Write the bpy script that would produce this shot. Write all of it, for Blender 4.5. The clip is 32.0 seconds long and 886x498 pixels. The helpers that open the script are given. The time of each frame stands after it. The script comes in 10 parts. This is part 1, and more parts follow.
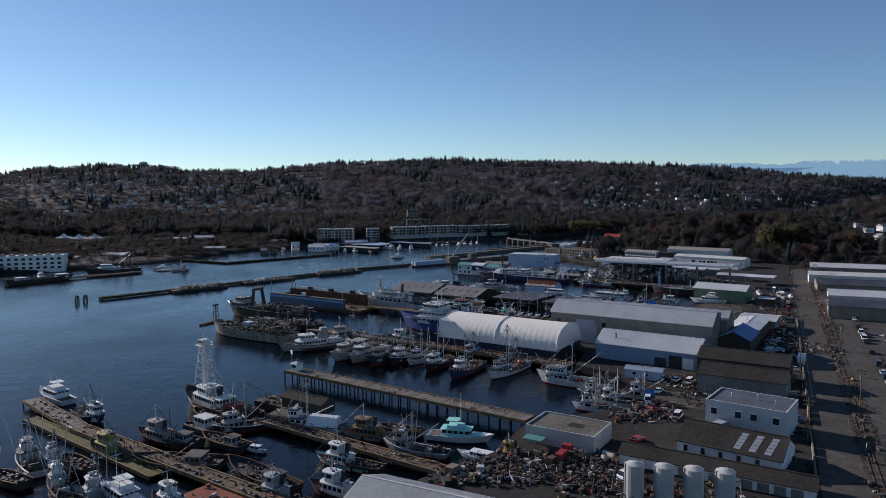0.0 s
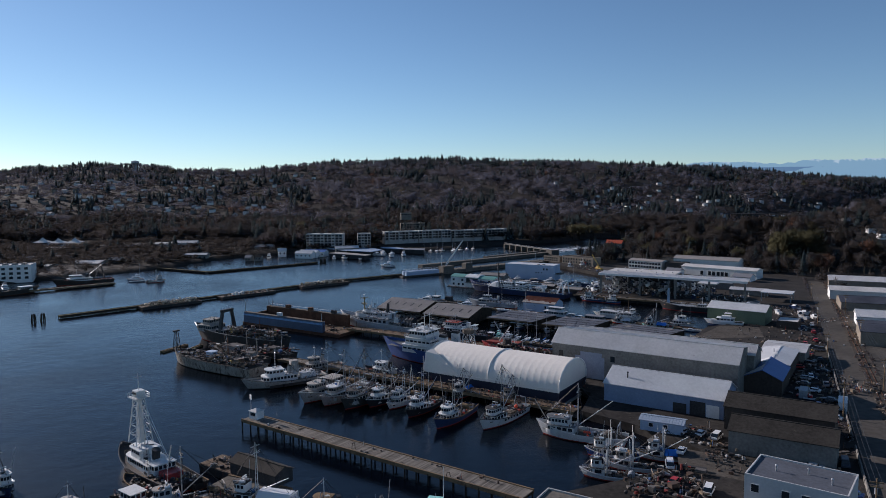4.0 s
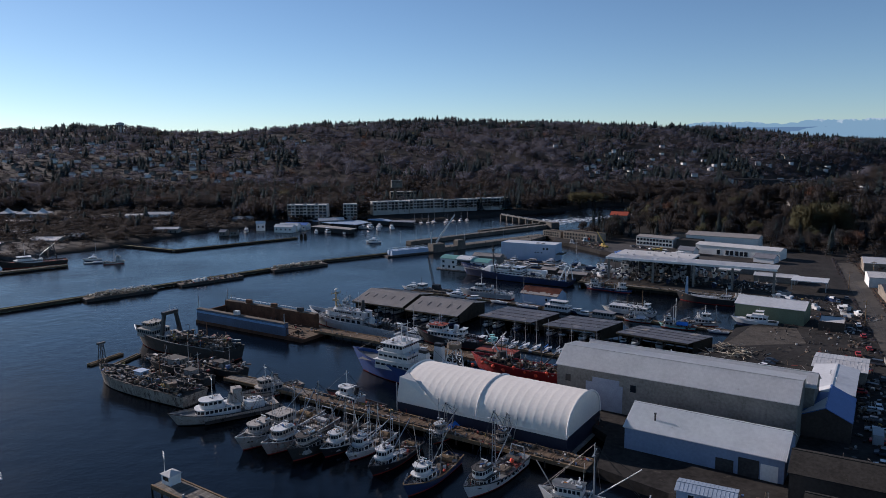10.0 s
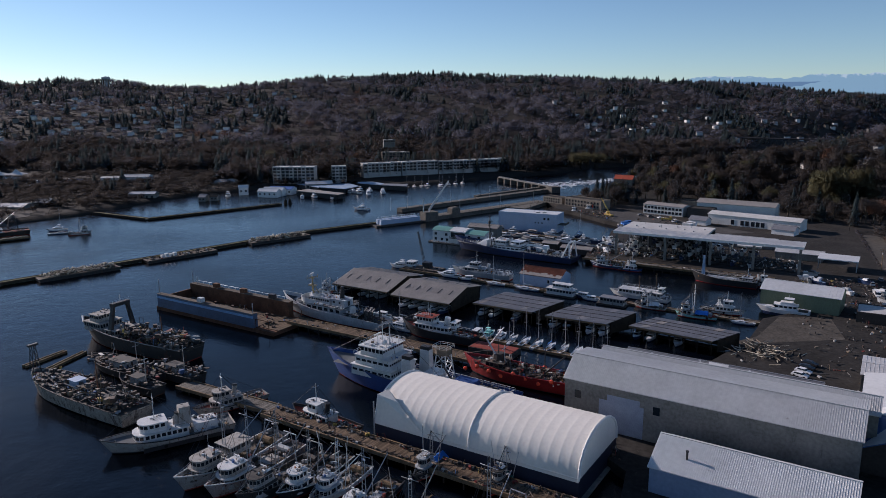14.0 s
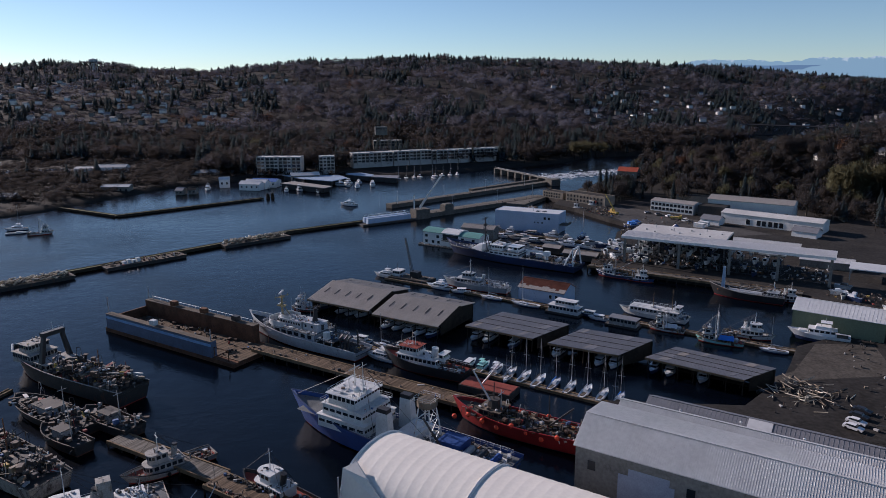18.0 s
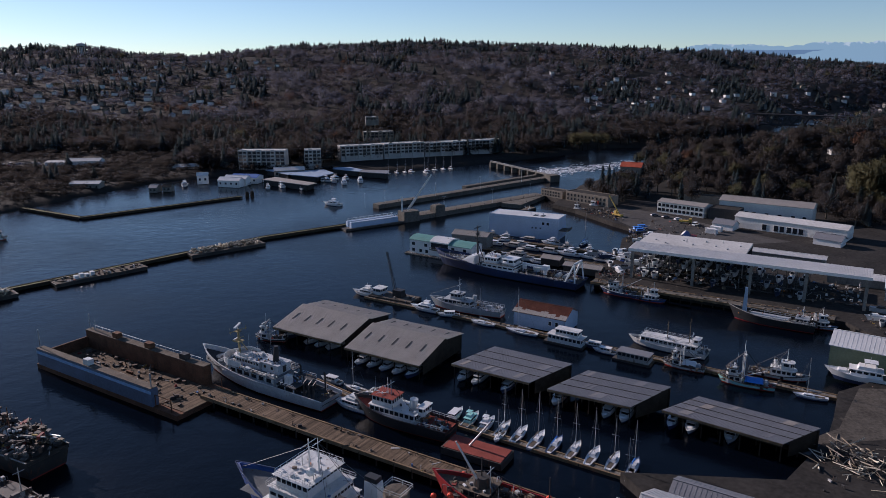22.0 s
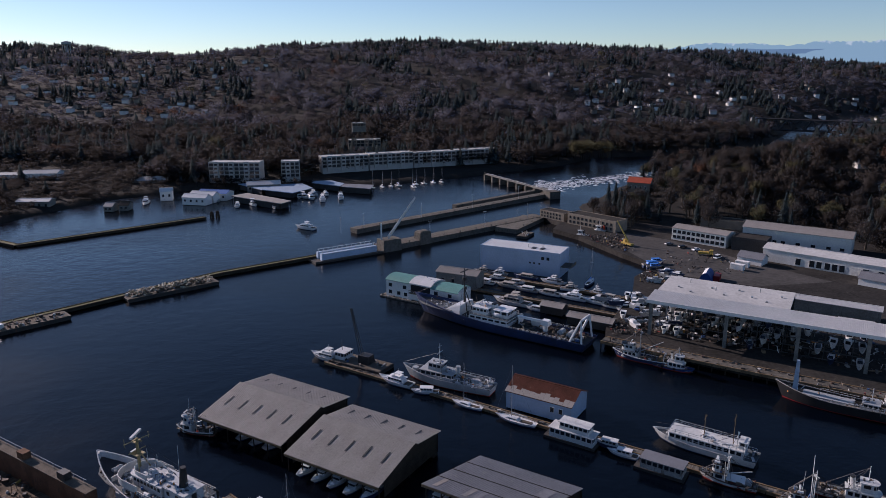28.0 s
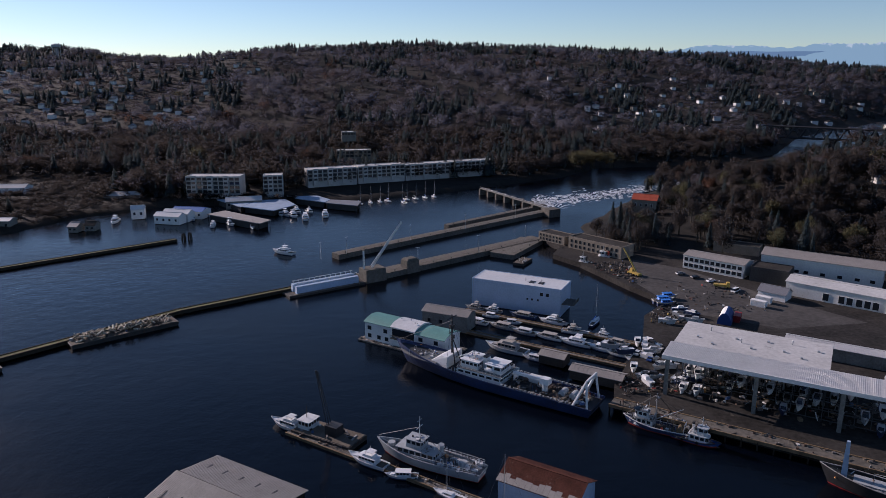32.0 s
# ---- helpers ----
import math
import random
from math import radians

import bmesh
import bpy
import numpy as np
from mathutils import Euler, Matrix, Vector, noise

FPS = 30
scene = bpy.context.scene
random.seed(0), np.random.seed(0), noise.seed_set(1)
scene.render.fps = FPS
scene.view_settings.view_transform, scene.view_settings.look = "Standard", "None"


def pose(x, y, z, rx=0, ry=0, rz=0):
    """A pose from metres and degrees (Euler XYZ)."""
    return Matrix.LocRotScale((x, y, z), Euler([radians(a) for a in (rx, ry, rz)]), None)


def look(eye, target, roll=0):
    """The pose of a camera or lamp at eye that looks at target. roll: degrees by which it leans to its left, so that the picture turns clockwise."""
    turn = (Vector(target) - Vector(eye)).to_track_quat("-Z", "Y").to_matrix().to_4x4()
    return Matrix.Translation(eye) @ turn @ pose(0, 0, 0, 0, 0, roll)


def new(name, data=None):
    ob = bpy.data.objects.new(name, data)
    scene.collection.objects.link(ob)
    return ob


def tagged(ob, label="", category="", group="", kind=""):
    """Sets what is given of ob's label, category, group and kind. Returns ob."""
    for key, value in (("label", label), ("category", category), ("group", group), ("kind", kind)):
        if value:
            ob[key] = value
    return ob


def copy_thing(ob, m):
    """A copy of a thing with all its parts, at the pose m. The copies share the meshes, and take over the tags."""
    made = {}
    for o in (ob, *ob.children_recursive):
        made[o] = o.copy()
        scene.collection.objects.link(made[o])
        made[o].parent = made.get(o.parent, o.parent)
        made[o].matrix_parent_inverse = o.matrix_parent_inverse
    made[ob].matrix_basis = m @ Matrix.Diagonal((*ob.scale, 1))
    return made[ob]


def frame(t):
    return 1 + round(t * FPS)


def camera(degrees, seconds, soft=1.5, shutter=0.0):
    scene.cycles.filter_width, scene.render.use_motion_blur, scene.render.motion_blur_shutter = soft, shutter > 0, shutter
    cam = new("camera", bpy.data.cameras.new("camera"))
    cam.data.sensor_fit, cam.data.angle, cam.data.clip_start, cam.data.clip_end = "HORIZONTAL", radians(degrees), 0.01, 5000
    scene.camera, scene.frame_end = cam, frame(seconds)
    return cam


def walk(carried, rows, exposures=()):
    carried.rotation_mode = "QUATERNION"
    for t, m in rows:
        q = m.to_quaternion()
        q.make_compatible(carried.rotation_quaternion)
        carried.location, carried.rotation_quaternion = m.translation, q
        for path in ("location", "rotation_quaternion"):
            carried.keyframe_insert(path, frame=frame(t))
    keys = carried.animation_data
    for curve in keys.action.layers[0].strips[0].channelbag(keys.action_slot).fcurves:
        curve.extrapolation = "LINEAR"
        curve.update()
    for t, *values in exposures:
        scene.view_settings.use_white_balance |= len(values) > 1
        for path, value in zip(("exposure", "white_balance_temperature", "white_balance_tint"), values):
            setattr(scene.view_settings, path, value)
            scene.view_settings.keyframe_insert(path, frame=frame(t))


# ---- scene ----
cam = camera(63.88, 32.0, soft=0.7)
# seconds, x, y, z, tilt, lean, turn
PATH = [
    (0, 0.00, 0.00, 65.80, 85.085, -0.481, -0.000),
    (1, 1.31, 9.10, 67.25, 85.102, -0.453, -0.052),
    (2, 2.46, 18.19, 68.78, 85.085, -0.427, -0.111),
    (3, 3.39, 27.09, 70.27, 85.003, -0.412, -0.145),
    (3.5, 3.79, 31.48, 70.99, 84.959, -0.418, -0.153),
    (5.5, 5.37, 49.08, 73.84, 84.802, -0.465, -0.206),
    (6, 5.79, 53.48, 74.53, 84.754, -0.483, -0.230),
    (6.5, 6.21, 57.84, 75.12, 84.573, -0.504, -0.247),
    (7, 6.75, 62.24, 75.66, 84.178, -0.505, -0.255),
    (8, 7.89, 71.40, 76.63, 83.331, -0.521, -0.279),
    (9, 8.99, 80.63, 77.51, 82.569, -0.534, -0.314),
    (10, 10.06, 89.76, 78.39, 81.733, -0.520, -0.351),
    (11, 10.94, 98.88, 79.40, 80.845, -0.497, -0.398),
    (12, 11.63, 108.08, 80.30, 79.927, -0.496, -0.459),
    (13, 12.25, 117.38, 81.20, 79.030, -0.455, -0.482),
    (13.5, 12.63, 122.01, 81.66, 78.565, -0.450, -0.527),
    (15.5, 14.26, 140.25, 83.43, 77.486, -0.437, -0.664),
    (16, 14.74, 144.75, 83.86, 77.444, -0.428, -0.685),
    (17, 15.54, 153.76, 84.70, 77.307, -0.392, -0.775),
    (18, 16.44, 162.92, 85.56, 76.805, -0.336, -0.835),
    (19, 17.49, 171.93, 86.47, 76.302, -0.288, -0.880),
    (20, 18.63, 180.85, 87.52, 75.888, -0.277, -0.936),
    (21, 20.00, 189.78, 88.65, 75.621, -0.266, -0.984),
    (22, 21.44, 198.78, 89.63, 75.580, -0.279, -1.025),
    (23, 22.73, 208.02, 90.54, 75.533, -0.264, -1.063),
    (24, 24.10, 217.26, 91.35, 75.492, -0.253, -1.086),
    (25, 25.44, 226.44, 92.17, 75.497, -0.247, -1.119),
    (25.5, 26.11, 231.07, 92.56, 75.487, -0.227, -1.131),
    (27.5, 28.51, 249.27, 94.15, 75.412, -0.166, -1.197),
    (28, 29.17, 253.83, 94.58, 75.409, -0.163, -1.195),
    (29, 30.43, 262.95, 95.45, 75.433, -0.177, -1.231),
    (30, 31.75, 272.17, 96.50, 75.430, -0.157, -1.266),
    (31, 33.24, 281.19, 97.80, 75.481, -0.110, -1.247),
    (31.5, 33.90, 285.66, 98.52, 75.473, -0.114, -1.263),
    (32, 34.62, 290.14, 99.29, 75.512, -0.133, -1.314),
]
walk(cam, [(t, Matrix.LocRotScale((x, y, z), (Matrix.Rotation(radians(yaw), 3, 'Z') @ Matrix.Rotation(radians(rx), 3, 'X') @ Matrix.Rotation(radians(roll), 3, 'Z')).to_quaternion(), None))
           for t, x, y, z, rx, roll, yaw in PATH],
     exposures=[(0, 0.05, 6030, 18), (32, 0.07, 6200, 28)])

# ---- light ----
SUN_AZ, SUN_EL = radians(142), radians(21)
world = bpy.data.worlds.new("world")
scene.world = world
world.use_nodes = True
wn = world.node_tree
bg = wn.nodes["Background"]
sky = wn.nodes.new("ShaderNodeTexSky")
sky.sky_type = 'NISHITA'
sky.sun_disc = False
sky.sun_elevation = SUN_EL
sky.sun_rotation = math.pi / 2 - SUN_AZ
sky.altitude = 60
sky.air_density, sky.dust_density, sky.ozone_density = 0.72, 0.08, 2.0
tint = wn.nodes.new("ShaderNodeVectorMath")
tint.operation = 'MULTIPLY'
tint.inputs[1].default_value = (0.865, 0.985, 0.962)
wn.links.new(sky.outputs[0], tint.inputs[0])
wn.links.new(tint.outputs[0], bg.inputs[0])
bg.inputs[1].default_value = 0.093
sun = new("sun", bpy.data.lights.new("sun", 'SUN'))
sun.data.energy, sun.data.angle, sun.data.color = 5.0, radians(0.53), (1.0, 0.9, 0.79)
sun.matrix_world = look((0, 0, 0), (-math.cos(SUN_AZ) * math.cos(SUN_EL), -math.sin(SUN_AZ) * math.cos(SUN_EL), -math.sin(SUN_EL)))

# ---- materials ----
MATS = {}


def mat(name, col, rough=0.7, metal=0.0, var=0.25, scale=0.4, bump=0.0, bscale=3.0, rust=0.0, rustcol=(0.12, 0.05, 0.025), island=0.0, rnd=0.0):
    """Painted or plain surface: broad stains, fine grain, optional wear and relief."""
    if name in MATS:
        return MATS[name]
    m = bpy.data.materials.new(name)
    m.use_nodes = True
    nt, b = m.node_tree, m.node_tree.nodes["Principled BSDF"]
    N, Lk = nt.nodes.new, nt.links.new
    tc = N("ShaderNodeTexCoord")
    n1, n2 = N("ShaderNodeTexNoise"), N("ShaderNodeTexNoise")
    n1.inputs["Scale"].default_value, n1.inputs["Detail"].default_value = scale, 4
    n2.inputs["Scale"].default_value, n2.inputs["Detail"].default_value = scale * 9, 3
    Lk(tc.outputs["Object"], n1.inputs["Vector"])
    Lk(tc.outputs["Object"], n2.inputs["Vector"])
    add = N("ShaderNodeMath")
    add.operation = 'ADD'
    Lk(n1.outputs[0], add.inputs[0])
    Lk(n2.outputs[0], add.inputs[1])
    rng = N("ShaderNodeMapRange")
    rng.inputs[1].default_value, rng.inputs[2].default_value = 0.7, 1.3
    rng.inputs[3].default_value, rng.inputs[4].default_value = 1 - var, 1 + var
    Lk(add.outputs[0], rng.inputs[0])
    fac = rng.outputs[0]
    if island or rnd:
        src = N("ShaderNodeNewGeometry").outputs["Random Per Island"] if island else N("ShaderNodeObjectInfo").outputs["Random"]
        r2 = N("ShaderNodeMapRange")
        k = island or rnd
        r2.inputs[3].default_value, r2.inputs[4].default_value = 1 - k, 1 + k
        Lk(src, r2.inputs[0])
        mu = N("ShaderNodeMath")
        mu.operation = 'MULTIPLY'
        Lk(fac, mu.inputs[0])
        Lk(r2.outputs[0], mu.inputs[1])
        fac = mu.outputs[0]
    sc = N("ShaderNodeVectorMath")
    sc.operation = 'SCALE'
    sc.inputs[0].default_value = col
    Lk(fac, sc.inputs["Scale"])
    out = sc.outputs[0]
    if rust:
        n3 = N("ShaderNodeTexNoise")
        n3.inputs["Scale"].default_value, n3.inputs["Detail"].default_value, n3.inputs["Roughness"].default_value = scale * 3, 6, 0.7
        mp = N("ShaderNodeMapping")
        mp.inputs["Scale"].default_value = (1, 1, 0.35)
        Lk(tc.outputs["Object"], mp.inputs[0])
        Lk(mp.outputs[0], n3.inputs["Vector"])
        r3 = N("ShaderNodeMapRange")
        r3.inputs[1].default_value, r3.inputs[2].default_value = 0.72 - 0.3 * rust, 0.8 - 0.22 * rust
        Lk(n3.outputs[0], r3.inputs[0])
        mx = N("ShaderNodeMix")
        mx.data_type = 'RGBA'
        mx.inputs["B"].default_value = (*rustcol, 1)
        Lk(r3.outputs[0], mx.inputs["Factor"])
        Lk(out, mx.inputs["A"])
        out = mx.outputs["Result"]
    Lk(out, b.inputs["Base Color"])
    b.inputs["Roughness"].default_value, b.inputs["Metallic"].default_value = rough, metal
    if rough > 0.75:
        b.inputs["Specular IOR Level"].default_value = 0.12
    if bump:
        n4 = N("ShaderNodeTexNoise")
        n4.inputs["Scale"].default_value, n4.inputs["Detail"].default_value = bscale, 5
        Lk(tc.outputs["Object"], n4.inputs["Vector"])
        bp = N("ShaderNodeBump")
        bp.inputs["Strength"].default_value, bp.inputs["Distance"].default_value = bump, 0.3
        Lk(n4.outputs[0], bp.inputs["Height"])
        Lk(bp.outputs[0], b.inputs["Normal"])
    MATS[name] = m
    return m


def plank_mat(name, col, width=0.3, axis=0, var=0.3, line=0.45):
    """Weathered boards laid across one axis."""
    m = mat(name, col, 0.85, 0, var, 0.35, 0.25, 4, rust=0.35, rustcol=(0.05, 0.04, 0.03))
    nt, b = m.node_tree, m.node_tree.nodes["Principled BSDF"]
    N, Lk = nt.nodes.new, nt.links.new
    old = b.inputs["Base Color"].links[0].from_socket
    tc, sx, mul, fl, wn_, fr, mx = (N("ShaderNodeTexCoord"), N("ShaderNodeSeparateXYZ"), N("ShaderNodeMath"), N("ShaderNodeMath"),
                                          N("ShaderNodeTexWhiteNoise"), N("ShaderNodeMapRange"), N("ShaderNodeVectorMath"))
    Lk(tc.outputs["Object"], sx.inputs[0])
    mul.operation, fl.operation = 'MULTIPLY', 'FLOOR'
    mul.inputs[1].default_value = 1 / width
    Lk(sx.outputs[axis], mul.inputs[0])
    Lk(mul.outputs[0], fl.inputs[0])
    wn_.noise_dimensions = '1D'
    Lk(fl.outputs[0], wn_.inputs["W"])
    fr.inputs[3].default_value, fr.inputs[4].default_value = 1 - line, 1 + line
    Lk(wn_.outputs["Value"], fr.inputs[0])
    mx.operation = 'SCALE'
    Lk(old, mx.inputs[0])
    Lk(fr.outputs[0], mx.inputs["Scale"])
    Lk(mx.outputs[0], b.inputs["Base Color"])
    return m


def water_mat():
    m = bpy.data.materials.new("harbour_water")
    m.use_nodes = True
    nt, b = m.node_tree, m.node_tree.nodes["Principled BSDF"]
    N, Lk = nt.nodes.new, nt.links.new
    b.inputs["Base Color"].default_value = (0.001, 0.0023, 0.0055, 1)
    b.inputs["IOR"].default_value = 1.333
    b.inputs["Specular IOR Level"].default_value = 0.29
    geo = N("ShaderNodeNewGeometry")
    big, sm, rg = N("ShaderNodeTexNoise"), N("ShaderNodeTexNoise"), N("ShaderNodeTexNoise")
    big.inputs["Scale"].default_value, big.inputs["Detail"].default_value = 0.18, 3
    sm.inputs["Scale"].default_value, sm.inputs["Detail"].default_value = 0.9, 3
    rg.inputs["Scale"].default_value, rg.inputs["Detail"].default_value = 0.012, 3
    for n in (big, sm, rg):
        Lk(geo.outputs["Position"], n.inputs["Vector"])
    mr = N("ShaderNodeMapRange")
    mr.inputs[1].default_value, mr.inputs[2].default_value = 0.35, 0.65
    mr.inputs[3].default_value, mr.inputs[4].default_value = 0.1, 0.26
    Lk(rg.outputs[0], mr.inputs[0])
    Lk(mr.outputs[0], b.inputs["Roughness"])
    b1, b2 = N("ShaderNodeBump"), N("ShaderNodeBump")
    b1.inputs["Strength"].default_value, b1.inputs["Distance"].default_value = 0.6, 0.2
    b2.inputs["Strength"].default_value, b2.inputs["Distance"].default_value = 0.6, 0.07
    Lk(big.outputs[0], b1.inputs["Height"])
    Lk(sm.outputs[0], b2.inputs["Height"])
    Lk(b1.outputs[0], b2.inputs["Normal"])
    Lk(b2.outputs[0], b.inputs["Normal"])
    dot, wind = N("ShaderNodeVectorMath"), N("ShaderNodeMapRange")
    dot.operation = 'DOT_PRODUCT'
    dot.inputs[1].default_value = (-0.7, 0.715, 0)
    Lk(geo.outputs["Position"], dot.inputs[0])
    wind.inputs[1].default_value, wind.inputs[2].default_value = 400, 520
    wind.inputs[3].default_value, wind.inputs[4].default_value = 0.6, 1.0
    Lk(dot.outputs["Value"], wind.inputs[0])
    Lk(wind.outputs[0], b1.inputs["Strength"])
    Lk(wind.outputs[0], b2.inputs["Strength"])
    return m


def leaf_mat(name, col, island=0.12, open_=0.0):
    """Leaf and twig sprays that let some light through; open_ is the share of gaps between the twigs."""
    m = mat(name, col, 0.95, 0, 0.2, 0.05, island=island)
    nt, b = m.node_tree, m.node_tree.nodes["Principled BSDF"]
    tr, mx = nt.nodes.new("ShaderNodeBsdfTranslucent"), nt.nodes.new("ShaderNodeMixShader")
    nt.links.new(b.inputs["Base Color"].links[0].from_socket, tr.inputs[0])
    b.inputs["Specular IOR Level"].default_value = 0.1
    mx.inputs[0].default_value = 0.28
    nt.links.new(b.outputs[0], mx.inputs[1])
    nt.links.new(tr.outputs[0], mx.inputs[2])
    out = mx.outputs[0]
    if open_:
        gap, m2 = nt.nodes.new("ShaderNodeBsdfTransparent"), nt.nodes.new("ShaderNodeMixShader")
        m2.inputs[0].default_value = open_
        nt.links.new(out, m2.inputs[1])
        nt.links.new(gap.outputs[0], m2.inputs[2])
        out = m2.outputs[0]
    nt.links.new(out, nt.nodes["Material Output"].inputs[0])
    return m


WATER = water_mat()
ASPHALT = mat("asphalt", (0.034, 0.031, 0.028), 0.9, 0, 0.45, 0.08, 0.2, 2, rust=0.38, rustcol=(0.085, 0.075, 0.062))
ROADM = mat("road_asphalt", (0.082, 0.074, 0.064), 0.9, 0, 0.3, 0.05, 0.15, 2, rust=0.3, rustcol=(0.05, 0.046, 0.042))
CONCRETE = mat("concrete", (0.2, 0.19, 0.17), 0.85, 0, 0.3, 0.12, 0.25, 2, rust=0.35, rustcol=(0.12, 0.11, 0.09))
OLDCONC = mat("weathered_concrete", (0.13, 0.118, 0.1), 0.9, 0, 0.35, 0.1, 0.3, 2, rust=0.45, rustcol=(0.06, 0.055, 0.04))
EARTH = mat("earth", (0.025, 0.0225, 0.019), 0.95, 0, 0.4, 0.02, 0.4, 0.5, rust=0.4, rustcol=(0.034, 0.03, 0.022))
MOSSTOP = mat("mossy_planks", (0.13, 0.12, 0.055), 0.95, 0, 0.4, 0.15, 0.3, 2, rust=0.4, rustcol=(0.07, 0.06, 0.035))
DOCKW = plank_mat("dock_planks", (0.12, 0.085, 0.057))
DOCKG = plank_mat("grey_dock_planks", (0.15, 0.135, 0.115))
PILE = mat("tarred_timber", (0.045, 0.035, 0.025), 0.95, 0, 0.4, 0.6)
TIMBER = mat("old_timber", (0.19, 0.13, 0.075), 0.9, 0, 0.4, 0.5, rust=0.3)
ROOFG = mat("grey_metal_roof", (0.52, 0.51, 0.495), 0.55, 0.1, 0.12, 0.12, rust=0.22, rustcol=(0.25, 0.22, 0.2))
ROOFW = mat("pale_metal_roof", (0.6, 0.6, 0.59), 0.5, 0.1, 0.1, 0.1, rust=0.2, rustcol=(0.4, 0.38, 0.35))
ROOFB = mat("brownish_shed_roof", (0.27, 0.245, 0.22), 0.7, 0.1, 0.15, 0.25, rust=0.35, rustcol=(0.17, 0.145, 0.125))
ROOFSL = mat("slate_grey_metal_roof", (0.19, 0.192, 0.205), 0.6, 0.15, 0.15, 0.25, rust=0.4, rustcol=(0.25, 0.24, 0.23))
PATCH = mat("newer_slate_roof_sheet", (0.24, 0.23, 0.22), 0.6, 0.15, 0.15, 0.25)
SLATE = mat("dark_slate_membrane", (0.055, 0.062, 0.08), 0.9, 0, 0.25, 0.1, rust=0.3, rustcol=(0.09, 0.09, 0.1))
DKSTEEL = mat("dark_and_shaded_steel", (0.075, 0.078, 0.082), 0.6, 0.3, 0.25, 0.5)
ROOFD = mat("dark_felt_roof", (0.042, 0.038, 0.033), 0.95, 0, 0.35, 0.15, 0.2, 3, rust=0.3, rustcol=(0.09, 0.085, 0.06))
ROOFF = mat("flat_membrane_roof", (0.5, 0.49, 0.47), 0.8, 0, 0.15, 0.1, rust=0.35, rustcol=(0.3, 0.29, 0.27))
ROOFR = mat("rusty_roof", (0.115, 0.042, 0.028), 0.9, 0.1, 0.35, 0.3, rust=0.35, rustcol=(0.22, 0.15, 0.12))
ROOFBL = mat("blue_metal_roof", (0.06, 0.14, 0.36), 0.5, 0.1, 0.12, 0.2)
ROOFGN = mat("green_metal_roof", (0.1, 0.26, 0.23), 0.55, 0.1, 0.15, 0.2, rust=0.2, rustcol=(0.2, 0.25, 0.24))
ROOFRED = mat("red_tile_roof", (0.42, 0.09, 0.05), 0.8, 0, 0.25, 0.4)
FABRIC = mat("white_membrane", (0.76, 0.71, 0.63), 0.65, 0, 0.06, 0.15, rust=0.12, rustcol=(0.6, 0.56, 0.5))
WALLW = mat("white_painted_wall", (0.72, 0.71, 0.68), 0.75, 0, 0.1, 0.2, rust=0.25, rustcol=(0.45, 0.43, 0.4))
WALLB = mat("pale_blue_wall", (0.34, 0.43, 0.55), 0.7, 0, 0.12, 0.15, rust=0.2, rustcol=(0.27, 0.32, 0.39))
WALLG = mat("grey_shed_wall", (0.2, 0.19, 0.17), 0.85, 0, 0.3, 0.15, rust=0.45, rustcol=(0.09, 0.085, 0.075))
WALLBR = mat("brown_wall", (0.075, 0.06, 0.05), 0.85, 0, 0.25, 0.15)
WALLGN = mat("olive_green_wall", (0.17, 0.2, 0.13), 0.8, 0, 0.15, 0.2)
WALLT = mat("tan_masonry_wall", (0.23, 0.195, 0.155), 0.9, 0, 0.25, 0.3, 0.3, 3, rust=0.3, rustcol=(0.17, 0.15, 0.12))
TANKM = mat("stained_tank_paint", (0.42, 0.41, 0.39), 0.6, 0, 0.2, 0.3, rust=0.35, rustcol=(0.22, 0.18, 0.15))
STUCCO = mat("grey_stucco", (0.42, 0.41, 0.39), 0.85, 0, 0.15, 0.2, rust=0.25, rustcol=(0.27, 0.26, 0.24))
PALEW = mat("pale_plaster_wall", (0.68, 0.66, 0.61), 0.85, 0, 0.12, 0.15, rust=0.3, rustcol=(0.4, 0.38, 0.34))
WALLDK = mat("dark_wall", (0.05, 0.05, 0.05), 0.8, 0, 0.3, 0.2)
GLASS = mat("dark_window_glass", (0.015, 0.02, 0.026), 0.08, 0, 0.1, 0.5)
STEEL = mat("galvanised_steel", (0.45, 0.46, 0.47), 0.45, 0.6, 0.15, 0.5)
RUSTST = mat("rusty_steel", (0.15, 0.075, 0.045), 0.85, 0.3, 0.4, 0.4, rust=0.5, rustcol=(0.07, 0.045, 0.035))
SHIPG = mat("greyed_ship_white", (0.43, 0.44, 0.45), 0.6, 0, 0.18, 0.5, rust=0.45, rustcol=(0.22, 0.18, 0.15))
BLACK = mat("black_paint", (0.02, 0.02, 0.022), 0.55, 0, 0.3, 0.4)
WHITE = mat("white_boat_paint", (0.6, 0.6, 0.58), 0.45, 0, 0.16, 0.5, rust=0.4, rustcol=(0.24, 0.17, 0.12))
CLEANW = mat("gleaming_white_gelcoat", (0.7, 0.7, 0.69), 0.3, 0, 0.04, 0.5)
GREYP = mat("grey_ship_paint", (0.33, 0.35, 0.36), 0.6, 0, 0.15, 0.4, rust=0.35, rustcol=(0.2, 0.14, 0.1))
WORN = mat("peeling_pale_paint", (0.36, 0.34, 0.31), 0.8, 0, 0.25, 0.4, rust=0.6, rustcol=(0.15, 0.11, 0.08))
BLUEH = mat("blue_hull_paint", (0.008, 0.05, 0.2), 0.62, 0, 0.15, 0.3, rust=0.2, rustcol=(0.1, 0.13, 0.2))
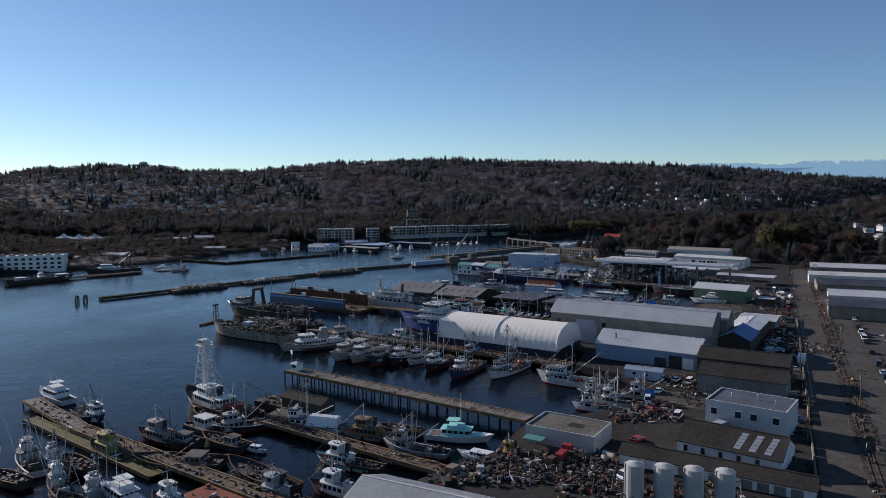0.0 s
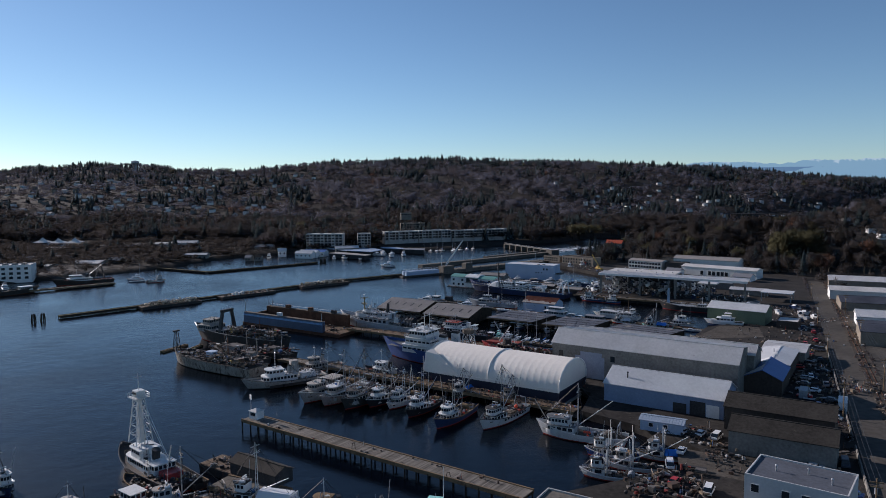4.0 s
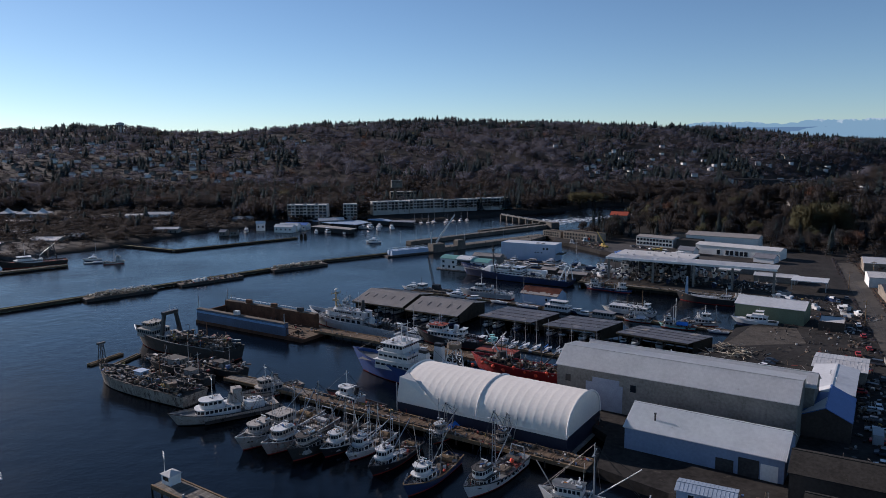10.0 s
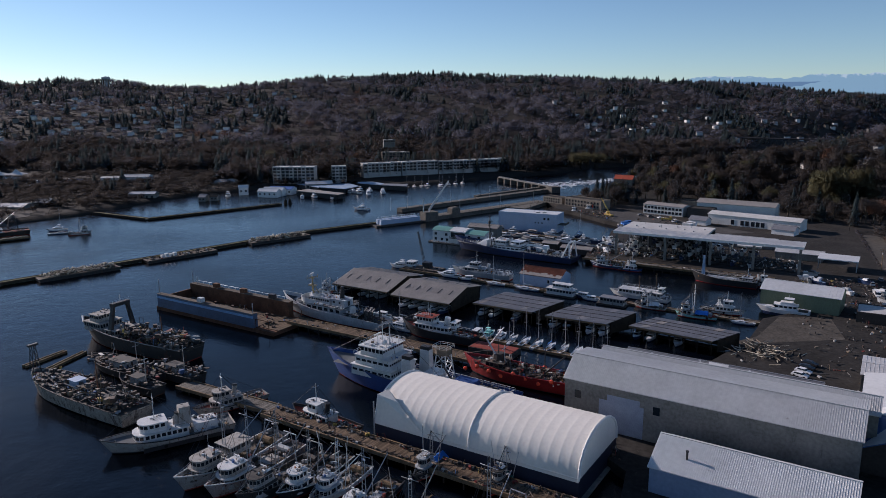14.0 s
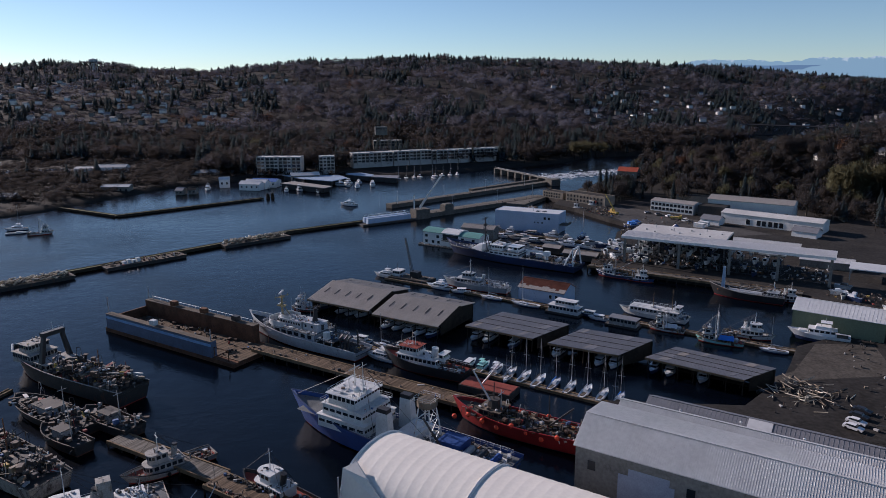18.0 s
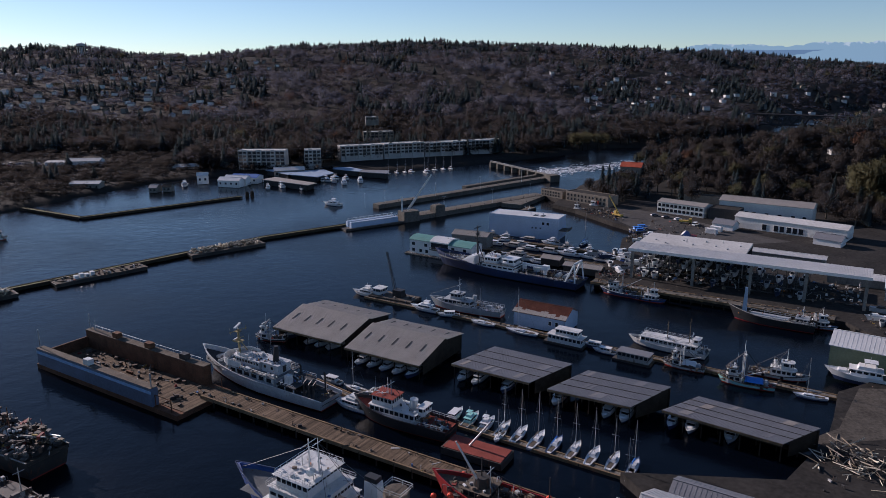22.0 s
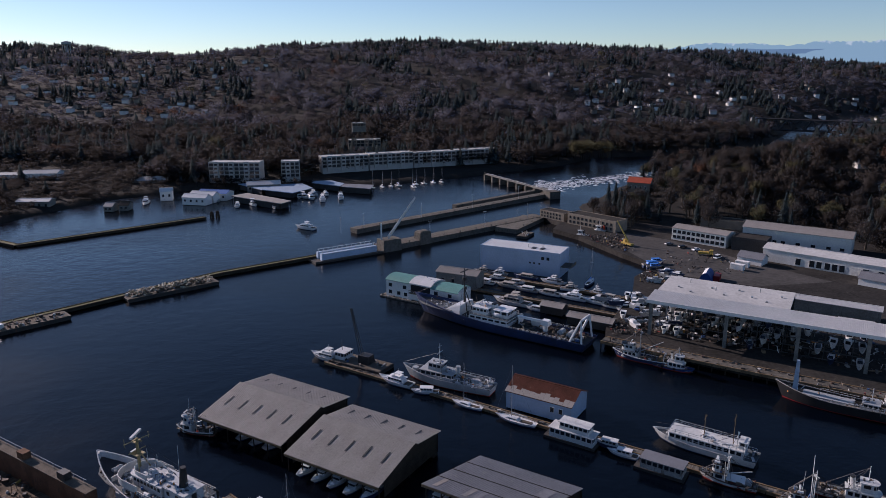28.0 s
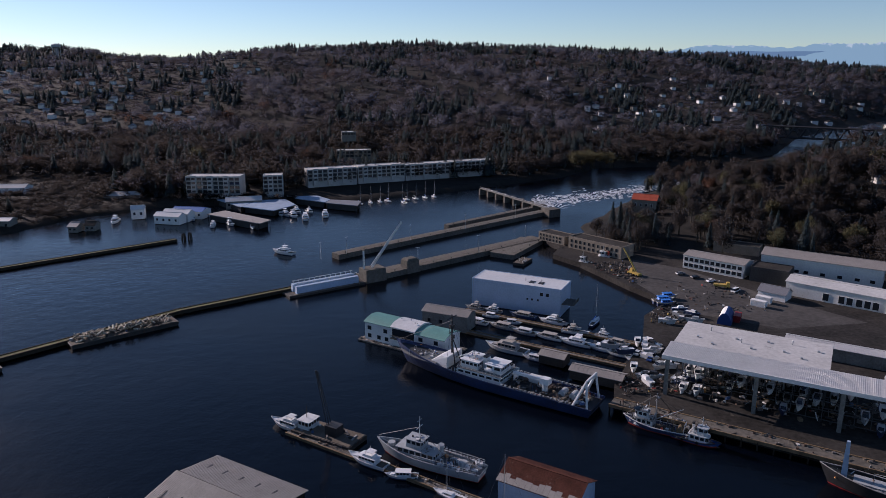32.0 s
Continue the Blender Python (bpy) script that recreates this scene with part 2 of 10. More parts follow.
NAVYH = mat("navy_hull_paint", (0.014, 0.034, 0.095), 0.6, 0, 0.2, 0.3, rust=0.2)
REDH = mat("red_hull_paint", (0.3, 0.02, 0.02), 0.5, 0, 0.2, 0.3, rust=0.3, rustcol=(0.16, 0.03, 0.02))
REDB = mat("red_antifouling", (0.3, 0.045, 0.03), 0.8, 0, 0.25, 0.4)
DIRT = mat("trackside_dirt", (0.07, 0.06, 0.048), 0.95, 0, 0.35, 0.1, 0.3, 2, rust=0.4, rustcol=(0.04, 0.035, 0.03))
DARKH = mat("dark_stained_hull", (0.036, 0.032, 0.028), 0.75, 0, 0.4, 0.3, rust=0.5)
AQUA = mat("aqua_paint", (0.3, 0.62, 0.58), 0.5, 0, 0.1, 0.3)
YELLOW = mat("yellow_paint", (0.45, 0.3, 0.06), 0.55, 0, 0.2, 0.4, rust=0.2)
ORANGE = mat("orange_float", (0.85, 0.1, 0.04), 0.5, 0, 0.15, 0.8)
BLUET = mat("blue_tarpaulin", (0.03, 0.2, 0.62), 0.45, 0, 0.15, 0.6, 0.5, 1.5)
GREENT = mat("green_tarpaulin", (0.02, 0.26, 0.2), 0.5, 0, 0.2, 0.6, 0.5, 1.5)
DECKB = mat("worn_deck", (0.13, 0.108, 0.085), 0.9, 0, 0.35, 0.4, rust=0.4)
DECKG = mat("grey_deck", (0.14, 0.15, 0.155), 0.8, 0, 0.2, 0.4, rust=0.3)
DKDECK = mat("dark_working_deck", (0.035, 0.036, 0.038), 0.75, 0, 0.35, 0.3, rust=0.4, rustcol=(0.07, 0.055, 0.045))
NAVYW = mat("navy_cladding", (0.012, 0.017, 0.038), 0.6, 0.1, 0.15, 0.2)
NAVYS = mat("weathered_navy_paint", (0.013, 0.03, 0.09), 0.55, 0, 0.35, 0.25, rust=0.5, rustcol=(0.028, 0.026, 0.03))
DECKR = mat("red_deck", (0.24, 0.06, 0.045), 0.8, 0, 0.25, 0.4, rust=0.3)
TYRE = mat("rubber", (0.02, 0.02, 0.02), 0.85, 0, 0.2, 1)
BARK = mat("bark", (0.1, 0.085, 0.065), 0.95, 0, 0.3, 0.8)
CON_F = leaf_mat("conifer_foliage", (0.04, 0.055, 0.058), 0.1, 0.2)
# haze over the far slopes is put into these two: paler, bluer twigs
TWIG = leaf_mat("haze_blued_twigs", (0.155, 0.155, 0.19), 0.06, 0.5)
TWIG2 = leaf_mat("haze_blued_brown_twigs", (0.11, 0.1, 0.112), 0.06, 0.5)
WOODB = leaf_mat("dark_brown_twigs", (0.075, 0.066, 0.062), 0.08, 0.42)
RUSTF = leaf_mat("russet_leaves", (0.15, 0.085, 0.06), 0.12, 0.4)
OLIVEF = leaf_mat("olive_foliage", (0.11, 0.105, 0.06), 0.12, 0.4)
APRONM = mat("lighter_worn_asphalt", (0.075, 0.07, 0.065), 0.9, 0, 0.3, 0.06, 0.2, 2, rust=0.35, rustcol=(0.045, 0.042, 0.04))
YARD = mat("dusty_yard_surface", (0.085, 0.075, 0.063), 0.95, 0, 0.4, 0.15, 0.2, 2, rust=0.4, rustcol=(0.06, 0.052, 0.042))
GRASSY = mat("rough_winter_grass", (0.036, 0.036, 0.024), 0.95, 0, 0.45, 0.06, 0.4, 1.5, rust=0.45, rustcol=(0.055, 0.045, 0.032))
FOAM = mat("white_water_foam", (0.8, 0.82, 0.84), 0.9, 0, 0.1, 0.5)


def gear_mat(name, stops):
    """Mixed small gear: each loose piece takes one of a few colours."""
    m = mat(name, (1, 1, 1), 0.75, 0, 0.25, 0.8)
    nt, b = m.node_tree, m.node_tree.nodes["Principled BSDF"]
    N, Lk = nt.nodes.new, nt.links.new
    g, cr, mx = N("ShaderNodeNewGeometry"), N("ShaderNodeValToRGB"), N("ShaderNodeVectorMath")
    cr.color_ramp.interpolation = 'CONSTANT'
    while len(cr.color_ramp.elements) < len(stops):
        cr.color_ramp.elements.new(0.5)
    for el, (p, c) in zip(cr.color_ramp.elements, stops):
        el.position, el.color = p, (*c, 1)
    Lk(g.outputs["Random Per Island"], cr.inputs[0])
    mx.operation = 'MULTIPLY'
    Lk(b.inputs["Base Color"].links[0].from_socket, mx.inputs[0])
    Lk(cr.outputs[0], mx.inputs[1])
    Lk(mx.outputs[0], b.inputs["Base Color"])
    return m


GEAR = gear_mat("mixed_deck_gear", ((0.0, (0.03, 0.028, 0.027)), (0.3, (0.09, 0.055, 0.035)), (0.45, (0.14, 0.125, 0.11)), (0.6, (0.28, 0.27, 0.25)), (0.72, (0.6, 0.6, 0.58)), (0.86, (0.2, 0.14, 0.08)), (0.93, (0.05, 0.1, 0.2)), (0.965, (0.3, 0.04, 0.03)), (0.985, (0.5, 0.2, 0.04))))
SCRAPM = gear_mat("rusty_yard_scrap", ((0.0, (0.025, 0.023, 0.022)), (0.33, (0.075, 0.045, 0.03)), (0.58, (0.11, 0.1, 0.09)), (0.74, (0.2, 0.15, 0.1)), (0.84, (0.4, 0.39, 0.37)), (0.93, (0.22, 0.035, 0.025)), (0.965, (0.4, 0.27, 0.06)), (0.985, (0.06, 0.12, 0.25))))
LOGM = gear_mat("cut_timber", ((0.0, (0.06, 0.045, 0.03)), (0.2, (0.2, 0.155, 0.1)), (0.42, (0.4, 0.34, 0.25)), (0.7, (0.55, 0.49, 0.38)), (0.94, (0.1, 0.09, 0.08))))
PALEGEAR = gear_mat("pale_ship_gear", ((0.0, (0.6, 0.6, 0.59)), (0.4, (0.35, 0.36, 0.37)), (0.58, (0.05, 0.05, 0.05)), (0.78, (0.05, 0.12, 0.28)), (0.88, (0.16, 0.12, 0.09)), (0.96, (0.55, 0.2, 0.05))))


def paint(name, r, g, b, rough=0.4):
    return mat(name, (r, g, b), rough, 0, 0.12, 0.6, rust=0.08)


# ---- mesh helpers ----
class Msh:
    """Vertices and faces of one part."""

    def __init__(self):
        self.v, self.f = [], []

    def add(self, vs, fs):
        o = len(self.v)
        self.v += [tuple(p) for p in vs]
        self.f += [tuple(i + o for i in q) for q in fs]
        return self

    def box(self, x0, y0, z0, x1, y1, z1, tx=0.0, ty=0.0):
        """A box; tx, ty draw in the top on each side."""
        return self.add([(x0, y0, z0), (x1, y0, z0), (x1, y1, z0), (x0, y1, z0),
                         (x0 + tx, y0 + ty, z1), (x1 - tx, y0 + ty, z1), (x1 - tx, y1 - ty, z1), (x0 + tx, y1 - ty, z1)],
                        [(3, 2, 1, 0), (4, 5, 6, 7), (0, 1, 5, 4), (1, 2, 6, 5), (2, 3, 7, 6), (3, 0, 4, 7)])

    def rod(self, a, b, r, n=5, r2=None):
        a, b = Vector(a), Vector(b)
        d = (b - a)
        if d.length < 1e-6:
            return self
        q = d.to_track_quat('Z', 'Y')
        r2 = r if r2 is None else r2
        vs = []
        for p, rr in ((a, r), (b, r2)):
            for k in range(n):
                w = 2 * math.pi * k / n
                vs.append(p + q @ Vector((math.cos(w) * rr, math.sin(w) * rr, 0)))
        fs = [(k, (k + 1) % n, n + (k + 1) % n, n + k) for k in range(n)]
        return self.add(vs, fs + [tuple(range(n - 1, -1, -1)), tuple(range(n, 2 * n))])

    def prism(self, poly, z0, z1):
        n = len(poly)
        return self.add([(x, y, z0) for x, y in poly] + [(x, y, z1) for x, y in poly],
                        [(k, (k + 1) % n, n + (k + 1) % n, n + k) for k in range(n)] + [tuple(range(n - 1, -1, -1)), tuple(range(n, 2 * n))])

    def block(self, x, y, z, a, b, c, w=0.0, tilt=0.0):
        """A box of half sizes a, b and height c, turned by w about z."""
        cw, sw = math.cos(w), math.sin(w)
        vs = []
        for k in (0, 1):
            for p, q in ((-a, -b), (a, -b), (a, b), (-a, b)):
                vs.append((x + p * cw - q * sw, y + p * sw + q * cw, z + k * c + tilt * p))
        return self.add(vs, [(3, 2, 1, 0), (4, 5, 6, 7), (0, 1, 5, 4), (1, 2, 6, 5), (2, 3, 7, 6), (3, 0, 4, 7)])

    def heap(self, x0, y0, x1, y1, z, n, seed, big=1.0, up=0.0, poly=None):
        """Loose gear: boxes, drums, coils, pipes, boards and frames, turned at random."""
        rr = random.Random(seed)
        for k in range(n):
            x, y, q = rr.uniform(x0, x1), rr.uniform(y0, y1), rr.random()
            if poly is not None and not poly(x, y):
                continue
            zz, w = z + up * rr.random() ** 2, rr.uniform(0, 6.28)
            if q < 0.38:
                self.block(x, y, zz, rr.uniform(0.25, 0.9) * big, rr.uniform(0.2, 0.6) * big, rr.uniform(0.25, 1.1) * big, w)
            elif q < 0.5:
                self.block(x, y, zz, rr.uniform(0.8, 2.2) * big, rr.uniform(0.1, 0.5) * big, rr.uniform(0.1, 0.3) * big, w, rr.uniform(-0.12, 0.12))
            elif q < 0.68:
                l, h = rr.uniform(1.0, 3.6) * big, rr.uniform(0.1, 1.6) * big
                self.rod((x, y, zz + 0.1), (x + l * math.cos(w), y + l * math.sin(w), zz + h), rr.uniform(0.05, 0.16), 4)
            elif q < 0.82:
                r, l = rr.uniform(0.22, 0.5) * big, rr.uniform(0.3, 0.9) * big
                self.rod((x, y, zz + r), (x + l * math.cos(w), y + l * math.sin(w), zz + r), r, 7)
            elif q < 0.92:
                self.rod((x, y, zz), (x, y, zz + rr.uniform(0.25, 1.1) * big), rr.uniform(0.25, 0.55) * big, 7, rr.uniform(0.2, 0.4) * big)
            else:
                h, a = rr.uniform(1.2, 2.8) * big, rr.uniform(0.4, 1.0) * big
                c, s = a * math.cos(w), a * math.sin(w)
                self.rod((x - c, y - s, zz), (x - c * 0.6, y - s * 0.6, zz + h), 0.08, 4).rod((x + c, y + s, zz), (x + c * 0.6, y + s * 0.6, zz + h), 0.08, 4).rod((x - c * 0.6, y - s * 0.6, zz + h), (x + c * 0.6, y + s * 0.6, zz + h), 0.08, 4)
        return self

    def ball(self, c, rx, ry=None, rz=None, n=6, m=4):
        ry, rz = ry or rx, rz or rx
        vs = [(c[0], c[1], c[2] - rz)]
        for j in range(1, m):
            p = -math.pi / 2 + math.pi * j / m
            for k in range(n):
                w = 2 * math.pi * k / n
                vs.append((c[0] + rx * math.cos(p) * math.cos(w), c[1] + ry * math.cos(p) * math.sin(w), c[2] + rz * math.sin(p)))
        vs.append((c[0], c[1], c[2] + rz))
        fs = [(0, 1 + (k + 1) % n, 1 + k) for k in range(n)]
        for j in range(m - 2):
            o = 1 + j * n
            fs += [(o + k, o + (k + 1) % n, o + n + (k + 1) % n, o + n + k) for k in range(n)]
        o = 1 + (m - 2) * n
        fs += [(o + k, o + (k + 1) % n, len(vs) - 1) for k in range(n)]
        return self.add(vs, fs)

    def mesh(self, name, material):
        me = bpy.data.meshes.new(name)
        me.from_pydata(self.v, [], self.f)
        me.materials.append(material)
        return me


def part(name, m, material, parent=None, label=""):
    ob = new(name, m.mesh(name, material) if isinstance(m, Msh) else m)
    if parent is not None:
        ob.parent = parent
    if label:
        ob["label"] = label
    return ob


def thing(name, label, category, x=0, y=0, z=0, rz=0, group="", kind=""):
    e = new(name)
    e.matrix_basis = pose(x, y, z, 0, 0, rz)
    return tagged(e, label, category, group, kind)


def solo(name, m, material, label="", category="", group="", kind="", at=None):
    ob = new(name, m.mesh(name, material) if isinstance(m, Msh) else m)
    if at is not None:
        ob.matrix_basis = at
    return tagged(ob, label, category, group, kind)


R = random.Random(7)


def ang_of(a, b):
    return math.degrees(math.atan2(b[1] - a[1], b[0] - a[0]))


def dist(a, b):
    return math.hypot(b[0] - a[0], b[1] - a[1])


# ---- ground, water, far land ----
PORT = [(-110, 40), (-60, 92), (-16, 122), (-6, 150), (12, 166), (22, 187), (29, 190), (50, 199), (66, 208), (72, 216), (60, 236), (47, 249), (54, 268),
        (47, 284), (47, 300), (54, 318), (66, 330), (63, 338), (98, 334), (117, 352), (124, 362), (133, 376), (150, 384), (172, 398), (166, 430),
        (90, 483), (93, 494), (113, 531), (121, 556), (136, 574), (126, 596), (112, 634), (101, 652), (108, 668), (101, 684), (118, 700), (145, 745),
        (200, 830), (255, 888), (330, 945), (430, 1020), (520, 1120), (700, 1320), (900, 1500), (2700, 2600), (2700, -380), (-110, -380)]
FARSHORE = [(-2600, 40), (-700, 330), (-430, 470), (-330, 560), (-285, 600), (-246, 650), (-225, 705), (-196, 765), (-150, 800), (-20, 812), (50, 852), (84, 874),
            (160, 928), (205, 985), (330, 1006), (440, 1095), (560, 1290), (760, 1480), (2700, 3300), (2700, 4700), (-2600, 4700)]
RIDGE_X = [-1900, -1300, -1190, -1080, -840, -590, -280, 104, 365, 628, 890, 1030, 1440, 2200]
RIDGE_Z = [108, 110, 134, 137, 119, 113, 134, 141, 145, 132, 114, 108, 97, 85]


def inside(poly, X, Y):
    r = np.zeros(X.shape, bool)
    n = len(poly)
    for i in range(n):
        x1, y1 = poly[i]
        x2, y2 = poly[(i + 1) % n]
        if y1 != y2:
            r ^= ((y1 > Y) != (y2 > Y)) & (X < (x2 - x1) * (Y - y1) / (y2 - y1) + x1)
    return r


def edge_dist(poly, X, Y):
    d = np.full(X.shape, 1e9)
    n = len(poly)
    for i in range(n):
        x1, y1 = poly[i]
        x2, y2 = poly[(i + 1) % n]
        l2 = (x2 - x1) ** 2 + (y2 - y1) ** 2
        t = np.clip(((X - x1) * (x2 - x1) + (Y - y1) * (y2 - y1)) / l2, 0, 1)
        d = np.minimum(d, np.hypot(X - x1 - t * (x2 - x1), Y - y1 - t * (y2 - y1)))
    return d


def sstep(a, b, v):
    t = np.clip((v - a) / (b - a), 0, 1)
    return t * t * (3 - 2 * t)


def height(X, Y):
    X, Y = np.asarray(X, float), np.asarray(Y, float)
    z = np.full(X.shape, -3.0)
    df, dp = edge_dist(FARSHORE, X, Y), edge_dist(PORT, X, Y)
    inf, inp = inside(FARSHORE, X, Y), inside(PORT, X, Y)
    wob = 5 * np.sin(X / 71 + 1.3) * np.cos(Y / 93) + 4 * np.sin(X / 37 + Y / 53) + 9 * np.sin(X / 190 - Y / 230)
    rz = np.interp(X, RIDGE_X, RIDGE_Z)
    s = sstep(150, 1750, Y - 750) * 0.75 + 0.25 * sstep(250, 700, df)
    back = 1 - 0.6 * sstep(2450, 3400, Y)
    zf = 2.2 + np.minimum(df, 60) * 0.05 + (rz - 5) * s * back + wob * sstep(60, 400, df)
    z = np.where(inf, np.maximum(np.minimum(zf, -1.5 + df * 0.4), -3), z)
    bank = sstep(20, 120, dp) * sstep(640, 800, Y) * (X > 120)
    zp = 2.3 + bank * 14 + sstep(330, 800, X) * 10 + sstep(700, 2500, Y) * 25 * sstep(400, 900, X)
    z = np.where(inp, np.where((dp < 6) & (Y < 720), -3.0, zp), z)
    return z


def axis_lines(lo, a, b, hi, step):
    mid = list(np.arange(a, b + 0.1, step))
    left, v, s = [], a, step
    while v > lo:
        s *= 1.18
        v -= s
        left.append(max(v, lo))
    right, v, s = [], b, step
    while v < hi:
        s = min(s * 1.15, 60)
        v += s
        right.append(min(v, hi))
    return np.array(left[::-1] + mid + right)


gx, gy = axis_lines(-2600, -430, 420, 2700, 6), axis_lines(-380, 60, 1000, 4700, 6)
GX, GY = np.meshgrid(gx, gy)
GZ = height(GX, GY)
nx_, ny_ = len(gx), len(gy)
me = bpy.data.meshes.new("ground")
idx = np.arange(nx_ * ny_).reshape(ny_, nx_)
quads = np.stack([idx[:-1, :-1], idx[:-1, 1:], idx[1:, 1:], idx[1:, :-1]], -1).reshape(-1, 4)
me.from_pydata(np.stack([GX, GY, GZ], -1).reshape(-1, 3).tolist(), [], quads.tolist())
me.materials.append(EARTH)
me.polygons.foreach_set("use_smooth", [True] * len(me.polygons))
solo("ground", me, EARTH, "brown wooded earth rising to a long ridge", "ground", kind="structure")

m = Msh()
m.add([(-2600, -380, 0), (2700, -380, 0), (2700, 4700, 0), (-2600, 4700, 0)], [(0, 1, 2, 3)])
solo("water", m, WATER, "dark blue harbour water with faint ripples", "water", kind="structure")


def slab(name, poly, z0, z1, material, label, category="quay", kind="structure"):
    bm = bmesh.new()
    top = [bm.verts.new((x, y, z1)) for x, y in poly]
    bot = [bm.verts.new((x, y, z0)) for x, y in poly]
    n = len(poly)
    f = bm.faces.new(top)
    for k in range(n):
        bm.faces.new((top[k], bot[k], bot[(k + 1) % n], top[(k + 1) % n]))
    f.normal_update()
    bmesh.ops.triangulate(bm, faces=[f])
    bmesh.ops.recalc_face_normals(bm, faces=bm.faces)
    me = bpy.data.meshes.new(name)
    bm.to_mesh(me)
    bm.free()
    me.materials.append(material)
    return solo(name, me, material, label, category, kind=kind)


# port apron with its sea wall; the strip beyond it is plain ground
APRON = PORT[:36] + [(165, 690), (300, 640), (330, 560), (300, 480), (210, 300), (120, 110), (20, -60), (-110, -60)]
slab("pavement", APRON, -3, 2.5, ASPHALT, "worn grey asphalt yard behind a sea wall", "pavement")

slab("pavement", [(66, 218), (84, 206), (78, 194), (62, 204)], 2.4, 2.512, YARD, "dusty pale yard floor by the slip", "pavement")
slab("pavement", [(106, 348), (150, 352), (158, 376), (140, 378), (122, 356)], 2.4, 2.512, YARD, "dusty brown yard floor by the floats", "pavement")
slab("pavement", [(138, 560), (168, 540), (205, 545), (185, 575), (160, 622), (140, 640), (130, 600)], 2.4, 2.512, APRONM, "worn grey office yard asphalt", "pavement")

# ---- backdrop: snowy mountains and a low island beyond the ridge ----
m = Msh()
pts = []
rr = random.Random(3)
RANGE_X = [1430, 1560, 1670, 1750, 1840, 2010, 2095, 2230, 2345, 2500, 2720, 3300, 3900]
RANGE_Z = [172, 198, 213, 203, 209, 199, 188, 213, 217, 215, 224, 240, 232]
for k in range(241):
    x = 1430 + 2470 * k / 240
    zz = float(np.interp(x, RANGE_X, RANGE_Z)) - 4 + 9 * noise.noise(Vector((x / 60, 0, 0))) + 12 * (0.4 - abs(noise.noise(Vector((x / 32, 5, 0)))))
    pts.append((x, 4660 - 0.1 * x, zz))
n = len(pts)
m.add([(x, y, -5) for x, y, z in pts] + [(x, y - 30, 0.6 * z) for x, y, z in pts] + pts, [(k, k + 1, n + k + 1, n + k) for k in range(n - 1)] + [(n + k, n + k + 1, 2 * n + k + 1, 2 * n + k) for k in range(n - 1)])


# distant haze and daylight put into a glowing colour, with paler snow higher up
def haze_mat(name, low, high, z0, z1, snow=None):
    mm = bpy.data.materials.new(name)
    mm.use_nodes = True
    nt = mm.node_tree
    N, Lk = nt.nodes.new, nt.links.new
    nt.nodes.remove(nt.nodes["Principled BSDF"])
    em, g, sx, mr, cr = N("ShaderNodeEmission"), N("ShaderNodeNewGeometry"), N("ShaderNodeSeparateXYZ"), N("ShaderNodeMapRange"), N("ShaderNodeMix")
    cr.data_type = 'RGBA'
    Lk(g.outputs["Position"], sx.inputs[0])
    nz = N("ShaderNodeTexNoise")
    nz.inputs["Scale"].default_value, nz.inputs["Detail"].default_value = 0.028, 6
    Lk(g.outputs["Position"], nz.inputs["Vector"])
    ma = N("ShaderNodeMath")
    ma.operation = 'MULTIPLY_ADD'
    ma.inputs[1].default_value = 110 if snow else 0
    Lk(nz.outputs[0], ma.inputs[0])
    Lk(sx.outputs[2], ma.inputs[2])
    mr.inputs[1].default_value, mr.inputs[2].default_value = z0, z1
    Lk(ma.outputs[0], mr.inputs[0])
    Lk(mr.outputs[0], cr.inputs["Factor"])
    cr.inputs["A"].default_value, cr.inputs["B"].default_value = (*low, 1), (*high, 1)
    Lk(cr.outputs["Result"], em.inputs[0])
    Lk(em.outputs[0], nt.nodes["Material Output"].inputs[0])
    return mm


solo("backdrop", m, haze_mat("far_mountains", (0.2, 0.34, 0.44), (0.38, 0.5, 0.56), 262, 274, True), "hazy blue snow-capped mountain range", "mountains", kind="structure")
m = Msh()
pts = [(1100 + 28 * k, 4500 - 2 * k, 172 + 6 * noise.noise(Vector((k * 0.2, 9, 0)))) for k in range(90)]
n = len(pts)
m.add([(x, y, 0) for x, y, z in pts] + pts, [(k, k + 1, n + k + 1, n + k) for k in range(n - 1)])
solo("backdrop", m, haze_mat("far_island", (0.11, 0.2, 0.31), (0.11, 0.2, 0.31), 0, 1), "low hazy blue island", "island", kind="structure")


# ---- buildings ----
def windows_on(parent, xs, y, z0, z1, w, facing=-1, frame_m=None, name="window"):
    """Windows on a wall along x; facing -1 is the side towards -y."""
    for x in xs:
        wm = Msh().box(x - w / 2 - 0.12, y + facing * 0.05 - 0.05, z0 - 0.12, x + w / 2 + 0.12, y + facing * 0.05 + 0.05, z1 + 0.12)
        fr = part(name, wm, frame_m or WALLW, parent, "pale window frame")
        g = Msh().box(x - w / 2, y + facing * 0.13 - 0.03, z0, x + w / 2, y + facing * 0.13 + 0.03, z1)
        part("pane", g, GLASS, fr, "dark glass pane")


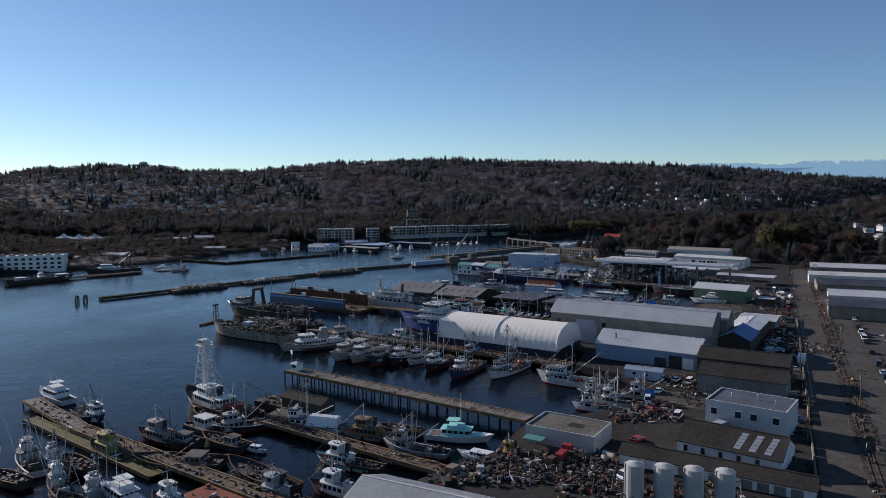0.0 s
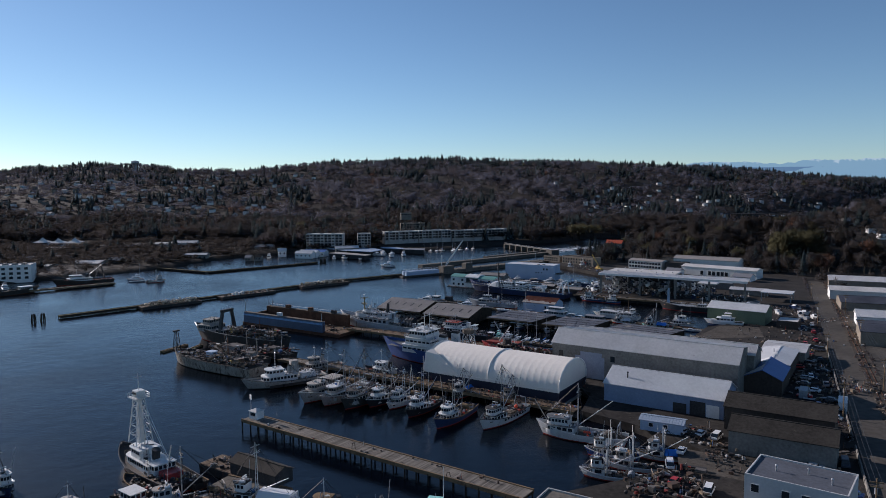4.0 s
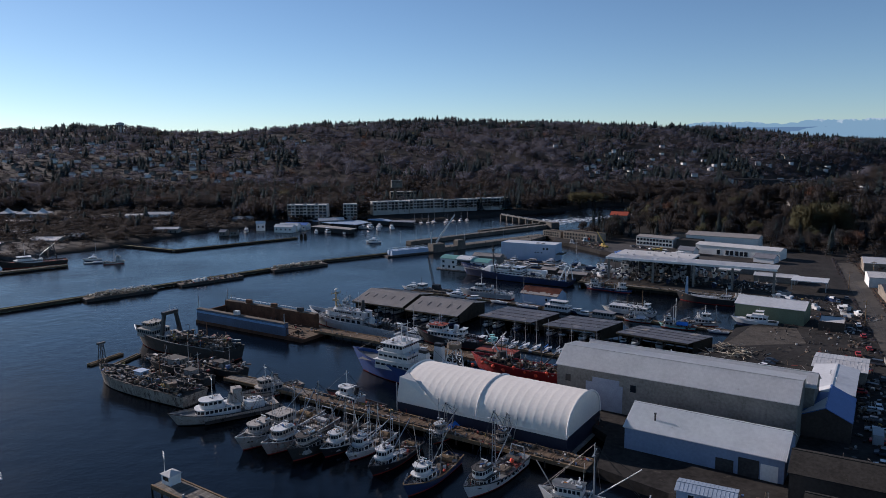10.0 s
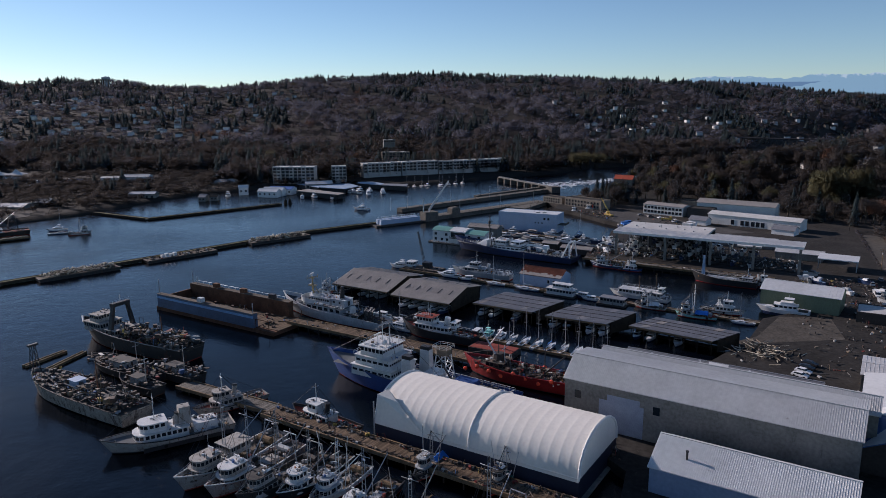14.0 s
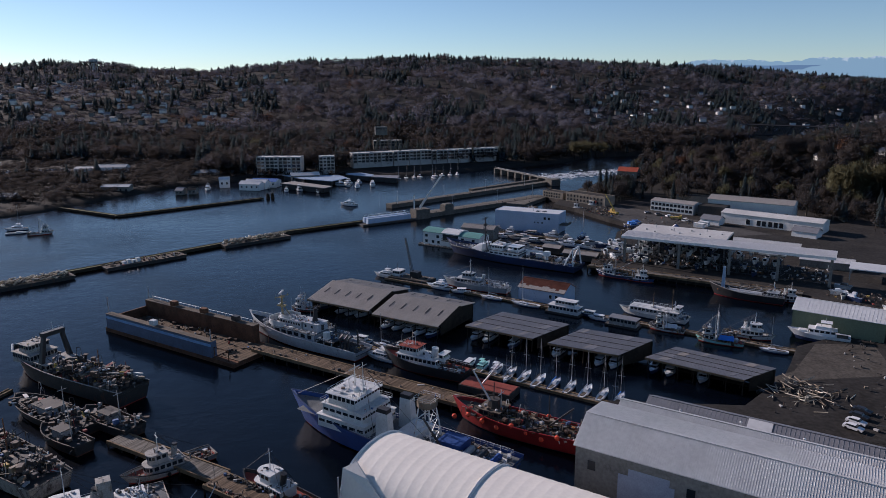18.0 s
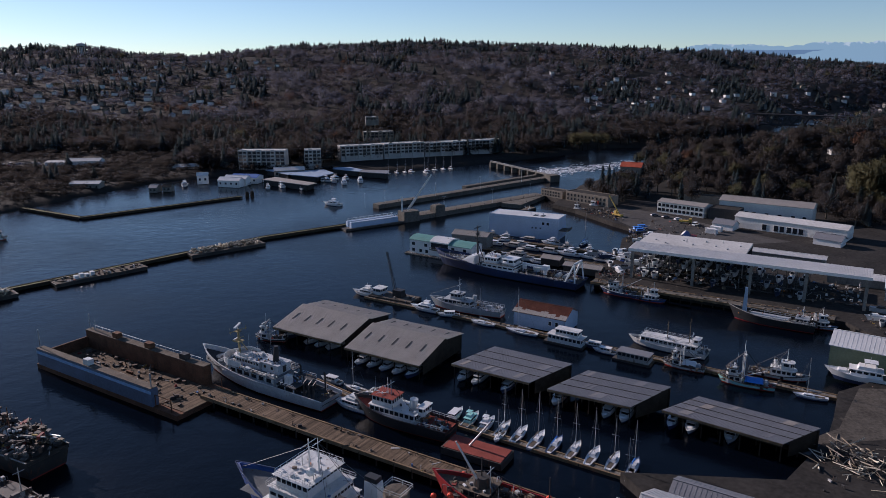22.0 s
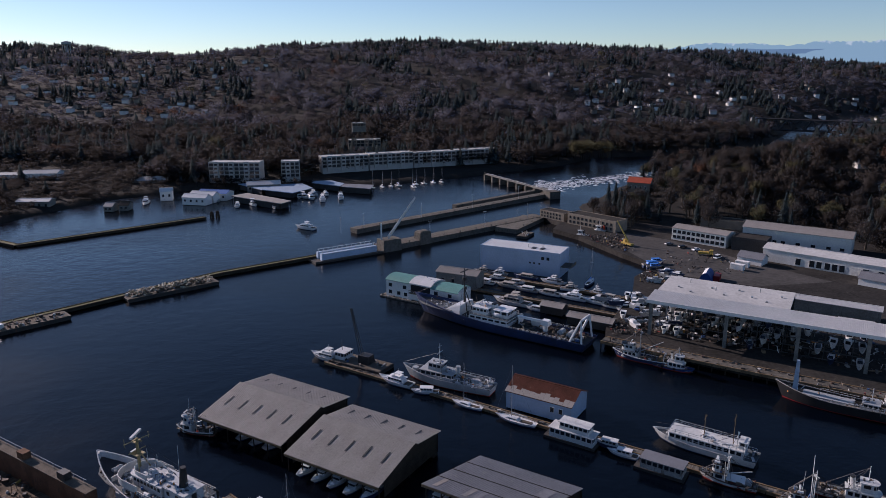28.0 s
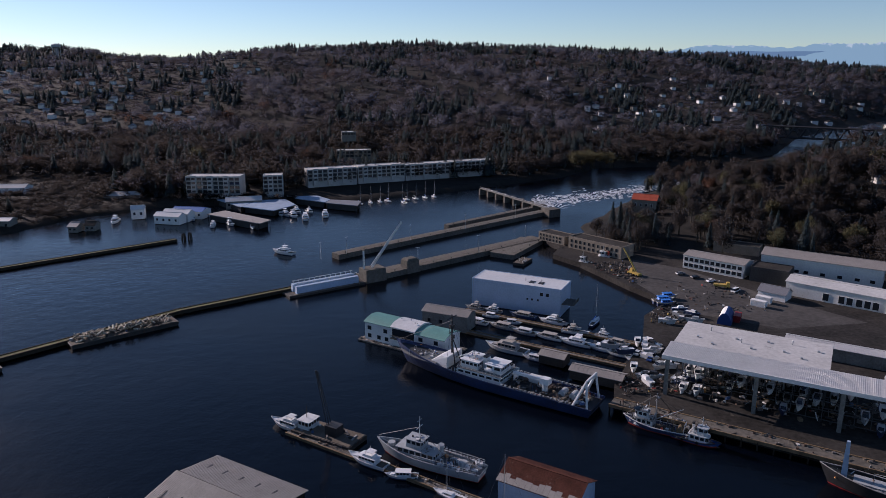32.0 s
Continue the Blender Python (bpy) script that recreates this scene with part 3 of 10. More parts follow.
def roof_slope(m, x0, x1, ya, za, yb, zb, t=0.18, rib=0.0, ribs=None, skew=0.0):
    """One roof slope between the eave (ya, za) and the ridge (yb, zb), with standing ribs."""
    m.add([(x0, ya, za), (x1, ya, za), (x1 + skew, yb, zb), (x0 + skew, yb, zb), (x0, ya, za + t), (x1, ya, za + t), (x1 + skew, yb, zb + t), (x0 + skew, yb, zb + t)],
          [(3, 2, 1, 0), (4, 5, 6, 7), (0, 1, 5, 4), (1, 2, 6, 5), (2, 3, 7, 6), (3, 0, 4, 7)])
    if rib and ribs is not None:
        k = int((x1 - x0) / rib)
        for i in range(1, k):
            x = x0 + (x1 - x0) * i / k
            h = t + 0.05
            xs = x + skew
            ribs.add([(x - 0.05, ya, za + t), (x + 0.05, ya, za + t), (xs + 0.05, yb, zb + t), (xs - 0.05, yb, zb + t),
                      (x - 0.03, ya, za + h), (x + 0.03, ya, za + h), (xs + 0.03, yb, zb + h), (xs - 0.03, yb, zb + h)],
                  [(4, 5, 6, 7), (0, 1, 5, 4), (1, 2, 6, 5), (3, 0, 4, 7)])


def gable(name, label, a, b, W, eave, ridge, wall, roof, base=2.5, rib=0.9, over=0.4, ridge_at=0.5, back_eave=None, cat="shed", group=""):
    """A gabled building: a to b is its near long side, W its depth away from it."""
    L = dist(a, b)
    e = thing(name, label, cat, a[0], a[1], 0, ang_of(a, b), group)
    yr = W * ridge_at
    be = eave if back_eave is None else back_eave
    t = 0.25
    for nm, pts in (("wall", [(0, 0), (L, 0), (L, t), (0, t)]), ("wall", [(0, W - t), (L, W - t), (L, W), (0, W)])):
        part(nm, Msh().prism(pts, base, eave if pts[0][1] == 0 else be), wall, e)
    for x in (0, L - t):
        prof = [(0 + t, base), (W - t, base), (W - t, be), (yr, ridge - 0.05), (t, eave)]
        g = Msh()
        g.add([(x, y, z) for y, z in prof] + [(x + t, y, z) for y, z in prof],
              [(0, 1, 2, 3, 4), (9, 8, 7, 6, 5)] + [(k, 5 + k, 5 + (k + 1) % 5, (k + 1) % 5) for k in range(5)])
        part("gable_wall", g, wall, e)
    k = (ridge - eave) / max(yr, 0.1)
    k2 = (ridge - be) / max(W - yr, 0.1)
    r1, r2, rb = Msh(), Msh(), Msh()
    roof_slope(r1, -over, L + over, -over, eave - over * k, yr, ridge, rib=rib, ribs=rb)
    roof_slope(r2, -over, L + over, W + over, be - over * k2, yr, ridge, rib=rib, ribs=rb)
    part("roof", r1, roof, e)
    part("roof", r2, roof, e)
    if rib:
        part("roof_ribbing", rb, roof, e)["kind"] = "stuff"
    part("ridge_cap", Msh().box(-over, yr - 0.25, ridge + 0.1, L + over, yr + 0.25, ridge + 0.26), roof, e)
    return e, L


def flat(name, label, a, b, W, top, wall, roof, base=2.5, cat="building", parapet=0.4, group=""):
    L = dist(a, b)
    e = thing(name, label, cat, a[0], a[1], 0, ang_of(a, b), group)
    t = 0.3
    for pts in ([(0, 0), (L, 0), (L, t), (0, t)], [(0, W - t), (L, W - t), (L, W), (0, W)], [(0, t), (t, t), (t, W - t), (0, W - t)], [(L - t, t), (L, t), (L, W - t), (L - t, W - t)]):
        part("wall", Msh().prism(pts, base, top + parapet), wall, e)
    part("roof", Msh().box(t, t, top - 0.2, L - t, W - t, top + 0.05), roof, e)
    return e, L


def vents(e, spots, z, material=STEEL):
    for x, y in spots:
        part("vent_pipe", Msh().rod((x, y, z - 0.4), (x, y, z + 1.1), 0.16, 6).rod((x, y, z + 1.1), (x, y, z + 1.35), 0.3, 6, 0.12), material, e)


# fabric-roofed boat shed
A, B = (-2.2, 288.2), (41.8, 259.3)
L = dist(A, B)
W, EV, RG = 23.0, 6.4, 13.6
tent = thing("boat_shed", "long white arched fabric shed on navy walls beside the pier", "boat shed", A[0], A[1], 0, ang_of(A, B))
for pts in ([(0, 0), (L, 0), (L, 0.3), (0, 0.3)], [(0, W - 0.3), (L, W - 0.3), (L, W), (0, W)], [(L - 0.3, 0.3), (L, 0.3), (L, W - 0.3), (L - 0.3, W - 0.3)]):
    part("wall", Msh().prism(pts, 0.6, EV - 1.2), NAVYW, tent, "navy blue cladding")
NA, NB = 14, 22


def arch(u):
    w = math.pi * u
    return W / 2 - math.cos(w) * W / 2, EV - 1.2 + (RG - EV + 1.2) * math.sin(w) ** 0.8


for j in range(NB):
    g = Msh()
    x0, x1 = L * j / NB, L * (j + 1) / NB
    vs, fs = [], []
    for i in range(NA + 1):
        y, z = arch(i / NA)
        for q in (0.0, 0.5, 1.0):
            sag = -0.045 * (1 - abs(2 * q - 1))
            vs.append((x0 + (x1 - x0) * q, W / 2 + (y - W / 2) * (1 + sag / 12), z + sag))
    for i in range(NA):
        for q in (0, 1):
            o = i * 3 + q
            fs.append((o, o + 1, o + 4, o + 3))
    g.add(vs, fs)
    fp = part("fabric_panel", g, FABRIC, tent)
    fp.data.polygons.foreach_set("use_smooth", [True] * len(fp.data.polygons))
for j in (0, 11, 22):
    g = Msh()
    x = L * j / NB
    for i in range(NA):
        (y0, z0), (y1, z1) = arch(i / NA), arch((i + 1) / NA)
        g.rod((x, y0, z0 + 0.05), (x, y1, z1 + 0.05), 0.28, 5)
    part("arch_rib", g, WALLW, tent)
g = Msh()
prof = [arch(i / NA) for i in range(NA + 1)]
g.add([(L - 0.1, y, z) for y, z in prof], [tuple(range(NA + 1))])
g.add([(L - 0.3, y, z) for y, z in prof], [tuple(range(NA, -1, -1))])
part("end_curtain", g, FABRIC, tent)
part("lower_skirt", Msh().box(-0.1, -0.12, EV - 1.5, L + 0.1, 0.02, EV - 0.6), FABRIC, tent)
part("deck", Msh().box(-1, -1, 0.2, L + 1, W + 1, 0.6), CONCRETE, tent)
g = Msh()
tri = [(-0.15, -0.25, EV - 1.2), (14.5, -0.25, EV - 0.9), (10.0, 0.3, 8.7), (5.5, 1.5, 11.2), (1.8, 3.2, 12.9), (-0.15, 1.2, 12.0)]
g.add(tri + [(x, y + 0.15, z - 0.05) for x, y, z in tri], [tuple(range(6)), tuple(range(11, 5, -1))] + [(k, 6 + k, 6 + (k + 1) % 6, (k + 1) % 6) for k in range(6)])
part("corner_panel", g, FABRIC, tent, "flat white corner panel")
part("corner_post", Msh().rod((-0.2, -0.3, 0.4), (-0.2, -0.3, 10.6), 0.18, 6), STEEL, tent)

# large warehouse with a stepped clerestory, and its neighbours
A, B = (45.0, 293.5), (98.6, 257.8)
e, L = gable("warehouse", "huge grey corrugated warehouse with a pale ribbed roof", A, B, 15.0, 14.2, 18.4, WALLG, ROOFG, ridge_at=0.42, back_eave=17.2, rib=0.45)
# whitewash patch; the blue cast of the shaded wall is put into its colour
part("painted_patch", Msh().box(9, -0.06, 2.6, 20, 0.0, 10.5).box(11, -0.065, 10.5, 19, 0.0, 12), mat("shade_blued_whitewash", (0.3, 0.335, 0.4), 0.85, 0, 0.15, 0.4, rust=0.3, rustcol=(0.2, 0.22, 0.25)), e, "pale whitewashed patch")
windows_on(e, (3.5, 23), 0, 9.5, 11.5, 1.6, frame_m=WALLG)
e, L = gable("warehouse", "grey ribbed rear warehouse range with a lower roof", (55.5, 303.6), (108.5, 268.5), 13.0, 14.6, 17.2, WALLG, ROOFG, ridge_at=0.35, back_eave=13.4, rib=0.45)
vents(e, [(12, 7), (24, 8), (36, 7)], 15.6)
e, L = gable("long_shed", "long slate-grey shed roof with one white panel", (66.0, 316.0), (107.0, 288.8), 7.5, 11.0, 12.4, WALLG, ROOFSL, rib=0.9)
part("skylight_panel", Msh().add([(22, -0.3, 11.13), (27, -0.3, 11.13), (27, 3.5, 12.56), (22, 3.5, 12.56), (22, -0.3, 11.2), (27, -0.3, 11.2), (27, 3.5, 12.63), (22, 3.5, 12.63)], [(4, 5, 6, 7), (0, 1, 5, 4), (1, 2, 6, 5), (2, 3, 7, 6), (3, 0, 4, 7)]), ROOFW, e, "white roof panel")

A, B = (56.4, 259.8), (86.8, 239.2)
# darker copy of the pale blue wall, with its shade put into the colour
e, L = gable("workshop", "pale blue workshop with a ribbed white metal roof", A, B, 16.5, 8.2, 12.0, mat("shaded_blue_cladding", (0.2, 0.26, 0.37), 0.7, 0, 0.15, 0.15, rust=0.3, rustcol=(0.15, 0.17, 0.2)), ROOFW, rib=0.42, ridge_at=0.5)
part("flue_pipe", Msh().rod((6.5, 3.5, 9), (6.5, 3.5, 11.6), 0.22, 7).rod((6.5, 3.5, 11.6), (6.5, 3.5, 11.9), 0.34, 7), BLACK, e, "black stove pipe")
for x0, x1, z1 in ((22, 26, 5.5), (27, 31.5, 6.8)):
    part("door", Msh().box(x0, -0.14, 2.5, x1, -0.02, z1), WALLDK, e, "dark roller door")
part("door", Msh().box(31.8, -0.16, 2.5, 35.5, -0.02, 6.3), WALLW, e, "white sliding door")

e, L = gable("annex", "low white-roofed store with a pale ridge", (125.5, 279.0), (140.2, 301.7), 12, 8.2, 9.2, WALLBR, ROOFW, rib=0, over=0.3)
vents(e, [(8, 5), (15, 7)], 9.3)
e, L = gable("annex", "small store with a blue gabled roof", (114.0, 260.3), (125.0, 277.6), 12, 8.0, 10.8, WALLBR, ROOFBL, rib=0, over=0.3)
for x0, x1 in ((-0.3, 9.5), (20.8, 13.5)):
    part("roof_panel", Msh().add([(x0, 6.1, 11.03), (x1, 6.1, 11.03), (x0, 12.3, 8.13), (x0, 6.1, 11.09), (x1, 6.1, 11.09), (x0, 12.3, 8.19)], [(0, 1, 2), (5, 4, 3), (0, 3, 4, 1), (1, 4, 5, 2), (2, 5, 3, 0)]), ROOFW, e, "white triangular roof panel")
gable("annex", "grey low-roofed store behind the warehouse", (130.0, 309.8), (142.6, 301.6), 17, 7.2, 8.0, WALLG, ROOFG, rib=1.0)

gable("brown_store", "plain dark brown store with a shallow dark roof", (84.0, 231.6), (107.2, 217.0), 14, 9.2, 11.6, WALLBR, ROOFD, rib=0)
gable("grey_store", "grey block store with a dark felt roof", (78.0, 214.0), (98.8, 201.0), 12, 8.5, 11.0, WALLG, ROOFD, rib=0)
# white wall paint dimmed: the front's shade is put into the colour
e, L = flat("white_block", "white two-storey block with four dark windows", (69.0, 183.4), (84.6, 171.4), 13.5, 9.4, mat("shade_dimmed_white_wall", (0.5, 0.5, 0.49), 0.75, 0, 0.1, 0.2, rust=0.25, rustcol=(0.36, 0.35, 0.33)), mat("bluish_membrane_roof", (0.1, 0.11, 0.13), 0.85, 0, 0.2, 0.15, rust=0.3, rustcol=(0.08, 0.085, 0.095)))
vents(e, [(5, 6), (11, 8), (16, 5)], 9.6)
windows_on(e, (2.2, 8.2, 12.0, 17.3), 0, 6.2, 7.8, 1.5)
e, L = gable("dark_roof_hall", "low hall with a dark roof and three solar panels", (55.4, 164.6), (73.6, 150.6), 13, 5.6, 9.0, WALLW, ROOFD, rib=0)
windows_on(e, (2, 6, 10, 14, 18), 0, 3.4, 4.9, 0.9)
for k in range(3):
    x = 12.5 + 3.3 * k
    g = Msh()
    for i in range(5):
        u0, u1 = i / 5 + 0.01, (i + 1) / 5 - 0.01
        g.add([(x + 0.9 * u0, 0.6 + 4.8 * u0, 6.15 + 2.5 * u0), (x + 1.5 + 0.9 * u0, 0.6 + 4.8 * u0, 6.15 + 2.5 * u0),
               (x + 1.5 + 0.9 * u1, 0.6 + 4.8 * u1, 6.15 + 2.5 * u1), (x + 0.9 * u1, 0.6 + 4.8 * u1, 6.15 + 2.5 * u1)], [(0, 1, 2, 3)])
    part("solar_panel", g, STEEL, e, "pale glinting solar panel")
e, L = gable("long_store", "long low store with a dark felt roof", (40.0, 158.2), (74.0, 137.0), 7.5, 4.9, 6.4, WALLW, ROOFD, rib=0)
for k in range(9):
    part("door", Msh().box(10 + 3.2 * k, -0.12, 2.5, 12.3 + 3.2 * k, -0.02, 4.4), WALLG, e)
e, L = gable("shack", "small blue waterside shack with a pale blue roof", (60.2, 231.9), (70.4, 226.4), 5.5, 5.4, 6.0, WALLB, mat("chalky_blue_roof", (0.3, 0.36, 0.43), 0.6, 0.1, 0.15, 0.2, rust=0.25, rustcol=(0.2, 0.22, 0.25)), rib=0.8)
windows_on(e, (3, 7), 0, 3.8, 4.8, 1.1)
e, L = flat("white_flat_store", "white flat-roofed store by the yard", (20.2, 173.2), (35.4, 163.6), 12.5, 6.4, STUCCO, OLDCONC)
part("roof_stain", Msh().box(9, 5, 6.46, 13, 8, 6.48), ROOFD, e, "dark pond stain")
part("skylight_panel", Msh().box(1, -4, 4.6, 6, -0.5, 4.75), ROOFGN, e, "green striped canopy")
gable("corrugated_shed", "old shed with a pale corrugated roof", (-19.5, 128.5), (4.0, 116), 15, 7.0, 9.6, WALLG, ROOFF, rib=0.45, base=2.5)

# fish-dock wooden sheds over the moorings
def covered_moorage(a, b, W, eave, ridge, roof, label, ridge_y=None, back=None, skew=0.0):
    """Posts in the water under a broad metal roof; with no ridge the roof is one slope."""
    L = dist(a, b)
    e = thing("covered_moorage", label, "boat shelter", a[0], a[1], 0, ang_of(a, b), "covered moorages")
    yr = ridge_y or W
    r1, rb = Msh(), Msh()
    roof_slope(r1, 0, L, -0.5, eave, yr, ridge, rib=0.55, t=0.2, ribs=rb, skew=skew)
    part("roof", r1, roof, e)
    if ridge_y:
        r2 = Msh()
        roof_slope(r2, 0.4, L + 0.4, W + 0.5, back, yr + 0.5, ridge - 0.35, rib=0.55, t=0.2, ribs=rb)
        part("roof", r2, roof, e)
    part("roof_ribbing", rb, roof, e)["kind"] = "stuff"
    for i in range(7):
        for y in (0.3, W / 2, W - 0.3):
            x = 0.5 + (L - 1.0) * i / 6 + skew * y / W
            zt = eave + (ridge - eave) * y / yr if y <= yr else ridge - 0.4 + (back - ridge) * (y - yr) / (W - yr)
            part("post", Msh().rod((x, y, -1.5), (x, y, zt), 0.16, 5), PILE, e)
    part("fascia", Msh().box(0, -0.56, eave - 0.5, L, -0.46, eave + 0.1), TIMBER, e)
    for y in (0.3, W / 2, W - 0.3):
        zt = (eave + (ridge - eave) * y / yr if y <= yr else back) - 0.5
        part("tie_beam", Msh().rod((skew * y / W, y, zt), (L + skew * y / W, y, zt), 0.15, 4), PILE, e)
    part("float", Msh().box(1, W - 2.6, 0.1, L, W - 0.6, 0.6), PILE, e)
    for x in (0.25, L - 0.35):
        def top(y):
            return (eave + (ridge - eave) * y / yr if y <= yr else ridge - 0.4 + (back - ridge) * (y - yr) / (W - yr)) - 0.05
        ys = [2.0, yr * 0.98, W - 0.3] if ridge_y else [2.0, W - 0.3]
        prof = [(x + skew * y / W, y, 0.9) for y in ys] + [(x + skew * y / W, y, top(y)) for y in reversed(ys)]
        n = len(prof)
        part("end_wall", Msh().add(prof + [(a + 0.1, b, c) for a, b, c in prof], [tuple(range(n)), tuple(range(2 * n - 1, n - 1, -1))] + [((k + 1) % n, k, n + k, n + (k + 1) % n) for k in range(n)]), PILE, e, "dark tarred end boards")
    # added dark backing that stands in for the shade over the berths
    part("back_wall", Msh().box(skew, W - 0.5, 0.9, L + skew, W - 0.4, (back if ridge_y else ridge) - 0.3), PILE, e, "dark backing added for shade below the roof")
    return e, L


def slope_slot(e, x, y0, y1, eave, ridge, yr, material, w=0.42):
    za, zb = eave + (ridge - eave) * (y0 + 0.5) / (yr + 0.5) + 0.2, eave + (ridge - eave) * (y1 + 0.5) / (yr + 0.5) + 0.2
    part("roof_light", Msh().add([(x, y0, za), (x + w, y0, za), (x + w, y1, zb), (x, y1, zb), (x, y0, za + 0.16), (x + w, y0, za + 0.16), (x + w, y1, zb + 0.16), (x, y1, zb + 0.16)],
                                 [(4, 5, 6, 7), (0, 1, 5, 4), (1, 2, 6, 5), (2, 3, 7, 6), (3, 0, 4, 7)]), material, e, "dark narrow roof light")


for a, b, W, ev, rg, mt, lab, ry, bk_, sk in (
        ((-31.8, 425.8), (-7.0, 410.2), 26, 4.6, 8.4, ROOFB, "timber boat shelter with a brownish gabled roof", 14.8, 6.4, 0),
        ((-5.5, 406.8), (18.0, 392.0), 25, 4.6, 8.2, ROOFB, "timber boat shelter with a weathered brownish gabled roof", 14.4, 6.2, 0),
        ((27.4, 393.0), (48.4, 379.3), 13.6, 4.8, 6.8, ROOFSL, "timber boat shelter with a slate-grey patched roof", None, None, 7.0),
        ((52.8, 375.4), (72.4, 364.2), 12.2, 4.8, 6.8, ROOFSL, "timber boat shelter with a grey metal roof", None, None, 7.4),
        ((80.0, 362.4), (102.4, 345.0), 9.4, 4.8, 6.4, ROOFSL, "timber boat shelter with a low grey roof", None, None, 6.0)):
    e, L = covered_moorage(a, b, W, ev, rg, mt, lab, ry, bk_, sk)
    if mt is ROOFB:
        for k in range(5):
            slope_slot(e, 3 + 5.2 * k, 5.8, 9.4, ev, rg, ry, BLACK)
            slope_slot(e, 3.6 + 5.2 * k, 19.2, 22.0, ev + (rg - ev) * 1.02, rg - 1.6, 26, BLACK)
    else:
        def lay(x0, x1, y0, y1, up):
            vs = [(x + sk * (y + 0.5) / W, y, ev + (rg - ev) * (y + 0.5) / (W + 0.5) + 0.2 + h) for h in (0.02, up) for x, y in ((x0, y0), (x1, y0), (x1, y1), (x0, y1))]
            return Msh().add(vs, [(4, 5, 6, 7), (0, 1, 5, 4), (1, 2, 6, 5), (2, 3, 7, 6), (3, 0, 4, 7)])
        for k in range(1, 4):
            part("lap_seam", lay(-0.2, L + 0.2, W * k / 4 - 0.08, W * k / 4 + 0.08, 0.1), ROOFD, e, "dark tarred lap seam")
        for k in range(6):
            q, x = R.randrange(4), R.uniform(0.5, L - 4)
            part("roof_patch", lay(x, x + R.choice((1.2, 2.4)), W * q / 4 + 0.2, W * (q + 1) / 4 - 0.2, 0.09), R.choice((PATCH, ROOFB, ROOFSL)), e, "replaced roof sheet")

# rust-roofed boathouse, houseboats, floating offices
e, L = gable("boathouse", "floating white boathouse with a rusty red roof", (50.8, 437.4), (67.0, 426.6), 11.5, 5.4, 8.0, WALLB, ROOFR, base=0.3, rib=0.5, cat="boathouse")
for k in range(14):
    x, q = -0.4 + 1.45 * k, R.uniform(0.5, 2.2)
    z1 = 5.26 + (q + 0.35) * 0.452
    part("roof_sheet", Msh().add([(x, -0.42, 5.43), (x + 1.4, -0.42, 5.43), (x + 1.4, q, z1 + 0.2), (x, q, z1 + 0.2), (x, -0.42, 5.47), (x + 1.4, -0.42, 5.47), (x + 1.4, q, z1 + 0.24), (x, q, z1 + 0.24)], [(4, 5, 6, 7), (0, 1, 5, 4), (2, 3, 7, 6), (1, 2, 6, 5), (3, 0, 4, 7)]), ROOFB, e, "pale bleached roof sheet")
windows_on(e, (14, 16.5), 0, 2.6, 4, 1.0)
e = thing("floating_office", "weathered pale floating office, two storeys, green and white roof bays", "floating building", 11.2, 539.8, 0, ang_of((11.2, 539.8), (40.5, 520.2)))
L = dist((11.2, 539.8), (40.5, 520.2))
for k, (x0, x1, rf, zt) in enumerate(((0, 12.2, ROOFGN, 7.7), (12.2, 22.6, ROOFW, 8.0), (22.6, L, ROOFGN, 7.3))):
    part("wall", Msh().prism([(x0, 0), (x1, 0), (x1, 10), (x0, 10)], 0.5, zt - 0.6), WALLW, e)
    n = 8
    prof = [(-0.5 + 11 * q / n, zt - 0.5 + 1.5 * math.sin(math.pi * q / n) ** 0.8) for q in range(n + 1)]
    top = [(y, z + 0.2) for y, z in prof]
    ring = top + prof[::-1]
    m_ = len(ring)
    g = Msh().add([(x, y, z) for x in (x0 - 0.2, x1 + 0.2) for y, z in ring], [tuple(range(m_ - 1, -1, -1)), tuple(range(m_, 2 * m_))] + [(q, (q + 1) % m_, m_ + (q + 1) % m_, m_ + q) for q in range(m_)])
    part("bay_end", Msh().add([(x, y, z) for x in (x0 + 0.01, x1 - 0.01) for y, z in prof], [tuple(range(n, -1, -1)), tuple(range(n + 1, 2 * n + 2))] + [(q, q + 1, n + 2 + q, n + 1 + q) for q in range(n)]), WALLW, e)
    part("roof", g, rf, e, "white bowed roof bay" if rf is ROOFW else "green bowed roof bay")
windows_on(e, (2.2, 9.5, 25, 31.5), 0, 4.6, 5.9, 1.5, frame_m=WALLG)
windows_on(e, (2.2, 6.5, 10, 24.5, 28, 32.5), 0, 1.6, 2.9, 1.4, frame_m=WALLG)
part("balcony_recess", Msh().box(12.6, -0.05, 3.9, 22.2, 0.05, 7.0), GLASS, e, "dark glazed balcony front")
part("balcony", Msh().box(12.4, -1.4, 3.5, 22.4, 0, 3.75), DOCKG, e)
for k in range(11):
    part("baluster", Msh().box(12.5 + 0.97 * k, -1.4, 3.75, 12.62 + 0.97 * k, -1.28, 4.8), DOCKG, e)
part("handrail", Msh().box(12.4, -1.42, 4.8, 22.4, -1.26, 4.92), DOCKG, e)
part("float", Msh().box(-2, -2, -0.4, L + 2, 12, 0.5), DOCKG, e)
part("deck_gear", Msh().heap(-1.6, -1.7, L, -0.4, 0.5, 26, 611, 0.6).heap(13, 2, 22, 8, 9.4, 4, 612, 0.5), PALEGEAR, e)["kind"] = "stuff"
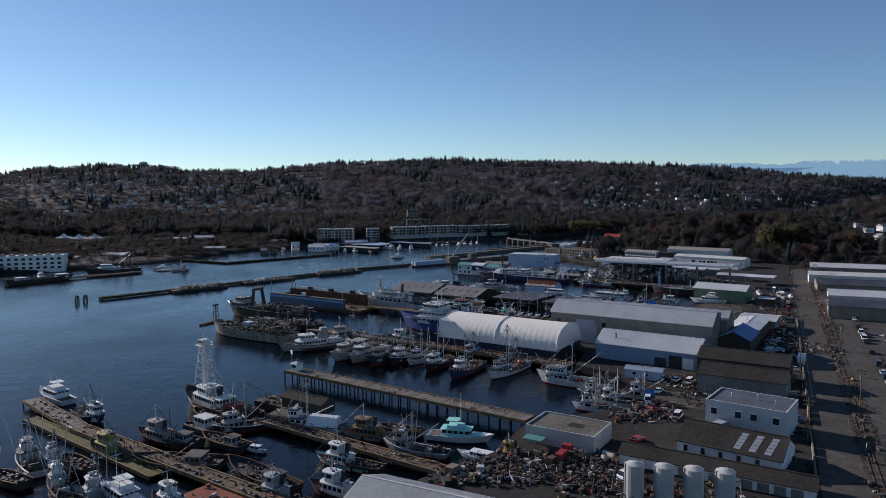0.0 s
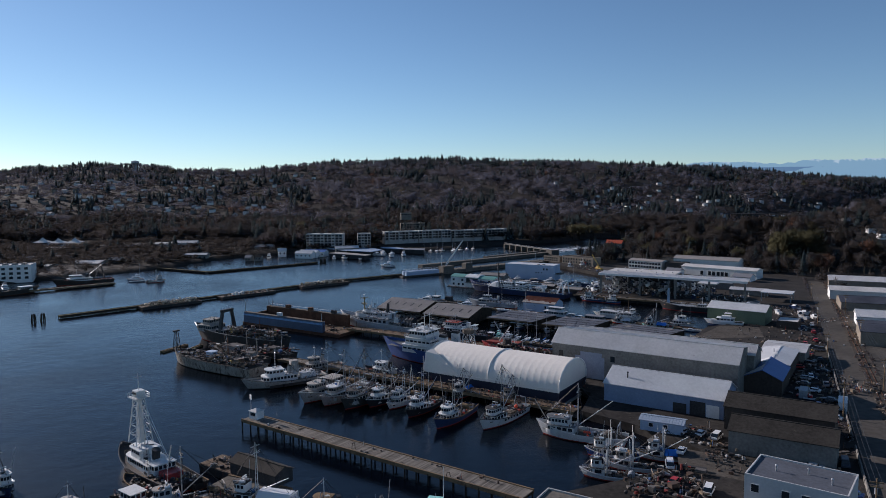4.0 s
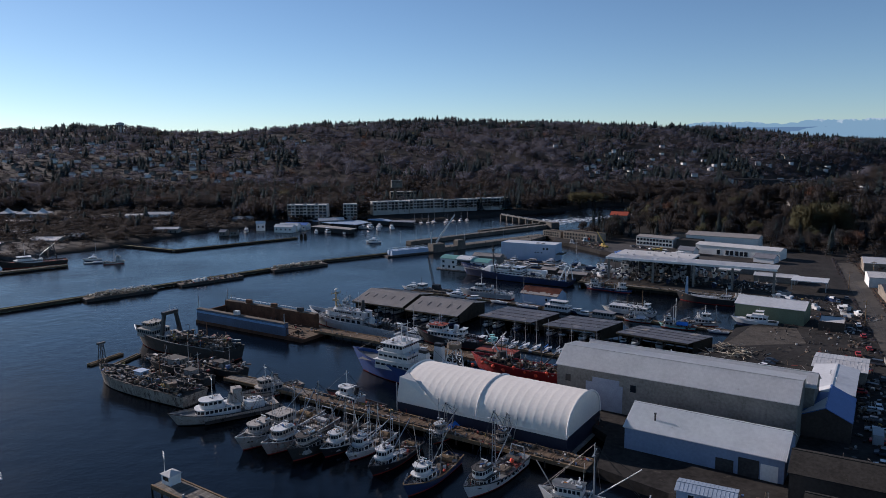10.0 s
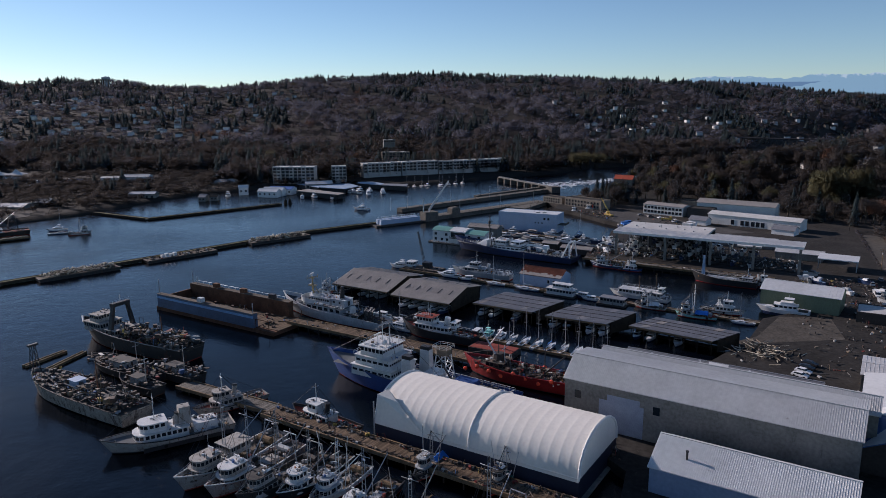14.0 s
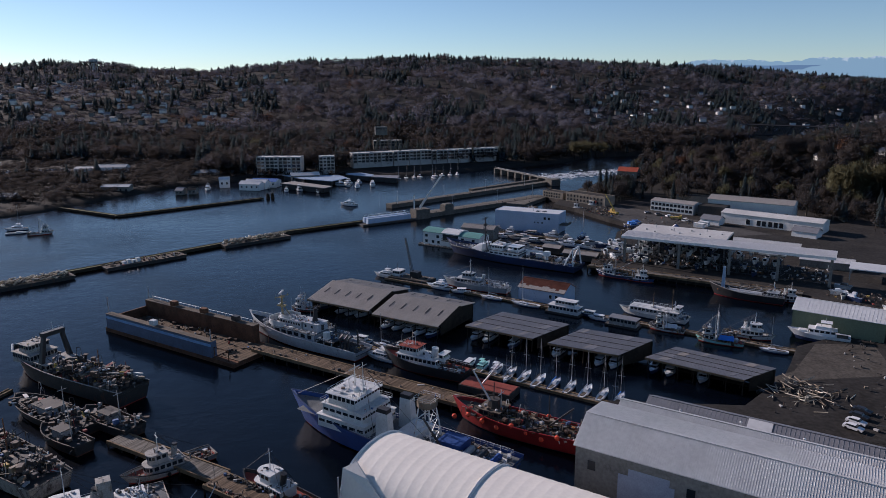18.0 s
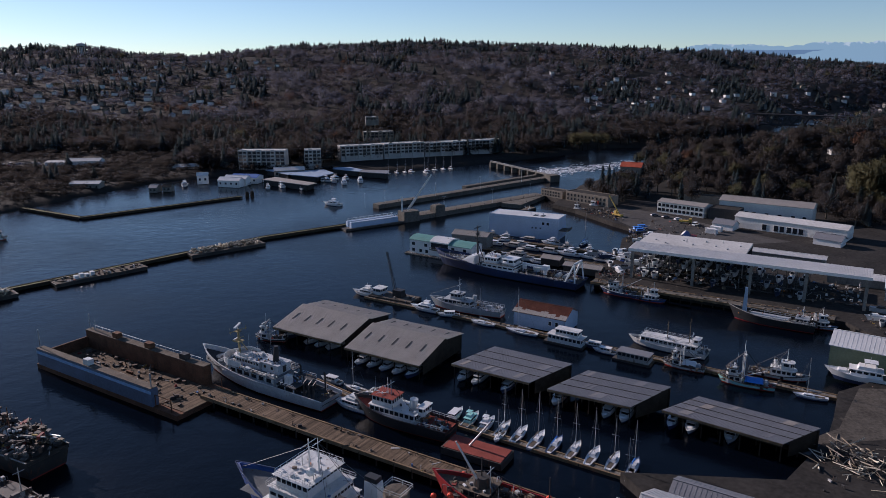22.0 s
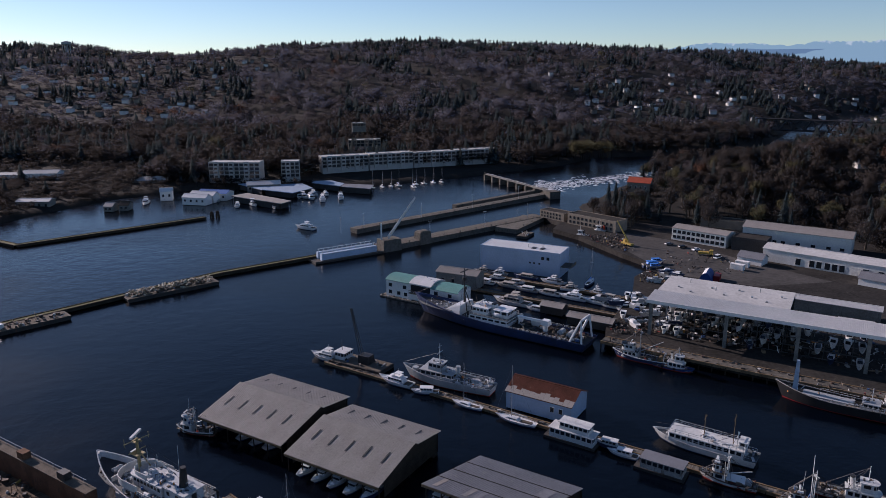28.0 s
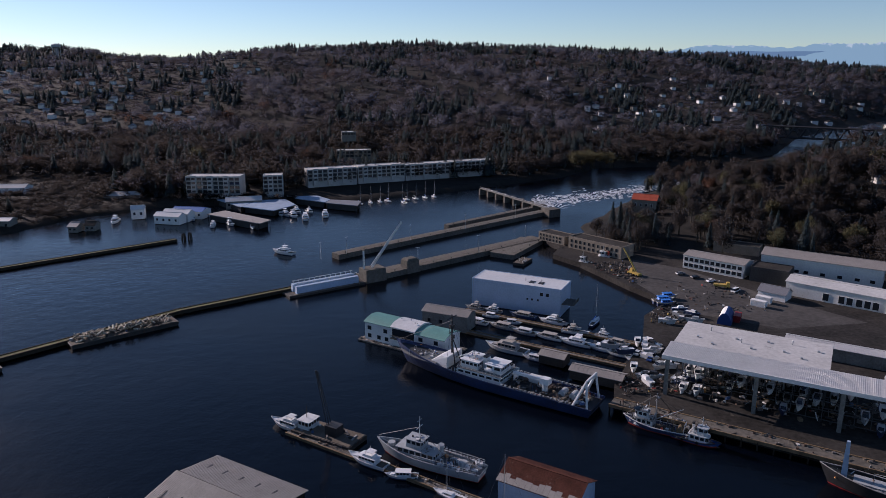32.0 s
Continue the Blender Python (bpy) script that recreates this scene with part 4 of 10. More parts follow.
e, L = gable("float_shed", "grey floating shed with a metal roof", (32.5, 553.0), (49.5, 544.5), 8.5, 6.6, 8.0, WALLG, ROOFB, base=0.3, rib=0.9, cat="boathouse")
windows_on(e, (3, 8), 0, 2.6, 4.0, 1.2, frame_m=WALLG)
e, L = flat("boat_hall", "tall pale blue floating boat hall with a white roof", (53.6, 579.5), (88.4, 561.5), 14, 11.6, WALLB, ROOFW, base=0.2, cat="boathouse", parapet=0.2)
windows_on(e, (25, 27, 29.5), 0, 5.6, 6.4, 0.8, frame_m=WALLB)
windows_on(e, (31, 33.5), 0, 8.0, 9.4, 1.3, frame_m=WALLB)
part("balcony", Msh().box(L, 1, 5.2, L + 5, 9, 5.5).box(L + 4.8, 1, 5.5, L + 5, 9, 6.5), OLDCONC, e)
vents(e, [(22, 6), (29, 6)], 11.8)
for x in (24, 28):
    part("skylight", Msh().box(x, 4, 11.65, x + 2, 7, 11.85), BLACK, e)

# dry-stack storage hangar
A, B = (104.6, 486.4), (180.0, 440.0)
L = dist(A, B)
e = thing("storage_hangar", "open-sided boat storage hangar with a broad pale roof", "hangar", A[0], A[1], 0, ang_of(A, B))
r1 = Msh()
rb = Msh()
roof_slope(r1, 0, L, 0, 15.0, 11, 15.5, t=0.5, rib=0.5, ribs=rb)
part("roof", r1, ROOFG, e)
part("roof_ribbing", rb, ROOFG, e)["kind"] = "stuff"
part("roof", Msh().box(0.5, 11.1, 14.4, 44, 34, 15.3), ROOFF, e, "flat cream membrane roof")
part("roof", Msh().box(58, 13, 10.5, 69, 27, 11.2), ROOFG, e)
part("fascia", Msh().box(0, -0.3, 14.3, L, 0, 15.5), WALLW, e)
for x in (1.0, 25.8, 47.4, 66.8, 86.6):
    part("column", Msh().box(x, 0.6, 2.5, x + 1.1, 1.7, 14.6), WALLG, e)
for i in range(5):
    part("column", Msh().box(2 + 10 * i, 22, 2.5, 2.6 + 10 * i, 22.6, 14.4), STEEL, e)
part("back_wall", Msh().box(0.5, 33.6, 2.5, 44, 34, 14.2), WALLDK, e)
part("stored_gear", Msh().heap(3, 2.5, 86, 31, 2.5, 420, 301, 0.9, 0.6), GEAR, e)["kind"] = "stuff"
for x, y in ((6, 20), (11, 16), (17, 24), (22, 18), (26, 26), (31, 20), (36, 17), (40, 25)):
    part("roof_vent", Msh().box(x, y, 15.3, x + 0.7, y + 0.7, 15.8), STEEL, e)
vents(e, [(9, 28), (19, 22), (33, 28)], 15.4)
gable("long_shed", "long low grey metal store behind the hangar", (158.5, 517.8), (193.5, 494.2), 6.5, 7.0, 7.9, WALLG, ROOFG, rib=1.0)
gable("long_shed", "grey flat-pitched store beside the hangar", (184.8, 476.6), (203, 465), 10, 5.8, 6.8, WALLG, ROOFG, rib=1.0)
gable("green_shed", "green-walled shed with a striped pale metal roof", (140.0, 394.0), (162.0, 377.5), 15, 9.0, 11.4, WALLGN, ROOFW, rib=1.1, base=1.0)
e, L = flat("mobile_office", "small brown flat-roofed yard office", (164.5, 371), (172.5, 366), 13, 6.0, WALLBR, ROOFF)
# canopy on posts
a = (193, 452)
e = thing("canopy", "white open canopy on posts", "canopy", a[0], a[1], 0, -33)
part("roof", Msh().box(0, 0, 7.3, 17, 14, 7.7), ROOFW, e)
for x in (0.4, 16.2):
    for y in (0.4, 13.2):
        part("post", Msh().box(x, y, 2.5, x + 0.4, y + 0.4, 7.3), STEEL, e)

# shipyard offices and workshops by the lock
e, L = gable("office", "two-storey cream office with rows of windows", (160.5, 624.5), (181.5, 604.0), 12, 9.0, 10.2, PALEW, ROOFB, rib=0, over=0.3, cat="office")
for z in (3.6, 6.4):
    windows_on(e, [1.6 + 2.6 * k for k in range(11)], 0, z, z + 1.7, 1.9)
flat("dark_box", "black-clad flat service building", (183.5, 602), (196.5, 592), 12, 9.0, WALLDK, ROOFD)
e, L = gable("workshop_hall", "long pale workshop hall with a low brown-grey roof", (195.5, 617), (236.5, 587), 16, 11, 13, PALEW, ROOFB, rib=0)
windows_on(e, (5, 12, 16, 20, 27, 34, 41, 47), 0, 4.4, 5.8, 2.0)
e, L = gable("workshop_hall", "long pale workshop hall with a patchy white roof", (190, 581), (231, 543), 14, 8.6, 10.0, PALEW, ROOFF, rib=0)
windows_on(e, (16, 22, 25, 28.5, 31.5, 34.5, 44, 50), 0, 3.2, 6.2, 2.2)
gable("garage", "small slate-roofed garage with a white door", (176.5, 578), (184.5, 570), 8, 5.6, 7.6, WALLW, ROOFSL, rib=0)
gable("garage", "small pale gabled garage", (213, 541), (222, 532), 9, 5.6, 7.6, WALLW, ROOFSL, rib=0)
flat("store_building", "low brown flat-roofed store below the wood", (188, 656), (207, 643), 9, 7.2, WALLT, ROOFD)
e, L = flat("lock_office", "old brown masonry lock office with many windows", (112, 666), (134, 640), 11, 8.6, WALLT, ROOFD, cat="office")
for z in (3.4, 6.0):
    windows_on(e, [2 + 2.9 * k for k in range(11)], 0, z, z + 1.5, 1.1, frame_m=WALLT)
e, L = flat("lock_office", "low masonry annex beside the lock", (98.5, 685), (110.5, 670), 9, 7.0, WALLT, ROOFD, cat="office")
for z in (3.3, 5.3):
    windows_on(e, [1.6 + 2.4 * k for k in range(7)], 0, z, z + 1.2, 1.0, frame_m=WALLT)
e, L = gable("keeper_house", "small brick house with a red hipped roof", (172, 756), (186, 748), 10, 12.5, 15.5, WALLT, ROOFRED, base=2, rib=0, cat="house")
windows_on(e, (2.5, 6, 9.5, 13), 0, 8, 10, 1.2)


# ---- piers, floats, guide walls ----
def pier(name, label, a, b, W, z, deck=None, piles=True, step=6.0, thick=0.5, rail=False, cap=None):
    """A timber pier from a to b, W wide, on piles."""
    deck = deck or DOCKW
    L = dist(a, b)
    e = thing(name, label, "pier", a[0], a[1], 0, ang_of(a, b))
    part("deck", Msh().box(0, -W / 2, z - 0.25, L, W / 2, z), deck, e)
    for s in (-1, 1):
        part("edge_beam", Msh().box(0, s * W / 2 - 0.2, z - 0.25 - thick, L, s * W / 2 + 0.2, z + 0.22), cap or TIMBER, e)
    if piles:
        me = Msh().rod((0, 0, -2), (0, 0, z - 0.25), 0.22, 6).mesh("support_post", PILE)
        n = max(2, int(L / step))
        for i in range(n + 1):
            for s in (-1, 1):
                p = new("support_post", me)
                p.parent = e
                p.location = (0.3 + (L - 0.6) * i / n, s * (W / 2 + 0.05 * R.uniform(-1, 1)), R.uniform(0, 0.5) if z < 1 else 0)
        if z > 1.5:
            bm_ = Msh().box(-0.15, -W / 2, z - 0.85, 0.15, W / 2, z - 0.3).mesh("cross_beam", PILE)
            for i in range(0, n + 1, 2):
                p = new("cross_beam", bm_)
                p.parent = e
                p.location = (0.3 + (L - 0.6) * i / n, 0, 0)
    return e


pier("pier", "long grey timber pier on dark piles", (-53.5, 243.0), (23.0, 188.0), 5.5, 3.4, DOCKG, step=3.5)
e = thing("pier_hut", "small white hut on the pier head", "hut", -51, 242, 3.4, -35)
part("wall", Msh().box(-1.6, -1.4, 0, 1.6, 1.4, 2.3), WALLW, e)
part("roof", Msh().add([(-1.9, -1.7, 2.3), (1.9, -1.7, 2.3), (1.9, 1.7, 2.3), (-1.9, 1.7, 2.3), (0, 0, 3.1)], [(0, 1, 4), (1, 2, 4), (2, 3, 4), (3, 0, 4), (3, 2, 1, 0)]), ROOFF, e)
part("window", Msh().box(-1.0, -1.46, 1.0, 1.0, -1.38, 1.9), GLASS, e)
e = thing("sign", "white framed sign on a post at the pier head", "sign", -53, 243.5, 3.4, -60)
part("post", Msh().rod((0, 0, 0), (0, 0, 6.2), 0.1, 5), STEEL, e)
part("board", Msh().box(-0.9, -0.06, 5.2, 0.9, 0.06, 6.6), WALLW, e)
pier("pier", "weathered timber pier with moored fishing boats", (-31.5, 302.5), (46.0, 251.0), 6.0, 2.2, DOCKW, step=5)
pier("pier", "low mossy timber pier beside old hulls", (-61.5, 323.0), (-30.5, 304.5), 5.0, 1.6, DOCKG, step=5)
pier("pier", "long brown planked pier joining the floating dock", (-40.5, 381.5), (48.0, 324.0), 6.0, 2.4, DOCKW, step=5)
pier("pier", "narrow timber pier with yellow grass tufts", (-127.5, 214.5), (-99, 188), 4.5, 2.0, DOCKG)
pier("pier", "planked brown pier along moored boats", (-99, 188), (-30, 138), 4.5, 2.0, DOCKW)
pier("float", "long mossy float moored beside the pier", (-119, 199), (-66, 157.5), 3.4, 1.0, MOSSTOP, step=9)
pier("pier", "brown planked finger pier", (-49, 192.5), (0, 156.5), 4.0, 2.0, DOCKW)
pier("pier", "heavy timber wharf with dark sheds", (-49, 199), (-32, 191), 7.0, 2.4, OLDCONC)
pier("dock", "narrow float with sailing boats", (25.5, 366.0), (66.0, 338.5), 2.0, 0.6, DOCKG, step=10)
pier("dock", "long timber float with work boats", (-4.5, 470.5), (140, 372), 2.4, 0.6, DOCKG, step=10)
pier("dock", "marina float with motor boats", (48, 547), (112, 505), 2.2, 0.6, DOCKG, step=10)
pier("dock", "marina float below the boat hall", (50, 571), (118, 527), 2.2, 0.6, DOCKG, step=10)
pier("wharf", "concrete edged wharf before the hangar", (89, 482), (164, 433), 5.0, 2.7, OLDCONC, step=4)

for a, b in (((-118, 341), (-112, 355)), ((-109, 338), (-105, 354))):
    pier("boom_float", "narrow mossy timber boom float", a, b, 1.4, 0.6, MOSSTOP, piles=False)
# breakwater guide piers with timber barges
pier("guide_pier", "long low timber guide pier across the harbour", (-207.5, 425), (-68, 571), 3.2, 1.6, MOSSTOP, step=11, cap=PILE, thick=1.0)
pier("guide_pier", "inner length of the low timber guide pier", (-68, 571), (-26, 601), 3.2, 1.6, MOSSTOP, step=11, cap=PILE, thick=1.0)
pier("guide_pier", "low mossy timber guide pier near the far shore", (-246, 661), (-192, 628), 3.0, 1.4, MOSSTOP, step=6, cap=PILE, thick=1.0)
pier("guide_pier", "low mossy timber guide pier leading to the lock", (-192, 628), (-112, 697), 3.2, 1.4, MOSSTOP, step=11, cap=PILE, thick=1.0)
pier("pier", "low dark timber pier at the far shore", (-305, 502), (-240, 563), 5, 1.6, OLDCONC, step=6)
for x, y in ((-213, 419), (-108.5, 700), (-105.5, 702), (-217, 417)):
    e = thing("dolphin", "cluster of tarred timber mooring piles", "mooring piles", x, y, 0)
    for k in range(7):
        w = 2 * math.pi * k / 7
        part("pile", Msh().rod((1.4 * math.cos(w), 1.4 * math.sin(w), -2), (0.8 * math.cos(w), 0.8 * math.sin(w), 3.6 + 0.3 * (k % 3)), 0.28, 6), PILE, e)
for x, y, L, lab, kind in ((-161.5, 465.7, 36, "flat barge stacked with weathered timber", 1), (-125.1, 503.7, 38, "flat barge with white tanks and scrap", 2), (-81.6, 548.3, 38, "flat barge piled with pale logs", 1)):
    e = thing("barge", lab, "barge", x, y, 0, 44 if y < 530 else 39, "guide pier barges")
    part("hull", Msh().box(-L / 2, -4.2, -0.8, L / 2, 4.2, 1.5, -0.6, 0), DARKH, e)
    part("deck", Msh().box(-L / 2, -4.1, 1.5, L / 2, 4.1, 1.62), DECKB, e)
    rr = random.Random(L * 3 + kind)
    if kind == 1:
        logs = Msh()
        for k in range(170):
            cx, cy = rr.uniform(-L / 2 + 2, L / 2 - 2), rr.uniform(-3.4, 3.4)
            w, l = rr.gauss(1.3, 0.5), rr.uniform(2.0, 5.5)
            z = 1.7 + rr.random() * 2.2 * (1 - (cy / 4.2) ** 2)
            logs.rod((cx - l / 2 * math.cos(w), cy - l / 2 * math.sin(w) * 0.6, z), (cx + l / 2 * math.cos(w), cy + l / 2 * math.sin(w) * 0.6, z + rr.uniform(-0.4, 0.7)), rr.uniform(0.14, 0.36), 6)
        part("timber_load", logs, LOGM, e)["kind"] = "stuff"
    part("deck_gear", Msh().heap(-L / 2 + 1, -3.6, L / 2 - 1, 3.6, 1.62, 60 if kind == 2 else 25, L + kind), SCRAPM, e)["kind"] = "stuff"
    if kind == 2:
        for k in range(4):
            part("crate", Msh().box(-L / 2 + 8 + 2.2 * k, -2, 1.6, -L / 2 + 9.8 + 2.2 * k, 0.5, 2.9 + 0.5 * (k % 2), 0.1, 0.1), WHITE, e, "white tank")

# ---- lock walls, gates, dam ----
def wall_strip(name, label, a, b, W, top, material=OLDCONC, side=1):
    L = dist(a, b)
    e = thing(name, label, "lock wall", a[0], a[1], 0, ang_of(a, b))
    part("wall_body", Msh().box(0, 0, -3, L, W * side, top - 0.4), material, e)
    n = int(L / 9)
    cop = Msh().box(0.03, -0.15 * side, top - 0.4, L / n - 0.03, (W + 0.15) * side, top).mesh("coping_slab", OLDCONC)
    for i in range(n):
        p = new("coping_slab", cop)
        p.parent = e
        p.location = (L * i / n, 0, 0)
    bol = Msh().rod((0, 0, 0), (0, 0, 0.7), 0.22, 6).rod((0, 0, 0.7), (0, 0, 0.85), 0.32, 6).mesh("bollard", BLACK)
    for i in range(int(L / 12)):
        p = new("bollard", bol)
        p.parent = e
        p.location = (5 + 12 * i, 0.8 * side, top)
    return e


wall_strip("lock_wall", "broad weathered concrete lock wall", (6, 611), (101, 686), 9.0, 2.8)
wall_strip("lock_wall", "concrete wall between the two locks", (-12, 653), (118, 765), 6.5, 2.8)
wall_strip("lock_wall", "narrow concrete guide wall", (48, 722), (120, 786), 4.0, 3.0)
wall_strip("lock_wall", "concrete knuckle quay with a small landing stage", (101, 684), (80, 650), 14.0, 2.6, side=-1)


def lamp_post(x, y, z, h=9.0):
    e = thing("street_lamp", "slender grey lamp post with a double head", "lamp post", x, y, z, R.uniform(0, 90), "lock lamp posts")
    part("pole", Msh().rod((0, 0, 0), (0, 0, h), 0.14, 5, 0.08), STEEL, e)
    part("lamp_head", Msh().box(-1.1, -0.15, h - 0.1, 1.1, 0.15, h + 0.12), STEEL, e)


for x, y in ((-8, 655), (25, 684), (58, 712), (92, 742), (30, 632), (62, 657), (90, 680), (-20, 644)):
    lamp_post(x, y, 2.8)
# floating gate lifter: blue caisson pair, derrick and stone block
e = thing("lock_caisson", "pale blue floating lock caisson with white railings", "caisson", -27, 594, 0, 33)
for y in (-2.4, 2.2):
    part("tank", Msh().box(2, y - 1.2, -0.5, 33, y + 1.2, 4.2, 0.2, 0.15), WALLB, e, "pale blue steel tank")
    for k in range(12):
        part("railing_post", Msh().rod((3 + 2.6 * k, y, 4.2), (3 + 2.6 * k, y, 5.6), 0.13, 4), WHITE, e)
    part("railing", Msh().box(2.5, y - 0.1, 5.5, 32.5, y + 0.1, 5.7), WHITE, e)
part("float", Msh().box(-2, -5, -0.5, 36, 5, 0.9), DARKH, e)
part("walkway", Msh().box(-2, -5, 0.9, 36, -3.8, 1.2), DOCKG, e)
e = thing("derrick", "white lattice derrick crane on a concrete block", "crane", 8, 616, 0, 33)
part("block", Msh().box(-5, -4, -1, 6, 4, 6.2, 0.3, 0.3), OLDCONC, e)
part("tower", Msh().rod((-4, 0, 6), (-4, 0, 15), 0.5, 6), WHITE, e)
bo = Msh()
for s in (-0.5, 0.5):
    bo.rod((0, s, 6), (17, s * 0.4, 26), 0.26, 4)
    bo.rod((0, s, 7.2), (17, s * 0.4, 26.6), 0.26, 4)
for k in range(10):
    u, v = k / 10, (k + 1) / 10
    bo.rod((17 * u, 0.5 - 0.06 * k / 2, 6 + 20 * u), (17 * v, -0.5 + 0.03 * k, 7.2 + 19.4 * v), 0.09, 3)
part("boom", bo, WHITE, e, "white lattice boom")
part("stay", Msh().rod((-4, 0, 15), (16.5, 0, 26), 0.06, 3), BLACK, e)
part("stay", Msh().rod((16.8, 0, 26), (16.8, 0, 15), 0.06, 3), BLACK, e)
e = thing("stone_block", "squat weathered concrete gate house", "lock house", 26, 630, 0, 38)
part("wall", Msh().box(-4, -3, -1, 4, 3, 6.5, 0.4, 0.4), OLDCONC, e)
part("roof", Msh().box(-3.4, -2.6, 6.5, 3.4, 2.6, 7.2, 0.8, 0.6), OLDCONC, e)
# spillway dam
a, b = (79.0, 846.0), (116.0, 766.0)
L = dist(a, b)
e = thing("dam", "concrete spillway dam with a walkway on piers", "dam", a[0], a[1], 0, ang_of(a, b))
part("walkway", Msh().box(-2, -1.6, 4.6, L + 6, 1.6, 5.2), CONCRETE, e)
part("railing", Msh().box(-2, -1.65, 6.1, L + 6, -1.5, 6.25), STEEL, e)
for k in range(8):
    x = L * k / 7
    part("buttress", Msh().box(x - 1.0, -3, -2, x + 1.0, 6, 4.6), OLDCONC, e)
for k in range(7):
    x = L * (k + 0.5) / 7
    part("gate", Msh().box(x - L / 14 + 1.2, 2.2, -1, x + L / 14 - 1.2, 2.7, 2.4), RUSTST, e)
part("block", Msh().box(L + 2, -4, -1, L + 10, 5, 5.4), OLDCONC, e)
rr = random.Random(5)
m = Msh()
for k in range(900):
    u, v = rr.random() ** 1.4, rr.gauss(0.5, 0.22)
    x, y = 108 + 150 * u + 10 * v, 796 + 96 * u + 62 * (v - 0.35) * (1 - 0.4 * u)
    m.block(x, y, 0.0, rr.uniform(0.4, 3.2) * (1.2 - u), rr.uniform(0.15, 0.6), 0.05, rr.gauss(0.5, 0.35))
solo("foam", m, FOAM, "streaks of white water below the dam", "foam", kind="stuff")

# ---- floating dry dock ----
A, B = (-99.5, 404.2), (-53.6, 374.3)
L = dist(A, B)
e = thing("dry_dock", "floating dry dock with pale blue side walls and a rusty floor", "dry dock", A[0], A[1], 0, ang_of(A, B))
W = 18.5
part("pontoon", Msh().box(-1, 0, -1, L + 10, W, 1.4), RUSTST, e)
part("floor_planks", Msh().box(-1, 2.4, 1.4, L + 10, W - 2.4, 1.6), DOCKW, e, "brown littered deck planks")
part("wing_wall", Msh().box(0, 0, 1.4, L, 2.2, 6.6), mat("faded_blue_steel", (0.085, 0.12, 0.18), 0.6, 0, 0.25, 0.15, rust=0.35, rustcol=(0.07, 0.08, 0.1)), e, "faded blue near side wall")
part("stripe", Msh().box(-0.05, -0.06, 5.0, L + 0.05, -0.01, 5.9), mat("light_blue_stripe", (0.2, 0.36, 0.56), 0.5, rust=0.3), e, "light blue stripe")
part("wing_wall", Msh().box(0, W - 2.4, 1.4, L + 2, W, 7.4), RUSTST, e, "rust-brown far side wall")
part("wall_top", Msh().box(0, -0.1, 6.6, L, 2.3, 6.75), DECKB, e)
part("wall_top", Msh().box(0, W - 2.5, 7.4, L + 2, W + 0.1, 7.55), DECKB, e)
part("end_wall", Msh().box(0, 2.4, 1.4, 0.5, W - 2.4, 5.2), RUSTST, e)
for x in (14, 30, 46):
    part("control_house", Msh().box(x, W - 2.2, 7.5, x + 2.6, W - 0.4, 9.2), R.choice((BLACK, RUSTST)), e)
part("control_house", Msh().box(24, 0.3, 6.7, 26.4, 2.1, 8.4), WHITE, e, "white control hut")
for x, y in ((0.4, 1), (0.4, W - 1), (3, W - 1), (L - 1, 1)):
    part("mast", Msh().rod((x, y, 6.5), (x, y, 12.5 if x < 1 else 10.5), 0.18, 5), STEEL, e)
for k in range(14):
    part("rail_post", Msh().rod((2 + 3.9 * k, W - 0.2, 7.5), (2 + 3.9 * k, W - 0.2, 8.6), 0.06, 4), STEEL, e)
part("rail", Msh().rod((1, W - 0.2, 8.6), (L - 1, W - 0.2, 8.6), 0.06, 4), STEEL, e)
part("deck_gear", Msh().heap(3, 3, L + 6, W - 3, 1.6, 120, 17, 0.9), SCRAPM, e)["kind"] = "stuff"
rr = random.Random(11)
for k in range(8):
    x, y = rr.uniform(4, L + 5), rr.uniform(4, W - 4)
    part("keel_block" if k % 2 else "timber", Msh().box(x, y, 1.6, x + rr.uniform(0.5, 2.8), y + rr.uniform(0.3, 1.0), 1.8 + rr.uniform(0.1, 0.9)), rr.choice((TIMBER, RUSTST, WORN, DECKB)), e)
for x in (L + 0.5, L + 7):
    for y in (0.8, W - 0.8):
        part("frame_post", Msh().rod((x, y, 1.4), (x, y, 4.8), 0.18, 4), RUSTST, e)
part("frame_beam", Msh().rod((L + 0.5, 0.8, 4.8), (L + 7, 0.8, 4.8), 0.14, 4), RUSTST, e)
part("frame_brace", Msh().rod((L + 0.5, 0.8, 1.6), (L + 7, 0.8, 4.8), 0.12, 4), RUSTST, e)


# ---- vessels ----
def hull_rows(L, B, fb, stern=0.75, full=2.2, rake=0.1, n=14):
    """Stations from stern to bow: x at keel and rail, half-breadth, rail height."""
    rows = []
    fbow, fmid, fst = fb
    for i in range(n + 1):
        s = i / n
        w = stern + (1 - stern) * math.sin(min(s / 0.5, 1) * math.pi / 2) if s < 0.5 else max(1 - ((s - 0.5) / 0.5) ** full, 0.015)
        zr = fmid + (fbow - fmid) * max(0, (s - 0.45) / 0.55) ** 1.7 + (fst - fmid) * max(0, (0.4 - s) / 0.4) ** 1.4
        xr = -L / 2 + L * s
        xk = -L / 2 + L * (0.02 + s * (0.98 - rake))
        rows.append((xk, xr, w * B / 2, zr))
    return rows


